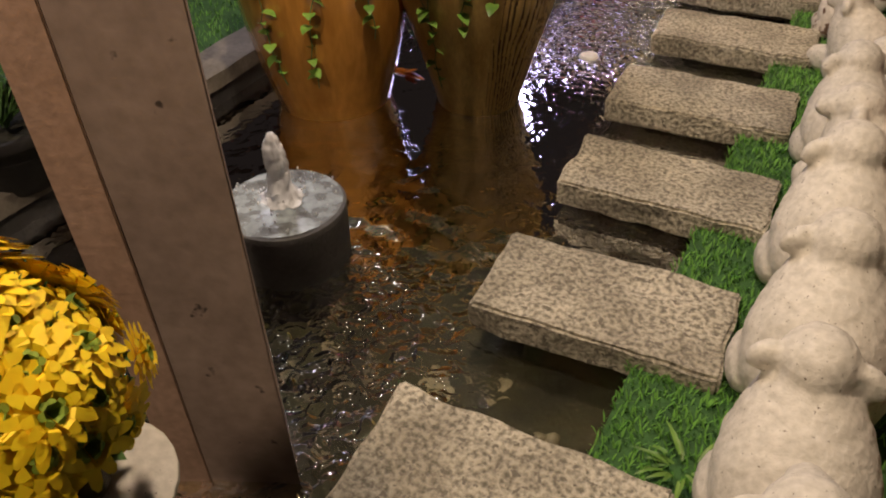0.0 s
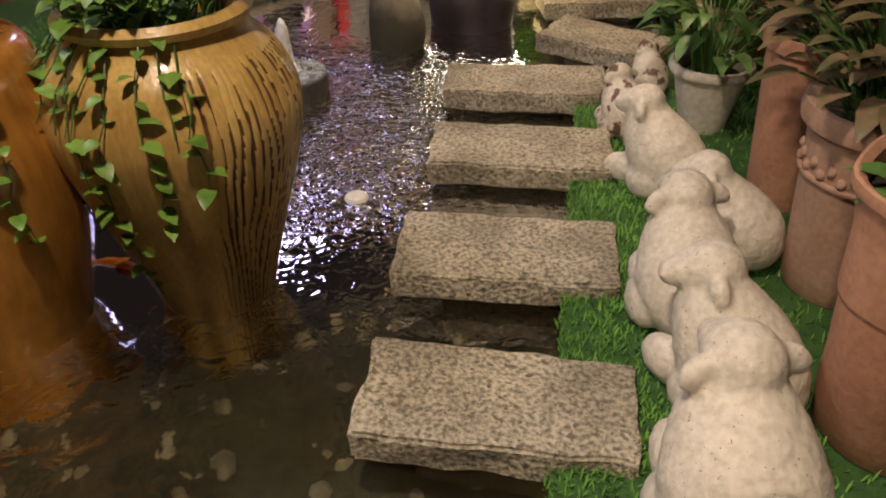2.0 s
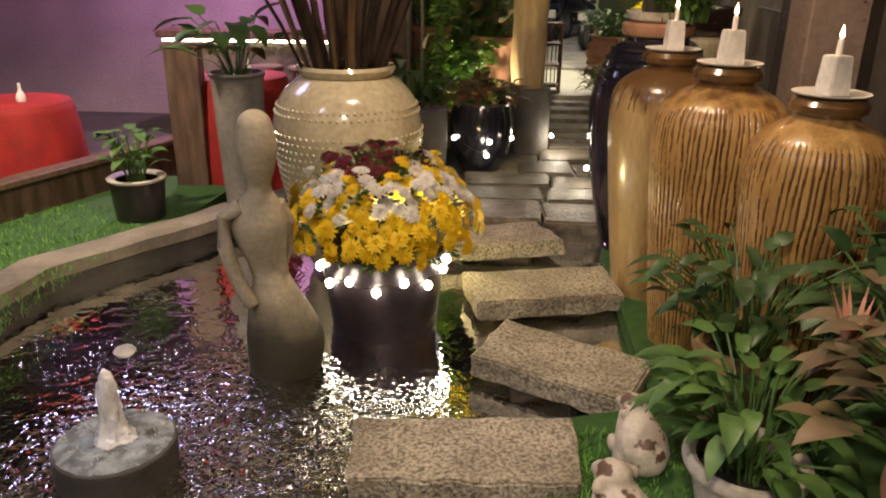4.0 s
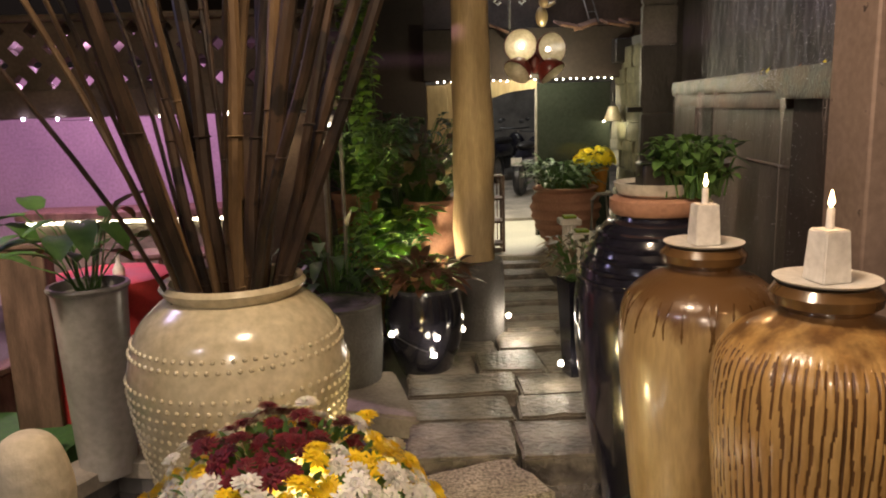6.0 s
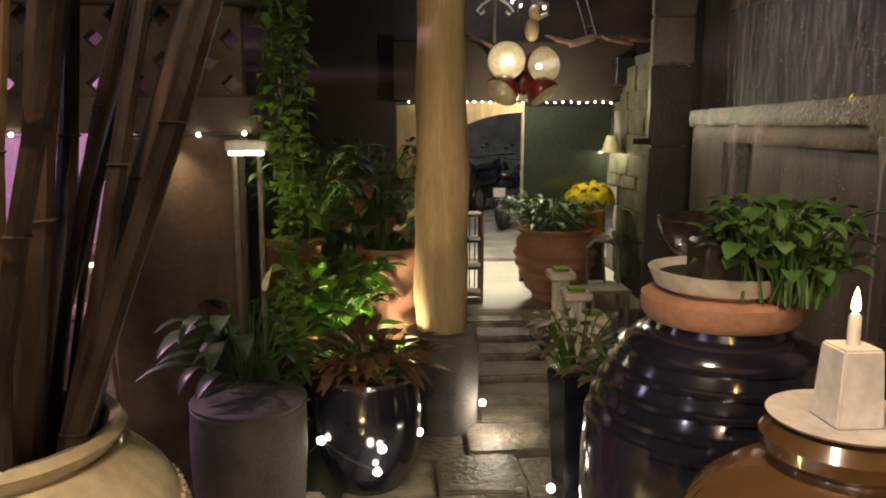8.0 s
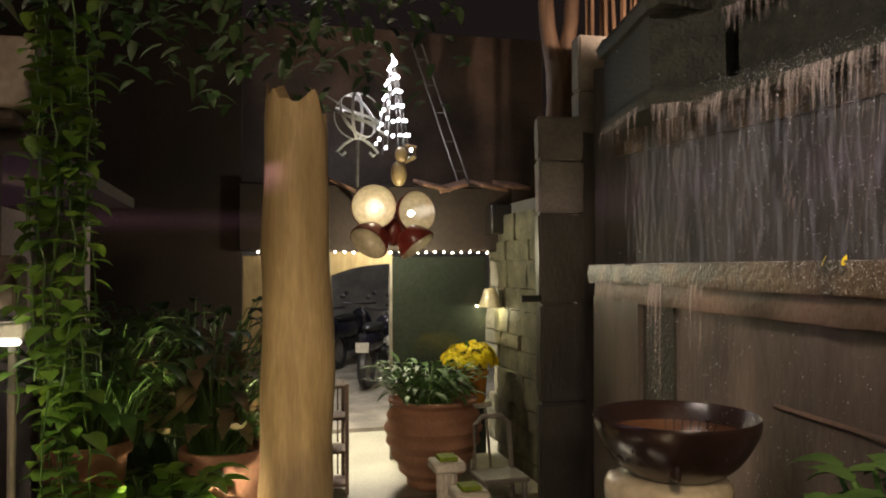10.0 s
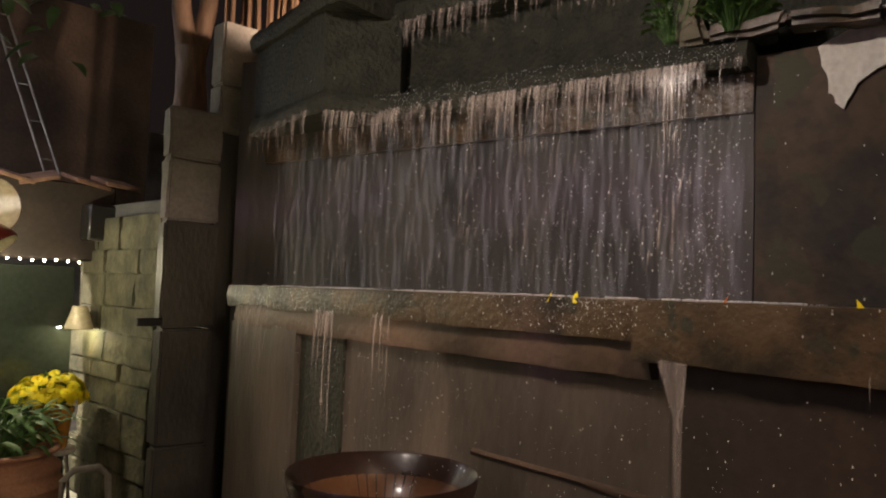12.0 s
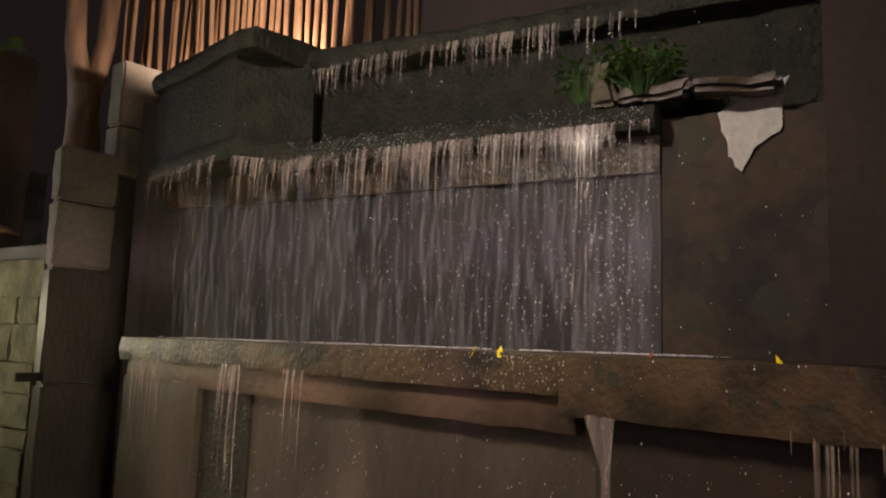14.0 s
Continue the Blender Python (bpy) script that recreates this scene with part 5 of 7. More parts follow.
def fountain(x, y, z, r, h, seed):
    t = thing("millstone_fountain", "round dark millstone fountain with a white water jet", "fountain", x, y, -0.4, group="millstone fountains")
    top = z + 0.4
    part("stone", lathe(smoothed([(r * 0.95, 0), (r, top * 0.5), (r * 1.02, top - 0.03), (r * 0.96, top - 0.004), (r * 0.5, top), (0, top)], 3), 36, wob=0.03), M["greystone"], t)
    bm = lathe([(r * 0.97, top + 0.001), (r * 0.7, top + 0.012), (r * 0.3, top + 0.016), (0.03, top + 0.02), (0, top + 0.02)], 40)
    for v in bm.verts:
        v.co.z += 0.008 * noise.noise(v.co * 30)
    ob = part("water_film", bm, veil2, t, "thin sheet of white water")
    rr = random.Random(seed)
    prof = smoothed([(0.075, 0.0), (0.046, h * 0.12), (0.037, h * 0.4), (0.036, h * 0.65), (0.026, h * 0.85), (0.014, h * 0.96), (0, h)], 5)
    bm = lathe(prof, 28, z=top + 0.015)
    for v in bm.verts:
        p = v.co * 38 + Vector((seed * 9, 0, 0))
        f = 1 + 0.22 * noise.noise(p * 0.8) + 0.16 * noise.noise(p * 2.2)
        v.co.x = v.co.x * f + 0.006 * noise.noise((seed, 0, v.co.z * 14))
        v.co.y = v.co.y * f + 0.006 * noise.noise((seed, 5, v.co.z * 14))
        v.co.z += 0.014 * noise.noise(p * 1.4)
    part("jet", bm, froth, t, "frothy white water jet")
    bm = bmesh.new()
    for k in range(70):
        a, q = rr.uniform(0, 6.28), rr.uniform(0.02, r * 0.95)
        blob(bm, q * math.cos(a), q * math.sin(a), top + 0.012 + rr.random() * 0.07 * (1 - q / r), 0.004, 0.004, 0.006, 6, 4)
    part("spray", bm, M["foam"], t, "white spray drops")["kind"] = "stuff"
    part("nozzle", lathe([(0, top), (0.05, top), (0.035, top + 0.035), (0, top + 0.04)], 16), M["blackpot"], t)


froth = veilmat("frothy water", 1.0, (0.92, 0.93, 0.97))
froth.node_tree.nodes["Mapping"].inputs["Scale"].default_value = (22, 22, 9)
froth.node_tree.nodes["Map Range"].inputs["From Min"].default_value = 0.15
froth.node_tree.nodes["Map Range"].inputs["From Max"].default_value = 0.5
veil2 = veilmat("white water film", 0.85, (0.66, 0.76, 0.82))
veil2.node_tree.nodes["Mapping"].inputs["Scale"].default_value = (10, 10, 10)
veil2.node_tree.nodes["Map Range"].inputs["From Min"].default_value = 0.3
fountain(-0.94, 3.06, 0.08, 0.205, 0.25, 1)
fountain(-1.21, 6.04, -0.025, 0.205, 0.27, 2)
for x, y in ((-0.571, 5.04), (-1.58, 6.88)):
    t = thing("pond_light", "small white round lamp floating on the pond", "pond lamp", x, y, -0.15, group="pond lamps")
    part("disc", lathe([(0, 0), (0.04, 0.002), (0.05, 0.012), (0.042, 0.024), (0, 0.03)], 20), M["candle"], t)

bm = bmesh.new()
rows = []
for i in range(13):
    f = i / 12
    w = 0.036 * math.sin(math.pi * min(1.0, 0.10 + 0.84 * f)) ** 0.8 + 0.002
    c = Vector((0.26 * (f - 0.5), 0.02 * math.sin(f * 4.5), 0))
    rows.append([bm.verts.new(c + Vector((0, w * 0.75 * math.cos(a), w * math.sin(a)))) for a in (2 * math.pi * k / 10 for k in range(10))])
for p, q in zip(rows, rows[1:]):
    for k in range(10):
        bm.faces.new((p[k], p[(k + 1) % 10], q[(k + 1) % 10], q[k]))
bm.faces.new(rows[0][::-1])
bm.faces.new(rows[-1])
t = thing("koi", "orange koi carp resting at the water's surface", "fish", -1.31, 4.46, -0.160, 4)
part("body", bm, M["koi"], t)
for name, base, way, size in (("tail_fin", (0.12, -0.02, 0.0), (1, -0.25, 0.35), 0.07), ("tail_fin", (0.12, -0.02, 0.0), (1, -0.25, -0.35), 0.07), ("dorsal_fin", (-0.01, 0, 0.03), (0.9, 0, 0.35), 0.08), ("side_fin", (-0.06, -0.025, 0.0), (0.6, -0.8, -0.1), 0.05)):
    bm = bmesh.new()
    leaf(bm, base, way, size, size * 0.5, 0.1, 4, 0.1)
    part(name, bm, M["koi"], t)

# pebbles on the pond floor
bm = bmesh.new()
pr = random.Random(8)
for k in range(900):
    s = pr.uniform(0.012, 0.045)
    blob(bm, pr.uniform(-2.0, 0.3), pr.uniform(1.6, 8.4), -0.216, s, s * pr.uniform(0.6, 1), s * 0.5, 7, 5, pose(0, 0, 0, 0, 0, pr.uniform(0, 180)))
solid("pebbles", bm, M["pebble"], "brown and grey pebbles on the pond floor", "pebbles", kind="stuff")

# abstract stone figure
bm = bmesh.new()
lathe(smoothed([(0.12, 0.0), (0.150, 0.10), (0.168, 0.24), (0.160, 0.36), (0.118, 0.50), (0.078, 0.62), (0.072, 0.70), (0.090, 0.80), (0.098, 0.88), (0.078, 0.95), (0.050, 1.02), (0.047, 1.06), (0.062, 1.11), (0.076, 1.18), (0.077, 1.24), (0.060, 1.315), (0.030, 1.345), (0, 1.35)], 4), 32, bm)
for v in bm.verts:
    z = v.co.z
    if 0.66 < z < 1.0:
        v.co.x *= 1.15
        v.co.y *= 0.8
    v.co.x += 0.035 * math.exp(-((z - 0.30) / 0.22) ** 2) - 0.025 * math.exp(-((z - 0.85) / 0.16) ** 2)
tube([(-0.085, -0.02, 0.955), (-0.150, -0.04, 0.925), (-0.158, -0.06, 0.80), (-0.120, -0.085, 0.66), (-0.080, -0.10, 0.575), (-0.068, -0.10, 0.545)], 0.034, bm, 14, 0.030)
tube([(0.055, 0.03, 0.955), (0.085, 0.05, 0.86), (0.06, 0.07, 0.72), (0.03, 0.08, 0.62)], 0.028, bm, 12, 0.024)
figm = mat("mossy figure stone", (0.62, 0.55, 0.42), (0.42, 0.37, 0.27), 0.75, 0, 4, 0.4, 45)
n, l = figm.node_tree.nodes, figm.node_tree.links
sep, cox, nz, add, rp, mx = n.new("ShaderNodeSeparateXYZ"), n.new("ShaderNodeTexCoord"), n.new("ShaderNodeTexNoise"), n.new("ShaderNodeMath"), n.new("ShaderNodeValToRGB"), n.new("ShaderNodeMix")
nz.inputs["Scale"].default_value = 6
l.new(cox.outputs["Object"], sep.inputs[0])
l.new(cox.outputs["Object"], nz.inputs["Vector"])
add.operation = "MULTIPLY_ADD"
add.inputs[1].default_value = 0.28
l.new(nz.outputs["Fac"], add.inputs[0])
l.new(sep.outputs["Z"], add.inputs[2])
rp.color_ramp.elements[0].position, rp.color_ramp.elements[0].color = 0.52, (1, 1, 1, 1)
rp.color_ramp.elements[1].position, rp.color_ramp.elements[1].color = 0.74, (0, 0, 0, 1)
l.new(add.outputs[0], rp.inputs[0])
mx.data_type = "RGBA"
mx.inputs[7].default_value = (0.075, 0.07, 0.05, 1)
b = n["Principled BSDF"]
l.new(b.inputs["Base Color"].links[0].from_socket, mx.inputs[6])
l.new(rp.outputs[0], mx.inputs[0])
l.new(mx.outputs[2], b.inputs["Base Color"])
solid("stone_figure", bm, figm, "pale abstract stone figure with a mossy dark lower half", "statue", pose(-0.83, 6.84, -0.30, 8, 0, 4))


def lamb(x, y, rz, s=1.0, face=0, material="white"):
    """A seated lamb statue, facing +y, head raised and turned by face degrees, ears out."""
    bm = bmesh.new()
    spine = [(-0.09, 0.12, 0.135), (-0.06, 0.145, 0.158), (-0.03, 0.17, 0.160), (0.0, 0.20, 0.150), (0.03, 0.23, 0.136), (0.055, 0.262, 0.118), (0.075, 0.295, 0.098), (0.09, 0.325, 0.080)]
    for yy, zz, q in spine:
        blob(bm, 0, yy, zz, q, q, q * 0.95, 22, 16)
    for q in (1, -1):
        blob(bm, q * 0.075, 0.12, 0.07, 0.058, 0.10, 0.07, 12, 8)
        blob(bm, q * 0.125, -0.03, 0.075, 0.055, 0.10, 0.075, 12, 8)
    head = pose(0, 0.105, 0.368, 0, 0, face)
    for p, rx, ry, rz_ in (((0, 0.0, 0), 0.080, 0.088, 0.078), ((0, 0.055, -0.012), 0.056, 0.062, 0.052), ((0, 0.100, -0.022), 0.040, 0.036, 0.036)):
        c = head @ Vector(p)
        blob(bm, c.x, c.y, c.z, rx, ry, rz_, 16, 12, pose(0, 0, 0, 0, 0, face))
    for q in (1, -1):
        c = head @ Vector((q * 0.098, -0.012, -0.002))
        blob(bm, c.x, c.y, c.z, 0.046, 0.026, 0.030, 14, 10, pose(0, 0, 0, 0, q * 42, face - q * 14))
    bmesh.ops.scale(bm, vec=(s, s, s), verts=bm.verts)
    label = "white lamb statue with paint flaked to brown patches" if material == "calico" else "white painted stone lamb statue with worn dark flecks"
    ob = solid("lamb_statue", bm, M[material], label, "statue", pose(x, y, -0.055, 0, 0, rz), group="lamb statues")
    md = ob.modifiers.new("blend", "REMESH")
    md.mode, md.voxel_size, md.use_smooth_shade = "VOXEL", 0.009, True
    sm = ob.modifiers.new("soft", "SMOOTH")
    sm.factor, sm.iterations = 0.5, 6
    tex = bpy.data.textures.get("wool") or bpy.data.textures.new("wool", "CLOUDS")
    tex.noise_scale = 0.028
    wool = ob.modifiers.new("wool", "DISPLACE")
    wool.texture, wool.strength, wool.mid_level = tex, 0.006, 0.5
    return ob


for x, y, rz, s, face, material in ((0.74, 2.32, 6, 1.05, 0, "white"), (0.71, 2.72, 10, 1.05, -6, "white"), (0.70, 3.14, 4, 1.10, 4, "white"), (0.68, 3.62, 8, 1.10, 12, "white"), (0.72, 4.04, 40, 0.98, 48, "white"), (0.64, 4.38, 12, 0.98, 10, "white"), (0.80, 4.70, 70, 0.85, 14, "white"), (0.61, 5.16, 50, 0.88, 20, "white"), (0.49, 5.62, 25, 0.66, 8, "calico"), (0.62, 6.08, 20, 0.55, 20, "calico")):
    lamb(x, y, rz, s, face, material)

# string of lights round the flower pot, and the chrysanthemums
PX, PY = -0.42, 7.30
t = thing("flower_pot", "dark blue-black glazed pot standing in the pond", "pot", PX, PY, -0.35)
part("body", lathe([(0, 0), (0.225, 0), (0.24, 0.02), (0.262, 0.22), (0.285, 0.45), (0.290, 0.58), (0.305, 0.60), (0.310, 0.635), (0.295, 0.652), (0.27, 0.64), (0.255, 0.5), (0, 0.5)], 44), M["plumglaze"], t)
soil_disc(0.23, 0.6, t)


def flower(bm, m, r, petals, rr, mi):
    """A full double flower head: rings of petals, each ring steeper, round a tight middle."""
    root = bm.verts.new(m @ Vector((0, 0, 0.02 * r)))
    for ring, (n, q, lift) in enumerate(((petals, 1.0, 0.10), (petals - 2, 0.84, 0.30), (petals - 4, 0.60, 0.44), (7, 0.27, 0.42))):
        for k in range(n):
            a = 2 * math.pi * (k + 0.5 * (ring % 2) + rr.uniform(-0.15, 0.15)) / n
            c, s = math.cos(a), math.sin(a)
            w, q2 = r * (0.135, 0.125, 0.11, 0.09)[ring], q * rr.uniform(0.88, 1.08)
            side = Vector((-s, c, 0)) * w
            p1 = Vector((0.62 * r * q2 * c, 0.62 * r * q2 * s, r * lift * 0.95))
            p2 = Vector((r * q2 * c, r * q2 * s, r * lift * 0.85))
            v = [root] + [bm.verts.new(m @ p) for p in (p1 - side, (p1 + p2 * 2) / 3 - side * 0.85, p2 - side * 0.25, p2 + side * 0.25, (p1 + p2 * 2) / 3 + side * 0.85, p1 + side)]
            bm.faces.new(v).material_index = mi if ring < 3 else 1


def mound(name, label, x, y, z, rx, rz_, count, size, colours, seed):
    """A dome of flower heads over green leaves; colours picks a petal colour from height and angle."""
    t = thing(name, label, "flowers", x, y, z)
    rr = random.Random(seed)
    made = {}
    for k in range(count):
        f = (k + 0.5) / count
        ph = math.acos(1 - f * 0.97)
        a = k * 2.39996
        d = Vector((math.sin(ph) * math.cos(a), math.sin(ph) * math.sin(a), math.cos(ph)))
        p = Vector((d.x * rx, d.y * rx, d.z * rz_)) * rr.uniform(0.86, 1.07)
        nrm = Vector((d.x / rx, d.y / rx, d.z / rz_)).normalized() + Vector((rr.uniform(-0.45, 0.45), rr.uniform(-0.45, 0.45), rr.uniform(-0.2, 0.35)))
        m = Matrix.Translation(p) @ nrm.to_track_quat("Z", "Y").to_matrix().to_4x4() @ pose(0, 0, 0, 0, 0, rr.uniform(0, 360))
        c = colours(ph, a, rr)
        if c not in made:
            bm = bmesh.new()
            flower(bm, Matrix.Identity(4), size, 13, rr, 0)
            made[c] = link(bm, "bloom", [M[c], M["eye"] if c == "yellow" and count < 100 else M[c]], False)
        o = new("bloom", made[c])
        o.parent = t
        o.matrix_local = m @ Matrix.Scale(rr.uniform(0.75, 1.15), 4)
    bl = bmesh.new()
    for k in range(count * 2):
        a, ph = rr.uniform(0, 6.28), math.acos(1 - 1.15 * rr.random())
        d = Vector((math.sin(ph) * math.cos(a) * rx, math.sin(ph) * math.sin(a) * rx, math.cos(ph) * rz_)) * rr.uniform(0.7, 0.93)
        leaf(bl, d, d + Vector((0, 0, 0.1)), 0.05, 0.03, 0.8, 3)
    part("foliage", bl, M["leaf"], t)["kind"] = "stuff"
    return t


def mumcolour(ph, a, rr):
    p = (math.sin(ph) * math.cos(a) * 2.4, math.sin(ph) * math.sin(a) * 2.4, 5)
    if ph + 0.35 * noise.noise(p) < 0.50:
        return "maroon"
    if ph < 1.12 and noise.noise((p[0] * 1.5, p[1] * 1.5, 9)) > -0.06 + 0.5 * max(0.0, ph - 0.85):
        return "petalwhite"
    return "yellow"


mound("chrysanthemums", "dome of maroon, white and yellow chrysanthemums in a pot", PX, PY, 0.34, 0.46, 0.41, 300, 0.044, mumcolour, 4)
t = thing("light_string", "string of small warm lights round the flower pot", "light string", PX, PY, 0.17)
part("wire", tube([(0.302 * math.cos(k * 0.2618), 0.302 * math.sin(k * 0.2618), 0.015 * math.sin(k * 2.1)) for k in range(25)], 0.003, None, 5), M["wire"], t)
for k in range(15):
    a = 2 * math.pi * (k + 0.3) / 15
    part("bulb", blob(bmesh.new(), 0.312 * math.cos(a), 0.312 * math.sin(a), 0.02 * (-1) ** k, 0.021, 0.021, 0.023, 10, 7), M["led"], t)
lamp("POINT", "flower_pot_lights", 12, YELLOW, (PX + 0.12, PY + 0.36, 0.2), None, 0.05)

# post, bouquet and dark planter by the entry
t = thing("timber_post", "brown painted square post with peeling pale edge", "post", 0, 0, 0)
part("shaft", rough_block([(-0.345, 2.318), (-0.50, 2.46), (-0.70, 2.36), (-0.553, 2.22)][::-1], -0.4, 3.2, 4, 0.003, 10, 0.003), M["paint"], t)
part("edge_board", rough_block([(-0.555, 2.219), (-0.702, 2.359), (-0.79, 2.31), (-0.640, 2.172)][::-1], -0.4, 3.2, 9, 0.003, 10, 0.003), M["terraplain"], t, "pale pinkish edge board")
mound("bouquet", "bouquet of bright yellow daisies in a glass", -0.27, 1.79, 0.74, 0.165, 0.22, 66, 0.064, lambda ph, a, rr: "yellow", 6)
t = thing("vase", "clear vase on a pale carved stone stand", "vase", -0.25, 1.82, -0.1)
part("stand", lathe(smoothed([(0.15, 0), (0.15, 0.05), (0.07, 0.14), (0.06, 0.4), (0.09, 0.55), (0.13, 0.62), (0.13, 0.66), (0, 0.665)], 4), 28), M["white"], t)
part("glass", lathe([(0.05, 0.67), (0.055, 0.7), (0.05, 0.85), (0.06, 0.88), (0.055, 0.88), (0.045, 0.85), (0.048, 0.7), (0.045, 0.675)], 24), water, t)
pot("dark_planter", "wide black planter with a pale rim by the pond", -2.05, 2.85, -0.02, 0.26, 0.17, 0.24, "blackpot", 0.02, 0.04)
plant("planter_plant", "dark green leafy plant in the black planter", -2.05, 2.85, 0.2, 50, 0.25, 0.12, 0.06, 41, 0.3, 1.0, "darkleaf")

# ---- pots along the right of the walk ----
pot("terracotta_pot", "tall plain orange terracotta pot with a torn rim", 1.11, 3.97, -0.05, 0.72, 0.16, 0.235, "terracotta", 0.012, 0.03, wob=0.10)
pot("terracotta_pot", "tall terracotta pot with a relief band under its rim", 1.14, 4.60, -0.05, 0.62, 0.16, 0.20, "terraplain", 0.025, 0.06, band=True)
pot("terracotta_pot", "plain brown terracotta pot with a plant", 1.07, 5.13, -0.05, 0.64, 0.125, 0.165, "terracotta", 0.015, 0.05)
pot("terracotta_pot", "plain terracotta pot at the turf's end", 1.28, 2.95, -0.05, 0.6, 0.15, 0.19, "terracotta", 0.02, 0.05)
pot("white_pot", "white plastic flower pot with a rolled rim", 0.84, 5.72, -0.05, 0.30, 0.10, 0.155, "plastic", 0.02, 0.035)
plant("peace_lily", "dark green peace lily in the white pot", 0.84, 5.72, 0.2, 70, 0.24, 0.17, 0.06, 51, 0.34, 1.3, "leaf", base=0.08)
plant("bronze_plant", "bronze-leaved plant in a terracotta pot", 1.12, 5.14, 0.5, 150, 0.36, 0.13, 0.065, 52, 0.42, 1.2, "redleaf", base=0.1)
plant("bronze_plant", "bronze and green leaved plant in a terracotta pot", 1.14, 4.60, 0.5, 110, 0.30, 0.13, 0.065, 53, 0.40, 1.2, "redleaf", base=0.1)
plant("bronze_plant", "green leaved plant in a terracotta pot", 1.28, 5.7, 0.45, 80, 0.36, 0.15, 0.08, 57, 0.5, 1.2, "darkleaf", base=0.1)
pot("terracotta_pot", "small tan pot behind the white pot", 0.98, 6.25, -0.05, 0.4, 0.11, 0.15, "tanjar", 0.02, 0.04)
plant("leafy_plant", "dark green plant in a small tan pot", 0.98, 6.25, 0.3, 70, 0.3, 0.14, 0.06, 58, 0.4, 1.2, "darkleaf", base=0.1)
for i, (x, y, z) in enumerate(((0.82, 5.28, 0.80), (0.80, 4.86, 0.86), (0.88, 5.05, 0.74), (1.0, 4.72, 0.78))):
    t = thing("pink_shoot", "spiky pink young shoot among bronze leaves", "plant", x, y, z, group="pink shoots")
    bm = bmesh.new()
    for k in range(16):
        a = rnd.uniform(0, 6.28)
        leaf(bm, (0, 0, 0), (0.35 * math.cos(a), 0.35 * math.sin(a), 1), rnd.uniform(0.10, 0.19), 0.014, 0.35, 3)
    part("shoot_tuft", bm, M["pinkleaf"], t)["kind"] = "stuff"
plant("leafy_plant", "green plant in the torn terracotta pot", 1.11, 3.97, 0.50, 26, 0.16, 0.13, 0.07, 54, 0.2, 1.2, "leaf", base=0.1)
plant("weed", "small bright green weed between turf and stone", 0.50, 2.72, -0.05, 22, 0.05, 0.10, 0.012, 55, 0.05, 0.9, "lightleaf", stem=0)


# ---- candle jars ----
def shoulder_glaze(m, z0, z1, colour):
    """A darker glaze poured over the shoulder, its edge run down unevenly."""
    n, l = m.node_tree.nodes, m.node_tree.links
    b = n["Principled BSDF"]
    co, sp, nz, mp = n.new("ShaderNodeTexCoord"), n.new("ShaderNodeSeparateXYZ"), n.new("ShaderNodeTexNoise"), n.new("ShaderNodeMapping")
    ad, rg, mx = n.new("ShaderNodeMath"), n.new("ShaderNodeMapRange"), n.new("ShaderNodeMix")
    mp.inputs["Scale"].default_value = (3, 3, 0.8)
    nz.inputs["Scale"].default_value, nz.inputs["Detail"].default_value = 5, 6
    l.new(co.outputs["Object"], sp.inputs[0])
    l.new(co.outputs["Object"], mp.inputs[0])
    l.new(mp.outputs[0], nz.inputs["Vector"])
    ad.operation = "MULTIPLY_ADD"
    ad.inputs[1].default_value = 0.34
    l.new(nz.outputs["Fac"], ad.inputs[0])
    l.new(sp.outputs["Z"], ad.inputs[2])
    rg.inputs["From Min"].default_value, rg.inputs["From Max"].default_value = z0 + 0.17, z1 + 0.17
    l.new(ad.outputs[0], rg.inputs[0])
    mx.data_type = "RGBA"
    mx.inputs[7].default_value = (*colour, 1)
    l.new(b.inputs["Base Color"].links[0].from_socket, mx.inputs[6])
    l.new(rg.outputs[0], mx.inputs[0])
    l.new(mx.outputs[2], b.inputs["Base Color"])


M["tanjar_shoulder"] = mat("tan glaze with brown shoulder", (0.50, 0.36, 0.17), (0.33, 0.21, 0.09), 0.28, 0, 3, 0.15, 25, coat=0.6, stretch=(3, 3, 0.5))
shoulder_glaze(M["tanjar_shoulder"], 1.10, 1.18, (0.13, 0.068, 0.026))
M["ochre_shoulder"] = mat("ochre glaze with brown shoulder", (0.58, 0.37, 0.14), (0.40, 0.22, 0.07), 0.3, 0, 4, 0.15, 30, coat=0.5, stretch=(3, 3, 0.7))
shoulder_glaze(M["ochre_shoulder"], 1.19, 1.27, (0.14, 0.07, 0.025))


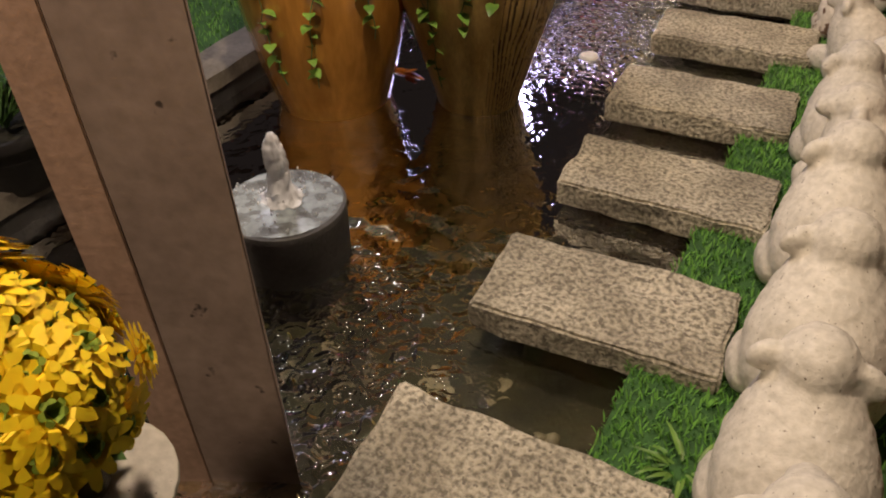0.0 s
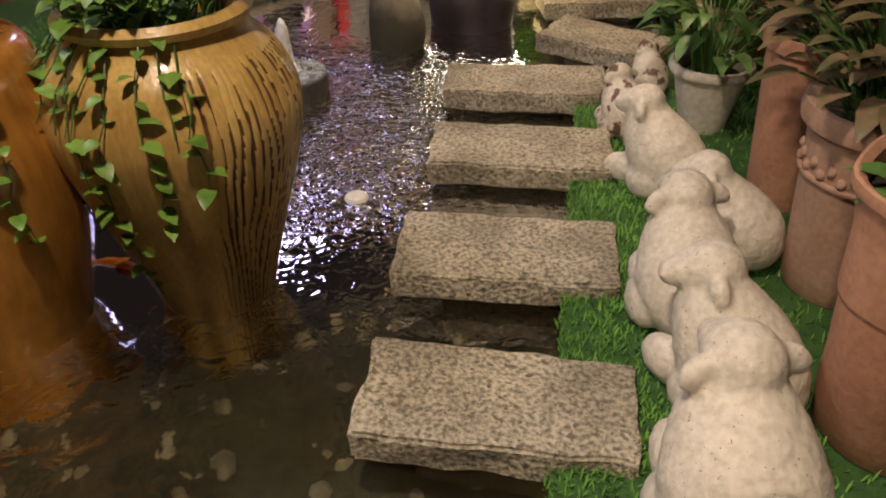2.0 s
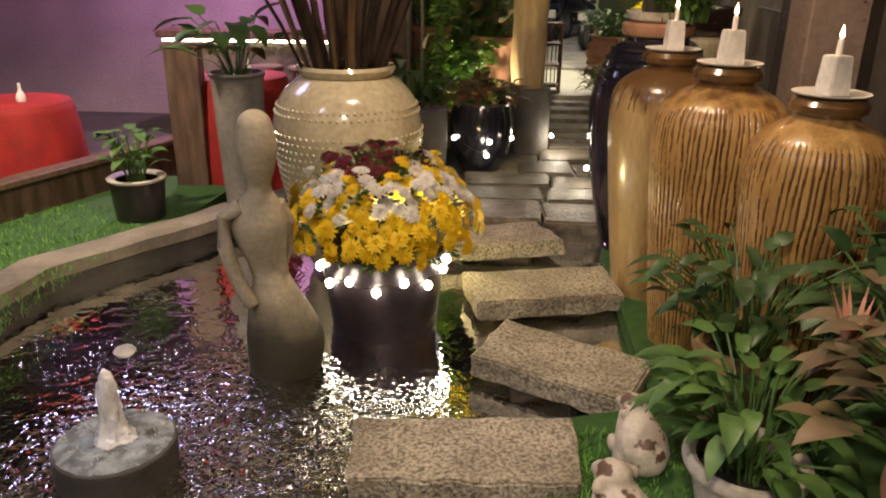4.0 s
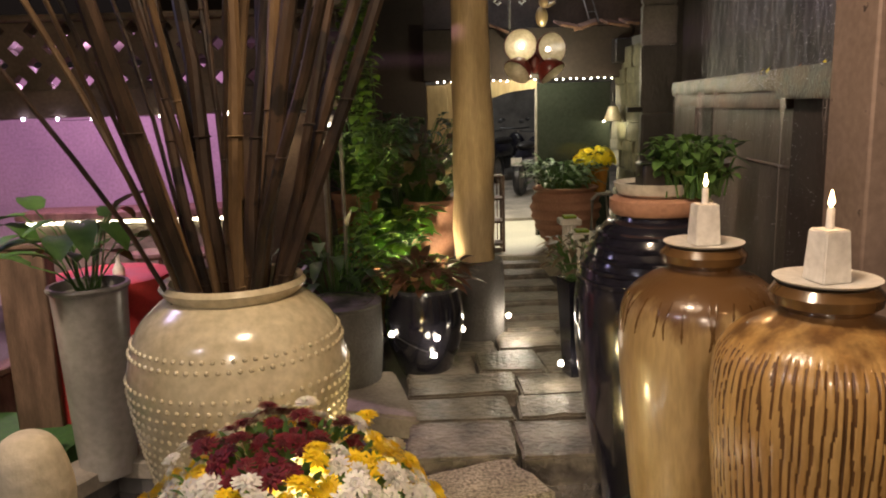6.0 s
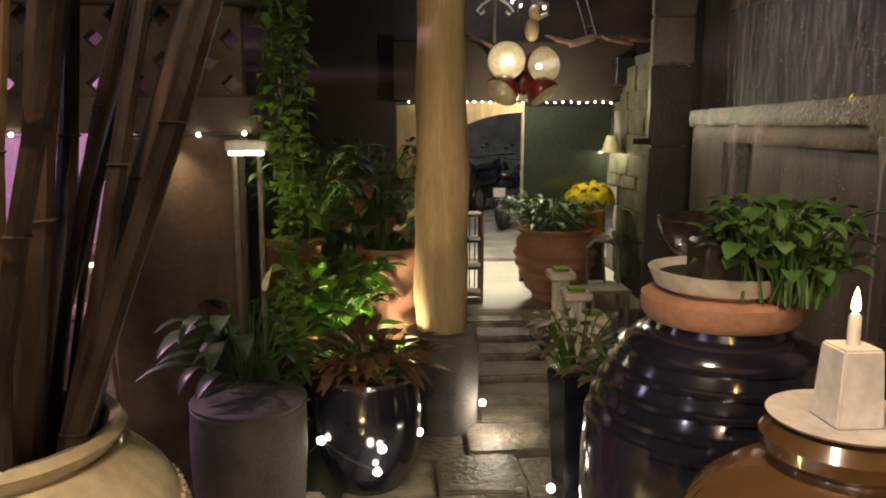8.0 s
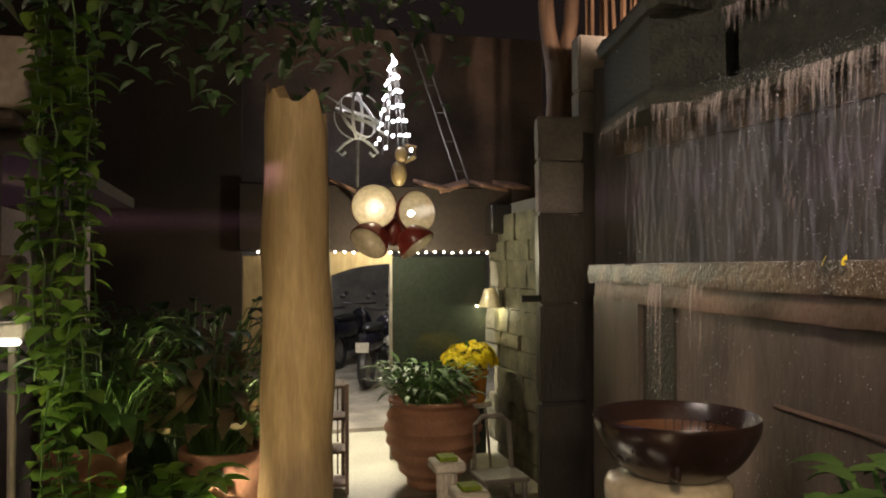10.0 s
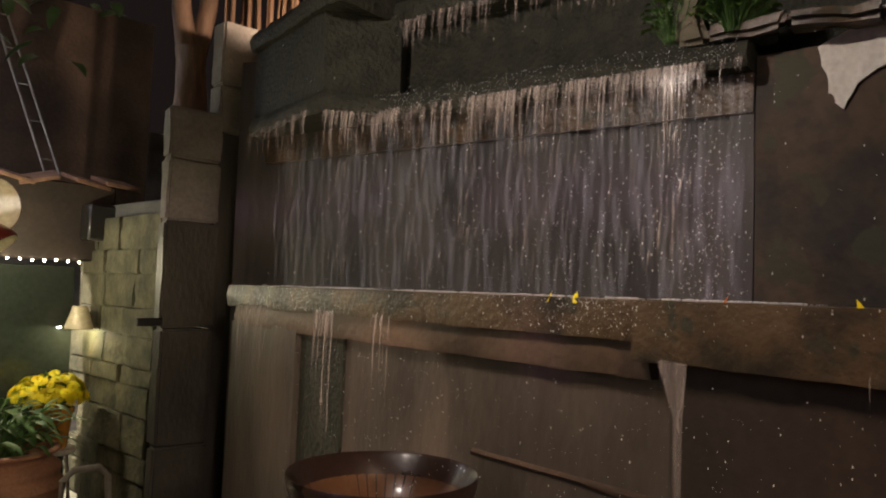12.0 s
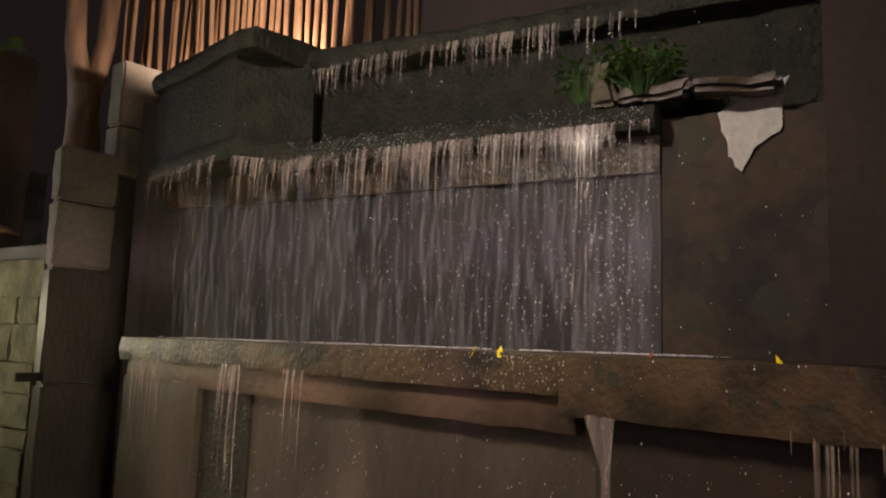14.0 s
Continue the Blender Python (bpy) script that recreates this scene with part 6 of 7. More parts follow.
def candle_jar(x, y, h, rb, rm, rt, material, runs, seed, label, turn=0):
    t = thing("candle_jar", label, "jar", x, y, -0.16, turn, group="candle jars")
    curve = square_shoulder(h, rb, rm, rt)
    if runs:
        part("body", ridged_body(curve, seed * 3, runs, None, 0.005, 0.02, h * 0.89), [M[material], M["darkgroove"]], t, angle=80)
    else:
        part("body", jar_body(h, rb, rm, rt, out=curve)[0], M[material], t)
    lp_ = 0.025
    part("lip", lathe([(rt + 0.004, h * 0.952), (rt + lp_ + 0.004, h * 0.966), (rt + lp_ * 1.2 + 0.004, h * 0.985), (rt + lp_ * 0.6, h + 0.003), (rt - 0.02, h + 0.002)], 48), M["neck"], t, "rolled brown lip")
    for _, rb_ in streaks(curve, h * 0.79, h * 0.90, 0 if runs else 30, 0.0036, 0.0012, seed + 20, 0.20):
        part("glaze_drip", rb_, M["neck"], t)
    z = h - 0.16
    s = thing("candle_plate", "shallow white saucer on the jar", "saucer", x, y, z, group="candle plates")
    part("dish", lathe([(0, 0), (0.06, 0), (0.125, 0.012), (0.130, 0.018), (0.122, 0.017), (0.06, 0.007), (0, 0.007)], 40), M["candle"], s)
    c = thing("candle", "thin lit candle in a white holder", "candle", x, y, z + 0.008, seed * 8 + 38, group="candles")
    bm = bmesh.new()
    bmesh.ops.create_cone(bm, cap_ends=True, segments=4, radius1=0.060, radius2=0.050, depth=0.135, matrix=Matrix.Translation((0, 0, 0.0675)))
    bmesh.ops.bevel(bm, geom=bm.edges[:], offset=0.004, segments=2, affect="EDGES")
    part("holder", bm, M["candle"], c, "white tapered square holder")
    part("stick", lathe([(0, 0.12), (0.011, 0.12), (0.010, 0.185), (0.006, 0.19), (0, 0.188)], 14), M["candle"], c, "thin white wax stick")
    part("flame", lathe(smoothed([(0, 0.190), (0.006, 0.197), (0.0075, 0.205), (0.003, 0.226), (0, 0.236)], 3), 12), M["flame"], c, "small orange flame")
    lamp("POINT", "candle_light", 0.8, (1.0, 0.5, 0.2), (x, y, z + 0.24), None, 0.01)


candle_jar(0.945, 7.62, 1.34, 0.17, 0.272, 0.105, "tanjar_shoulder", 0, 1, "tall tan glazed jar with a candle on top")
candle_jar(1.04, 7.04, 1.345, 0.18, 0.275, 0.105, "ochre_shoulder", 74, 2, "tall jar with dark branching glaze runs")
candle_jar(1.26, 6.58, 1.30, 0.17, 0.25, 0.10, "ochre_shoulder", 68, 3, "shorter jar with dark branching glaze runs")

# ---- big black jar with its planter ----
t = thing("ribbed_jar", "very large blue-black glazed jar with ribbed shoulder", "jar", 1.01, 8.29, -0.14)
prof = jar_curve(1.38, 0.21, 0.345, 0.175, 0.64, 6)
part("body", lathe([(0, 0), (0.19, 0)] + prof + [(0.17, 1.34), (0, 1.34)], 64), M["blackglaze"], t)
for i in range(5):
    z = 1.07 + 0.048 * i
    r0 = surface(prof, z)
    part("rib", lathe([(r0 - 0.004, z - 0.012), (r0 + 0.010, z - 0.004), (r0 + 0.008, z + 0.008), (r0 - 0.006, z + 0.014), (r0 - 0.004, z - 0.012)], 64), M["blackglaze"], t)
t = thing("bowl_planter", "terracotta and white bowl planter on the black jar", "planter", 1.01, 8.29, 1.20)
part("base", lathe([(0, 0), (0.185, 0), (0.20, 0.02), (0.20, 0.06), (0.185, 0.07), (0, 0.07)], 44), M["terracotta"], t, "terracotta ring base")
part("bowl", lathe([(0.13, 0.07), (0.165, 0.085), (0.185, 0.13), (0.172, 0.13), (0.15, 0.10), (0, 0.10)], 44), M["plastic"], t, "white bowl rim")
soil_disc(0.165, 0.11, t)
plant("potted_plant", "spreading green plant in the white bowl", 1.10, 8.17, 1.28, 170, 0.165, 0.065, 0.05, 61, 0.23, 1.1, "leaf", base=0.14)
t = thing("inner_pot", "small square black pot inside the bowl", "pot", 0.98, 8.20, 1.31)
part("body", box(0.16, 0.12, 0.11, 0, 0, 0, 0.01), M["blackpot"], t)
for x, y in ((0.97, 9.62), (1.07, 9.28)):
    t = thing("black_vase", "tall square glossy black planter", "planter", x, y, -0.06, 12, group="black planters")
    bm = bmesh.new()
    bmesh.ops.create_cone(bm, cap_ends=True, segments=4, radius1=0.10, radius2=0.145, depth=0.68, matrix=pose(0, 0, 0.34, 0, 0, 45))
    bmesh.ops.bevel(bm, geom=bm.edges[:], offset=0.008, segments=2, affect="EDGES")
    part("body", bm, M["blackglaze"], t)
    plant("bronze_plant", "bronze and green foliage in a black planter", x, y, 0.6, 60, 0.2, 0.11, 0.05, 62 + int(y * 10), 0.26, 1.2, "redleaf", base=0.06)

# ---- cream pot with stalks, grey vase, drum, dark jar ----
CX, CY = -0.71, 8.04
t = thing("cream_pot", "large cream glazed pot with rows of raised dots", "pot", CX, CY, -0.1)
prof = smoothed([(0.24, 0.0), (0.27, 0.08), (0.355, 0.40), (0.41, 0.70), (0.412, 0.84), (0.365, 0.98), (0.275, 1.07), (0.245, 1.085)], 6)
part("body", lathe([(0, 0)] + prof + [(0.262, 1.10), (0.275, 1.125), (0.262, 1.145), (0.238, 1.14), (0.225, 1.10), (0.225, 0.9), (0, 0.9)], 72), M["cream"], t)
bm = bmesh.new()
for i, z in enumerate((0.935, 0.90, 0.80, 0.76, 0.72, 0.68, 0.64, 0.60, 0.56, 0.52, 0.48, 0.44, 0.40)):
    r0 = surface(prof, z)
    for k in range(68):
        a = 2 * math.pi * (k + 0.5 * (i % 2)) / 68
        blob(bm, r0 * math.cos(a), r0 * math.sin(a), z, 0.0095, 0.0095, 0.0095, 7, 4)
part("stud_pattern", bm, M["cream"], t, "rows of small raised dots")["kind"] = "stuff"
t = thing("cane_bundle", "bundle of tall brown canes standing in the cream pot", "plant", CX, CY, 0.75)
cr = random.Random(17)
for k in range(34):
    a = 2.39996 * k
    q = 0.155 * math.sqrt((k + 0.5) / 34)
    x0, y0 = q * math.cos(a), q * math.sin(a)
    h = cr.uniform(2.0, 2.7)
    out = (q / 0.155) * cr.uniform(0.30, 0.62) * h
    pts = []
    for i in range(9):
        f = i / 8
        bend = f ** 1.15 * out
        pts.append((x0 + math.cos(a) * bend + 0.06 * noise.noise((k, f * 2.2, 0)), y0 + math.sin(a) * bend * 0.75 + 0.03 * noise.noise((k, f * 3, 5)), f * h))
    w = cr.choice((0.010, 0.015, 0.022, 0.028, 0.034))
    bm = tube(pts, w, None, 8, w * 0.65)
    for i in range(1, 8, 2):
        p = Vector(pts[i])
        blob(bm, *p, w * 1.12, w * 1.12, 0.007, 8, 4)
    part("cane", bm, M["stalk"] if k % 5 else M["cane"], t)
plant("cane_leaves", "dark green leaves high on the canes", CX, CY + 0.25, 1.95, 330, 0.85, 0.13, 0.05, 63, 0.95, 1.2, "darkleaf", base=0.4, stem=0)
t = thing("grey_vase", "tall grey glazed vase on the pond's edge", "vase", -1.53, 8.66, -0.02)
part("body", lathe(smoothed([(0.12, 0), (0.13, 0.05), (0.15, 0.5), (0.165, 0.85), (0.172, 0.90)], 4) + [(0.160, 0.90), (0.152, 0.88), (0, 0.85)], 40), M["grey"], t)
part("rim", lathe([(0.170, 0.898), (0.180, 0.905), (0.183, 0.915), (0.178, 0.926), (0.162, 0.926), (0.156, 0.90)], 40), M["grey"], t, "rolled grey rim")
soil_disc(0.15, 0.87, t)
plant("vase_plant", "broad-leaved variegated plant in the grey vase", -1.53, 8.66, 0.85, 24, 0.3, 0.26, 0.13, 64, 0.4, 1.1, "leaf", base=0.05)
t = thing("stone_drum", "grey round stone drum table on the slab", "drum table", -0.47, 9.58, 0.055)
part("body", lathe(smoothed([(0.228, 0), (0.236, 0.05), (0.246, 0.20), (0.246, 0.36), (0.240, 0.46), (0.228, 0.487), (0, 0.49)], 4), 44, wob=0.03), M["greystone"], t)
part("ring", lathe([(0.232, 0.43), (0.245, 0.44), (0.245, 0.46), (0.232, 0.47), (0.232, 0.43)], 44), M["greystone"], t)
part("water_film", lathe([(0, 0.494), (0.10, 0.4945), (0.17, 0.493), (0.19, 0.490)], 32, wob=0.25), mat("wet grey stone", (0.19, 0.18, 0.175), (0.10, 0.095, 0.09), 0.1, 0, 9, 0.5, 40), t, "thin film of water on its top")
plant("peace_lily", "dark green peace lily behind the stone drum", -0.52, 9.90, 0.42, 52, 0.30, 0.24, 0.075, 65, 0.46, 1.5, "darkleaf", base=0.08)
t = thing("lily_bloom", "single white peace lily bloom on a stalk", "flower", -0.42, 9.84, 0.45)
part("stalk", tube([(-0.03, 0.03, 0), (-0.01, 0.01, 0.3), (0, 0, 0.52)], 0.004), M["leaf"], t)
bm = bmesh.new()
leaf(bm, (0, 0, 0.50), (0.25, -0.1, 1), 0.12, 0.06, 0.1, 5, 0.6)
part("spathe", bm, M["petalwhite"], t)
pot("black_pot", "plain black pot behind the stone drum", -0.52, 9.90, -0.06, 0.45, 0.12, 0.14, "blackpot")
t = thing("dark_jar", "round glossy black jar wound with small lights", "jar", 0.03, 9.86, -0.03)
prof = smoothed([(0.14, 0), (0.17, 0.05), (0.235, 0.22), (0.255, 0.38), (0.24, 0.5), (0.225, 0.56)], 5)
part("body", lathe([(0, 0)] + prof + [(0.235, 0.575), (0.24, 0.59), (0.22, 0.592), (0.21, 0.56), (0, 0.5)], 44), M["blackglaze"], t)
soil_disc(0.205, 0.54, t)
plant("bromeliad", "bronze red rosette plant in the black jar", 0.03, 9.86, 0.5, 150, 0.26, 0.16, 0.06, 66, 0.20, 0.9, "bromeliad", base=0.15)
t = thing("light_string", "string of small white lights on the black jar and paving", "light string", 0.0, 9.6, 0.2)
LIGHTS = [(0.10, 9.595, 0.28), (0.078, 9.60, 0.17), (-0.176, 9.68, 0.29), (0.27, 9.80, 0.27), (0.645, 10.45, 0.16), (0.84, 9.50, 0.12), (1.00, 9.38, 0.05)]
for p in LIGHTS:
    part("bulb", blob(bmesh.new(), p[0], p[1] - 9.6, p[2] - 0.2, 0.019, 0.019, 0.019, 10, 7), M["led"], t)
part("wire", tube([(-0.35, 0.05, -0.18), (-0.28, 0.02, 0.0), (-0.176, 0.085, 0.09), (-0.05, 0.01, 0.03), (0.078, 0.005, -0.03), (0.10, 0.0, 0.08), (0.27, 0.205, 0.07)], 0.002, None, 5), M["wire"], t)
lamp("POINT", "string_light_jar", 1.2, (1.0, 0.85, 0.65), (0.06, 9.50, 0.24), None, 0.03)
lamp("POINT", "string_light_paving", 1.5, (1.0, 0.85, 0.65), (0.80, 9.42, 0.12), None, 0.03)
lamp("POINT", "string_light_step", 4.0, (1.0, 0.85, 0.65), (0.70, 10.38, 0.16), None, 0.03)

# ---- left terrace ----
fa = thing("timber_edge", "dark brown timber edge of the raised terrace", "timber edge", 0, 0, 0, kind="structure")
pa, pb = Vector((-3.05, 8.05)), Vector((-2.25, 10.0))
ang = math.degrees(math.atan2((pb - pa).y, (pb - pa).x))
mid = (pa + pb) / 2
part("fascia", box(4.4, 0.05, 0.26, mid.x - 0.4, mid.y - 1.0, -0.05, 0.008, None, ang), M["wood"], fa)
part("rail", box(4.4, 0.14, 0.05, mid.x - 0.4, mid.y - 1.0, 0.21, 0.01, None, ang), M["wood"], fa)
solid("terrace_deck", prism([(-6.5, 5), (-4.4, 5), (-2.3, 10.0), (-6.5, 10.0)], -0.3, 0.02), M["wood"], "brown timber deck of the terrace", "deck", kind="structure", smooth=False)
t = thing("terrace_post", "low square brown timber post at the terrace corner", "post", -2.09, 9.22, -0.06, 4)
part("shaft", box(0.24, 0.14, 1.05, 0, 0, 0, 0.01), M["wood"], t)
part("cap", box(0.27, 0.17, 0.03, 0, 0, 1.05, 0.008), M["wood"], t)
for x, y, z, tall in ((-3.2, 8.95, 0.02, 1.0), (-1.80, 9.56, -0.06, 1.318), (-4.2, 7.6, 0.02, 1.0)):
    t = thing("table", "small round table under a red cloth", "table", x, y, z, group="red tables")
    bm = lathe(smoothed([(0.41, 0.0), (0.395, 0.3), (0.37, 0.52), (0.35, 0.60), (0.30, 0.625), (0, 0.63)], 4), 48)
    for v in bm.verts:
        if v.co.z < 0.56:
            a = math.atan2(v.co.y, v.co.x)
            v.co.x *= 1 + 0.05 * math.sin(a * 11) * (0.7 - v.co.z)
            v.co.y *= 1 + 0.05 * math.sin(a * 11) * (0.7 - v.co.z)
    bmesh.ops.scale(bm, vec=(1, 1, tall), verts=bm.verts)
    part("cloth", bm, M["red"], t, "red tablecloth hanging in folds")
    c = thing("bottle_lamp", "small white bottle standing on a red tablecloth", "bottle", x + 0.1, y - 0.1, z + 0.63 * tall, group="table bottles")
    part("body", lathe(smoothed([(0, 0), (0.03, 0.0), (0.032, 0.04), (0.012, 0.08), (0.011, 0.12), (0, 0.122)], 3), 16), M["candle"], c)
pot("black_pot", "round black pot with a white rim on the lawn", -2.15, 8.40, -0.01, 0.27, 0.15, 0.17, "blackpot", 0.005, 0.02)
t = thing("pot_ring", "white rim liner of the black pot", "pot liner", -2.15, 8.40, 0.255)
part("ring", lathe([(0.13, 0), (0.175, 0.0), (0.182, 0.015), (0.17, 0.022), (0.13, 0.01), (0.13, 0)], 36), M["plastic"], t)
plant("pot_plant", "green and white variegated plant in the black pot", -2.15, 8.40, 0.22, 30, 0.18, 0.12, 0.075, 71, 0.36, 1.0, "leaf", base=0.06)
blades("lawn_grass", "short green artificial grass on the bank", [(rnd.uniform(-3.0, -2.05), rnd.uniform(2.2, 8.6), 0.0) for _ in range(9000)])

# ---- planting left of the column ----
pot("terracotta_pot", "terracotta pot on a dark stand under the vine", -0.46, 11.05, 0.45, 0.58, 0.13, 0.17, "terracotta", 0.02, 0.05)
solid("plant_stand", box(0.5, 0.4, 0.52, -0.46, 11.05, -0.07, 0.01), M["blackpot"], "dark block stand under a terracotta pot", "stand")
pot("terracotta_pot", "tall pinkish terracotta pot in bright uplight", 0.13, 11.25, -0.05, 0.98, 0.15, 0.20, "terracotta", 0.02, 0.05)
pot("terracotta_pot", "rounded terracotta pot with handles in warm light", -0.2, 10.85, -0.05, 0.56, 0.14, 0.21, "terracotta", 0.025, 0.05)
pot("terracotta_pot", "small terracotta pot beside the column", -0.02, 10.45, -0.05, 0.36, 0.1, 0.14, "terracotta", 0.02, 0.04)
plant("leafy_plant", "dark green bushy plant behind the column", -0.42, 11.15, 0.95, 150, 0.42, 0.17, 0.07, 81, 0.62, 1.2, "leaf", base=0.15)
plant("bronze_plant", "bronze and green bushy plant beside the column", 0.08, 11.25, 0.88, 150, 0.40, 0.17, 0.075, 82, 0.52, 1.2, "redleaf", base=0.12)
plant("leafy_plant", "light green leafy plant in a rounded pot", -0.2, 10.85, 0.46, 120, 0.30, 0.15, 0.10, 83, 0.46, 1.2, "lightleaf", base=0.12)
plant("leafy_plant", "light green trailing plant at the pot's foot", -0.08, 10.62, 0.1, 70, 0.26, 0.13, 0.09, 87, 0.5, 1.2, "lightleaf", base=0.12)
plant("leafy_plant", "dark green plant low beside the wall", -0.75, 10.6, 0.1, 90, 0.35, 0.16, 0.07, 84, 0.6, 1.2, "darkleaf", base=0.15)
plant("leafy_plant", "dark green foliage against the dark wall", -0.1, 12.0, 0.5, 200, 0.7, 0.17, 0.07, 85, 1.1, 1.2, "darkleaf", base=0.3)
strands = []
for k in range(17):
    x, y = -0.30 + vr.uniform(-0.10, 0.10), 9.93 + vr.uniform(-0.10, 0.05)
    top = vr.uniform(2.3, 2.65)
    low = vr.uniform(0.9, 1.9) if k % 4 else vr.uniform(0.15, 0.5)
    pts = [(x, y, top)]
    z = top
    while z > low:
        z -= 0.25
        x += vr.uniform(-0.02, 0.02)
        pts.append((x, y + vr.uniform(-0.02, 0.02), z))
    strands.append(pts)
trailing("hanging_vine", "long green vine hanging down the wall corner", strands, "lightleaf", 0.08, 15, 0.055)
t = thing("wall_planter", "whitewashed box planter above the lattice", "planter", -0.50, 10.02, 2.275)
part("box", box(0.20, 0.16, 0.22, 0, 0, 0, 0.01), M["concrete"], t)
t = thing("wall_lamp", "small white box lamp on the wall corner", "wall lamp", -0.50, 9.93, 1.58)
part("case", box(0.19, 0.08, 0.05, 0, 0, 0, 0.008), M["candle"], t)
part("tube", box(0.16, 0.02, 0.02, 0, -0.03, -0.018, 0.006), M["dimtube"], t, "glowing tube")
part("pipe", tube([(-0.06, 0.0, 0.0), (-0.06, 0.0, -1.55)], 0.012), M["iron"], t)
part("pipe", tube([(0.05, 0.0, 0.0), (0.05, 0.0, -1.55)], 0.012), M["iron"], t)
t = thing("fascia_lights", "string of small violet white lights under the fascia", "light string", -2.5, 9.93, 1.655)
for k in range(19):
    part("bulb", blob(bmesh.new(), -1.7 + 0.205 * k, 0, 0.006 * math.sin(k * 2.2), 0.010, 0.010, 0.010, 8, 6), M["violed"] if k < 13 else M["led"], t)
part("wire", tube([(-1.75 + 0.1025 * k, 0.0, 0.012 * math.sin(k * 1.1)) for k in range(38)], 0.002, None, 5), M["wire"], t)
lamp("SPOT", "fascia_light", 5, (1.0, 0.8, 0.5), (-0.85, 9.90, 1.62), (-0.9, 10.05, 0.9), 0.02, 120, 0.8)
# dark foliage over the column and the wall
bm = bmesh.new()
for k in range(800):
    a, q = vr.uniform(0, 6.28), vr.random() ** 0.5
    p = Vector((0.2 + 1.0 * q * math.cos(a), 10.8 + 0.8 * q * math.sin(a), 3.0 + 0.22 * vr.gauss(0, 1)))
    if p.z < 2.5:
        p.z = 2.5 + 0.3 * vr.random()
    leaf(bm, p, (vr.uniform(-1, 1), vr.uniform(-1, 1), vr.uniform(-0.6, 0.3)), vr.uniform(0.06, 0.14), 0.045, 0.9, 3)
solid("canopy_foliage", bm, M["darkleaf"], "dark climbing foliage over the column top", "foliage", kind="stuff")

# ---- doorway, lamp, ornaments ----
t = thing("beam_lights", "row of small warm lights along the doorway beam", "light string", 1.32, 13.73, 1.925)
for k in range(26):
    part("bulb", blob(bmesh.new(), -1.02 + 0.078 * k, 0, 0.004 * math.sin(k * 1.7), 0.009, 0.009, 0.009, 8, 6), M["led"], t)
part("wire", tube([(-1.05, 0, 0.01), (0, 0, 0.002), (0.96, 0, 0.01)], 0.002, None, 5), M["wire"], t)
# fill added ahead of the beam's bulbs to brighten steps, pot and flowers
lamp("POINT", "beam_fill", 32, (1.0, 0.9, 0.6), (1.45, 13.3, 1.90), None, 0.02)


def shade(parent, name, where, way, r, depth, lit):
    m = Matrix.Translation(where) @ Vector(way).to_track_quat("Z", "Y").to_matrix().to_4x4()
    prof = smoothed([(0.02, -depth), (r * 0.55, -depth * 0.85), (r * 0.88, -depth * 0.4), (r, 0)], 4)
    b1 = lathe(prof + [(r * 0.97, 0.006)], 36)
    o = part("shade", b1, M["redlac"], parent, "red lacquered outer bowl", m=m)
    inner = [(max(0.0, q - 0.008), z + 0.006) for q, z in prof]
    part("lining", lathe([(0, -depth + 0.01)] + inner, 36), M["cream"], parent, "cream inside of the bowl", m=m)
    if lit:
        part("bulb", blob(bmesh.new(), 0, 0, -depth * 0.45, 0.024, 0.024, 0.030, 14, 10), M[lit], parent, "glowing bulb", m=m)


t = thing("bowl_lamp", "hanging lamp of four clay bowls like a flower", "lamp", 1.19, 12.50, 1.98)
shade(t, "shade", (-0.15, -0.08, 0.22), (-0.25, -1, 0.05), 0.155, 0.17, "bowlbulb")
shade(t, "shade", (0.15, -0.05, 0.19), (0.35, -1, 0.05), 0.150, 0.17, "dimtube")
shade(t, "shade", (-0.18, -0.03, -0.02), (-0.55, -0.50, -0.68), 0.140, 0.15, "")
shade(t, "shade", (0.16, -0.03, -0.04), (0.52, -0.32, -0.75), 0.140, 0.15, "")
part("hub", blob(bmesh.new(), 0, 0.05, 0.06, 0.07, 0.07, 0.10, 16, 12), M["redlac"], t)
part("arm", tube([(0, 0.05, 0.08), (0, 0.6, 0.22), (0, 1.27, 0.25)], 0.014), M["black"], t)
lamp("POINT", "bowl_lamp_light", 0.55, (1.0, 0.86, 0.62), (1.14, 12.22, 2.19), None, 0.03)

t = thing("light_tower", "slim cone of bright white lights on the roof", "light ornament", 1.45, 13.9, 2.80)
for k in range(6):
    a = k * 1.047
    part("rib", tube([(0.15 * math.cos(a), 0.15 * math.sin(a), 0), (0.01 * math.cos(a), 0.01 * math.sin(a), 0.86)], 0.005), M["iron"], t)
for k in range(46):
    f = k / 45
    a = k * 0.9
    q = 0.15 * (1 - f) + 0.012
    part("bulb", blob(bmesh.new(), q * math.cos(a), q * math.sin(a), 0.03 + 0.83 * f, 0.014, 0.014, 0.014, 8, 6), M["cooled"], t)
t = thing("armillary_sphere", "white iron armillary sphere on curled feet", "ornament", 1.10, 13.62, 3.05)


def hoop(r, rot, w):
    bm = lathe([(r, -w), (r + 0.006, -w), (r + 0.006, w), (r, w), (r, -w)], 40)
    bmesh.ops.transform(bm, matrix=pose(0, 0, 0, *rot), verts=bm.verts)
    return bm


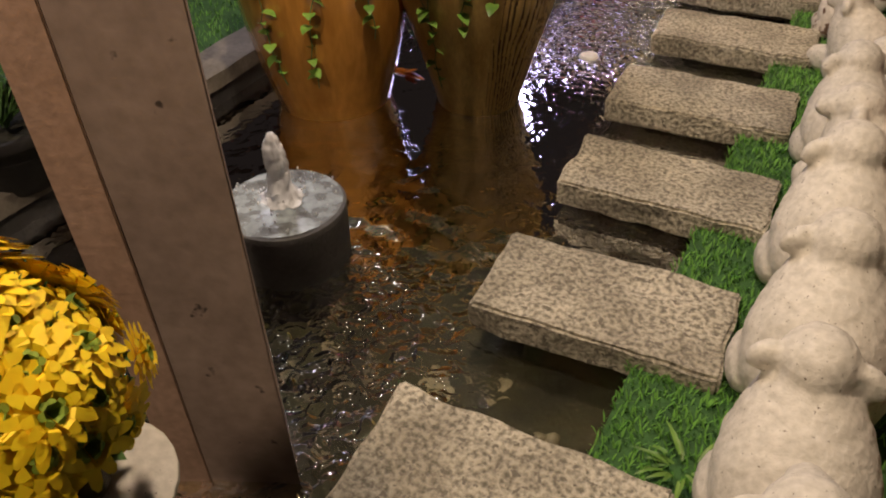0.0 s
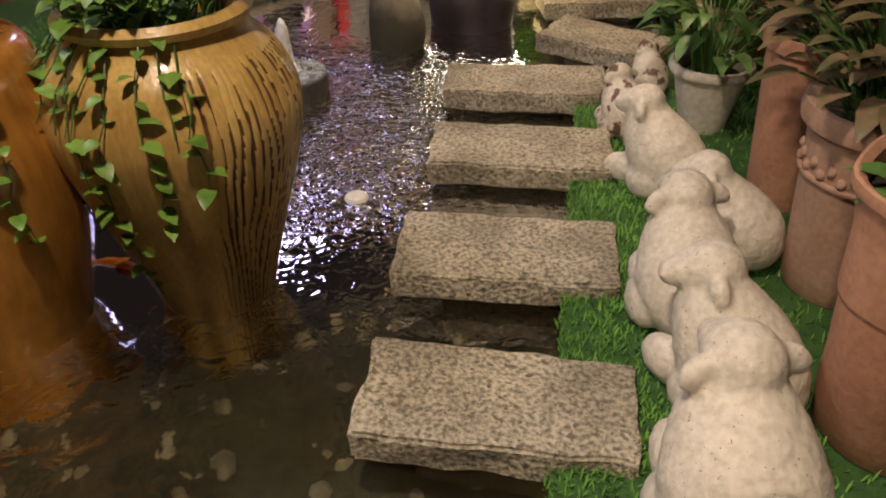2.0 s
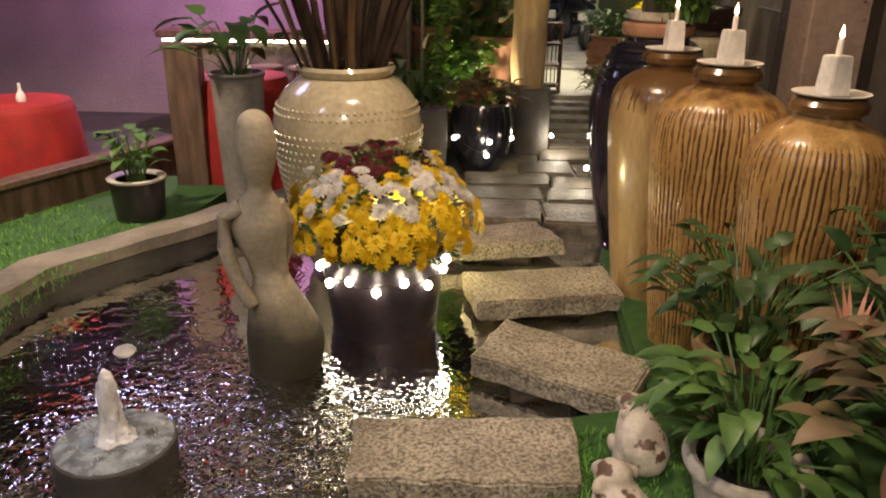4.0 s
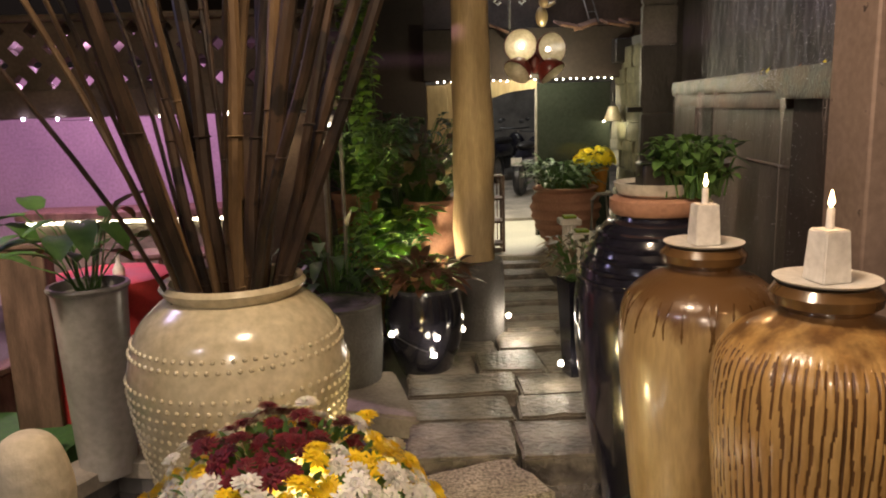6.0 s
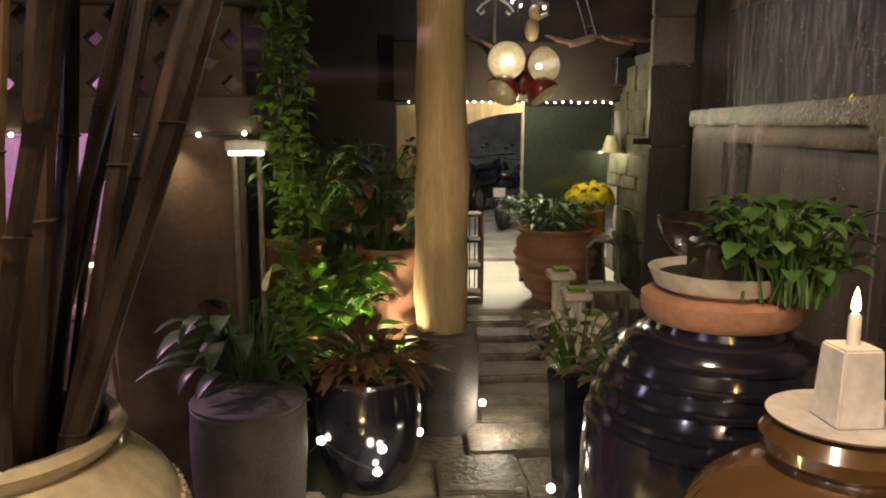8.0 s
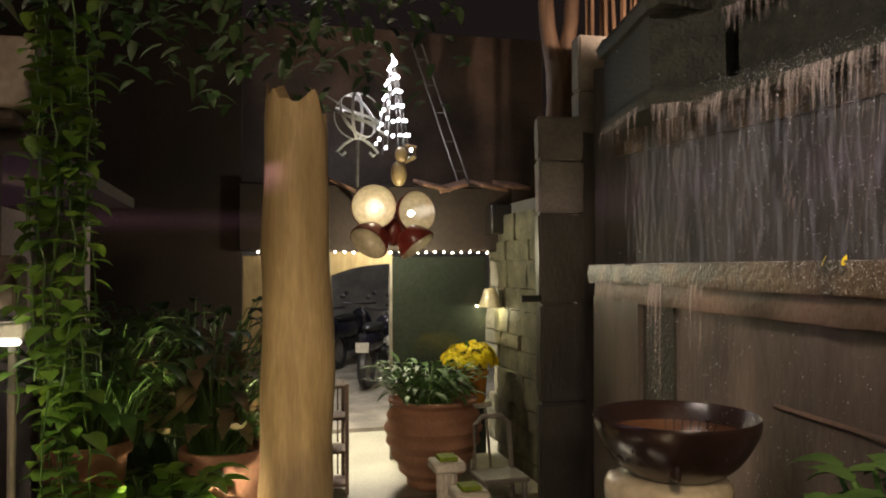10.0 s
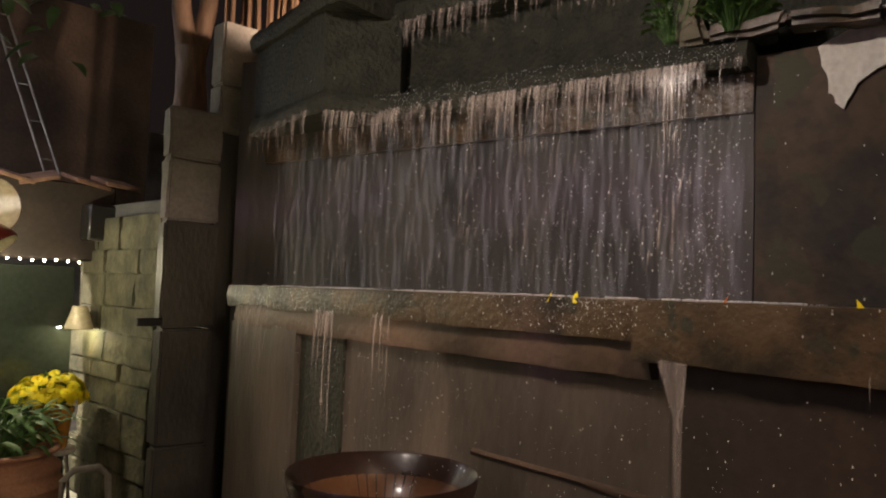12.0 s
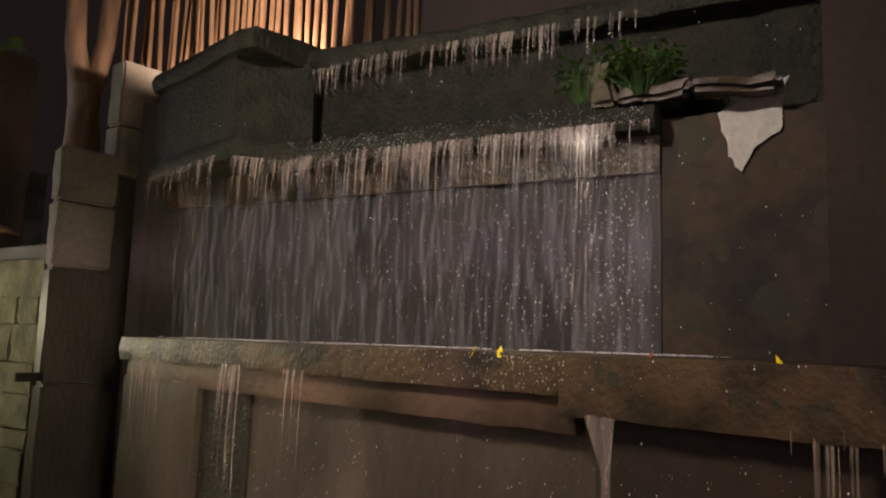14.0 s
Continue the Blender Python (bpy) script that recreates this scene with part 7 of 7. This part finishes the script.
for rot in ((90, 0, 0), (90, 0, 70), (20, 15, 0), (60, 40, 20)):
    part("hoop", hoop(0.19, rot, 0.012), M["candle"], t)
part("arrow", tube([(-0.26, 0, 0.16), (0.26, 0, -0.16)], 0.009), M["candle"], t)
for s in (-1, 1):
    part("foot", tube([(s * 0.04, 0, -0.19), (s * 0.12, 0, -0.24), (s * 0.17, 0, -0.30), (s * 0.13, 0, -0.33), (s * 0.10, 0, -0.30)], 0.012), M["candle"], t)
part("stem", tube([(0, 0, -0.19), (0, 0.05, -0.58)], 0.014), M["iron"], t)
lamp("POINT", "tower_light", 9, (0.92, 0.92, 1.0), (1.40, 13.65, 3.2), None, 0.12)
bm = bmesh.new()
blob(bm, 0, 0, 0.10, 0.07, 0.06, 0.11, 14, 10)
blob(bm, 0.02, -0.01, 0.26, 0.055, 0.055, 0.07, 14, 10)
tube([(0.05, 0, 0.2), (0.14, 0, 0.25), (0.15, 0, 0.33), (0.06, 0, 0.34)], 0.02, bm, 8)
solid("gilt_ornament", bm, M["tanjar"], "small gilded figure ornament under the light tower", "statue", pose(1.47, 13.75, 2.50))
t = thing("ladder", "narrow pale metal ladder leaning over the roof", "ladder", 2.1, 13.93, 2.55)
A0, A1 = Vector((0, 0, 0)), Vector((-0.25, 0.8, 1.48))
for s in (-0.05, 0.05):
    part("rail", tube([A0 + Vector((s, 0, 0)), A1 + Vector((s, 0, 0))], 0.009), M["iron"], t)
for k in range(5):
    p = A0.lerp(A1, 0.08 + 0.2 * k)
    part("rung", tube([p + Vector((-0.05, 0, 0)), p + Vector((0.05, 0, 0))], 0.006), M["iron"], t)
for x, z, s in ((1.78, 2.50, 10), (1.98, 2.50, -15), (2.30, 2.51, 8), (2.52, 2.52, 4), (0.95, 2.50, 20)):
    bm = bmesh.new()
    bm2 = box(0.26, 0.3, 0.03, 0, 0, 0, 0.006)
    bm.free()
    solid("roof_tile", bm2, M["tile"], "loose broken clay tile on the beam", "roof tile", pose(x, 13.85, z, 14, s, s), group="roof tiles")
solid("roof_slab", box(2.6, 1.6, 0.08, 1.3, 14.85, 2.42, 0.01), M["darkwall"], "flat dark roof of the passage", "roof", kind="structure")

# terracotta bowl pot, flowers, stool, stands
t = thing("ribbed_pot", "wide orange terracotta pot with ribs", "pot", 1.58, 13.0, 0.15)
prof = smoothed([(0.17, 0.0), (0.20, 0.05), (0.30, 0.22), (0.36, 0.40), (0.35, 0.52), (0.31, 0.60), (0.33, 0.64)], 6)
part("body", lathe([(0, 0)] + [(r + 0.013 * math.sin(z * 60), z) for r, z in prof] + [(0.34, 0.655), (0.30, 0.66), (0.29, 0.6), (0, 0.55)], 48), M["terracotta"], t)
soil_disc(0.29, 0.58, t)
plant("leafy_plant", "glossy green bushy plant in the ribbed pot", 1.52, 12.95, 0.72, 150, 0.36, 0.16, 0.055, 91, 0.36, 1.3, "leaf", base=0.15)
t = thing("stool", "small round stool with thin legs by the stone wall", "stool", 2.0, 13.35, 0.15)
part("seat", lathe([(0, 0.52), (0.15, 0.52), (0.155, 0.535), (0.15, 0.55), (0, 0.55)], 28), M["plastic"], t)
for k in range(3):
    a = k * 2.094
    part("leg", tube([(0.10 * math.cos(a), 0.10 * math.sin(a), 0.52), (0.15 * math.cos(a), 0.15 * math.sin(a), 0)], 0.012), M["iron"], t)
pot("brown_pot", "straight brown glazed pot on the stool", 2.0, 13.35, 0.70, 0.26, 0.10, 0.12, "brownglaze", 0.01, 0.03)
mound("yellow_flowers", "low mound of bright lemon yellow flowers", 1.97, 13.33, 1.01, 0.22, 0.16, 90, 0.042, lambda ph, a, rr: "lemon", 8)
for i, (x, y, z) in enumerate(((1.36, 11.75, 0.66), (1.38, 11.35, 0.60), (1.40, 11.0, 0.52))):
    t = thing("plaster_pedestal", "small white fluted plaster pedestal", "pedestal", x, y, -0.06, group="plaster pedestals")
    part("base", box(0.17, 0.17, 0.05, 0, 0, 0, 0.006), M["white"], t)
    bm = bmesh.new()
    ring = []
    for k in range(48):
        a = 2 * math.pi * k / 48
        q = 0.058 + 0.005 * math.cos(a * 12)
        ring.append((q * math.cos(a), q * math.sin(a)))
    part("shaft", prism(ring, 0.05, z - 0.0, bm), M["white"], t, smooth=False)
    part("capital", box(0.19, 0.19, 0.06, 0, 0, z, 0.012), M["white"], t)
    c = thing("tealight", "small green and yellow candle cup on a pedestal", "candle", x, y, z + 0.0, group="tealights")
    part("cup", box(0.11, 0.11, 0.025, 0, 0, 0, 0.004), M["eye"], c)
t = thing("iron_chair", "pale painted iron chair frame by the pier", "chair", 1.80, 12.1, 0.0)
for x in (-0.13, 0.13):
    part("back_leg", tube([(x, 0.12, 0), (x, 0.12, 0.45), (x * 0.9, 0.14, 0.75), (x * 0.5, 0.14, 0.80), (0, 0.14, 0.80)], 0.018), M["iron"], t)
    part("front_leg", tube([(x, -0.12, 0), (x, -0.12, 0.44)], 0.018), M["iron"], t)
part("seat", box(0.32, 0.3, 0.03, 0, 0, 0.43, 0.008), M["iron"], t)
part("stretcher", tube([(-0.13, 0.12, 0.2), (0.13, 0.12, 0.2)], 0.010), M["iron"], t)
t = thing("shelf_rack", "slim dark wooden shelf rack in the passage", "rack", 0.76, 13.05, 0.15)
for x in (-0.16, 0.16):
    for y in (-0.12, 0.12):
        part("upright", box(0.026, 0.026, 0.80, x, y, 0, 0.004), M["wood"], t)
for z in (0.06, 0.30, 0.54, 0.77):
    part("shelf", box(0.34, 0.26, 0.022, 0, 0, z, 0.004), M["wood"], t)
for z in (0.09, 0.33, 0.57):
    for k in range(6):
        part("slat", box(0.012, 0.012, 0.19, -0.12 + 0.048 * k, 0.12, z, 0.002), M["wood"], t)
t = thing("lantern", "small pale hanging lantern by the stone wall", "lantern", 2.25, 13.66, 1.45)
part("shade", lathe([(0.035, 0.16), (0.05, 0.16), (0.095, 0.02), (0.095, 0.0), (0.088, 0.0), (0.04, 0.15)], 24), M["cream"], t)
part("bulb", blob(bmesh.new(), 0, 0, 0.04, 0.02, 0.02, 0.03, 10, 8), M["bulb"], t)
part("chain", tube([(0, 0, 0.16), (0, 0, 0.47)], 0.004), M["iron"], t)
lamp("POINT", "lantern_light", 5, (1.0, 0.90, 0.55), (2.25, 13.66, 1.445), None, 0.012)
solid("wall_speaker", box(0.22, 0.18, 0.26, 2.36, 13.68, 2.08, 0.015), M["blackpot"], "black loudspeaker box under the beam", "loudspeaker")

# motorbikes in the alley


def motorbike(x, y, rz):
    t = thing("motorbike", "parked dark motor scooter in the alley", "motorbike", x, y, 0.19, rz, group="motorbikes")
    for wx in (-0.6, 0.6):
        bm = lathe([(0.20, -0.045), (0.27, -0.05), (0.29, 0), (0.27, 0.05), (0.20, 0.045), (0.20, -0.045)], 28)
        bmesh.ops.transform(bm, matrix=pose(wx, 0, 0.29, 90, 0, 0), verts=bm.verts)
        w = part("wheel", bm, M["black"], t)
        bm = lathe([(0.02, -0.03), (0.20, -0.012), (0.20, 0.012), (0.02, 0.03), (0.02, -0.03)], 20)
        bmesh.ops.transform(bm, matrix=pose(wx, 0, 0.29, 90, 0, 0), verts=bm.verts)
        part("rim", bm, M["iron"], w)
    part("body", blob(bmesh.new(), -0.25, 0, 0.62, 0.5, 0.14, 0.17), M["blackglaze"], t)
    part("engine", box(0.4, 0.2, 0.25, -0.1, 0, 0.25, 0.04), M["black"], t)
    part("seat", blob(bmesh.new(), -0.25, 0, 0.80, 0.36, 0.13, 0.07), M["blackpot"], t)
    part("leg_shield", blob(bmesh.new(), 0.42, 0, 0.66, 0.10, 0.2, 0.28, 16, 10, pose(0, 0, 0, 0, -18, 0)), M["blackglaze"], t)
    part("fork", tube([(0.6, 0, 0.29), (0.42, 0, 0.98)], 0.03), M["iron"], t)
    part("handlebar", tube([(0.34, -0.3, 1.02), (0.42, -0.12, 1.0), (0.42, 0.12, 1.0), (0.34, 0.3, 1.02)], 0.016), M["black"], t)
    part("headlight", blob(bmesh.new(), 0.50, 0, 0.92, 0.05, 0.08, 0.07), M["iron"], t, "pale headlight glass")
    part("plate", box(0.012, 0.18, 0.13, -0.80, 0, 0.5, 0.002), M["plastic"], t, "white number plate")
    for s in (-1, 1):
        part("mirror", blob(bmesh.new(), 0.38, s * 0.26, 1.18, 0.015, 0.05, 0.035, 10, 8), M["black"], t)


for x, y, rz in ((2.0, 18.0, 65), (1.3, 18.7, 80), (2.5, 18.9, 70), (0.9, 19.6, 75), (1.9, 20.1, 60)):
    motorbike(x, y, rz)
lamp("AREA", "alley_lamp", 70, (0.9, 0.88, 0.85), (1.6, 17.5, 3.9), (1.6, 17.8, 0), 0.6)

# ---- copper bowl at the waterfall ----
t = thing("bowl_stand", "squat cream glazed stand for the bowl", "stand", 1.60, 9.72, -0.06)
part("body", lathe(smoothed([(0.20, 0), (0.23, 0.2), (0.225, 0.7), (0.205, 1.0), (0.195, 1.14), (0, 1.145)], 4), 40), M["cream"], t)
t = thing("copper_bowl", "wide dark copper-brown water bowl on a stand", "bowl", 1.62, 9.70, 1.075)
t.scale = (0.91, 0.91, 1.0)
part("shell", lathe(smoothed([(0.0, 0.0), (0.12, 0.005), (0.22, 0.06), (0.285, 0.15), (0.30, 0.205)], 5) + [(0.297, 0.215), (0.285, 0.205), (0.26, 0.15), (0.2, 0.07), (0.1, 0.025), (0, 0.02)], 52), M["copper"], t)
part("handle", box(0.025, 0.05, 0.05, -0.15, -0.245, 0.06, 0.008), M["copper"], t)
part("lining", lathe([(0.286, 0.204), (0.262, 0.153), (0.202, 0.073), (0.1, 0.028), (0, 0.023)], 48), M["bowlinside"], t, "reddish brown glazed inside")
part("water", lathe([(0, 0.085), (0.212, 0.085)], 40), water, t)
plant("broad_plant", "broad green leaves beside the bowl stand", 1.62, 9.25, 0.35, 9, 0.16, 0.22, 0.17, 95, 0.26, 1.0, "leaf", base=0.06)
pot("black_pot", "black pot of broad leaves beside the bowl", 1.62, 9.25, -0.06, 0.42, 0.12, 0.16, "blackpot")
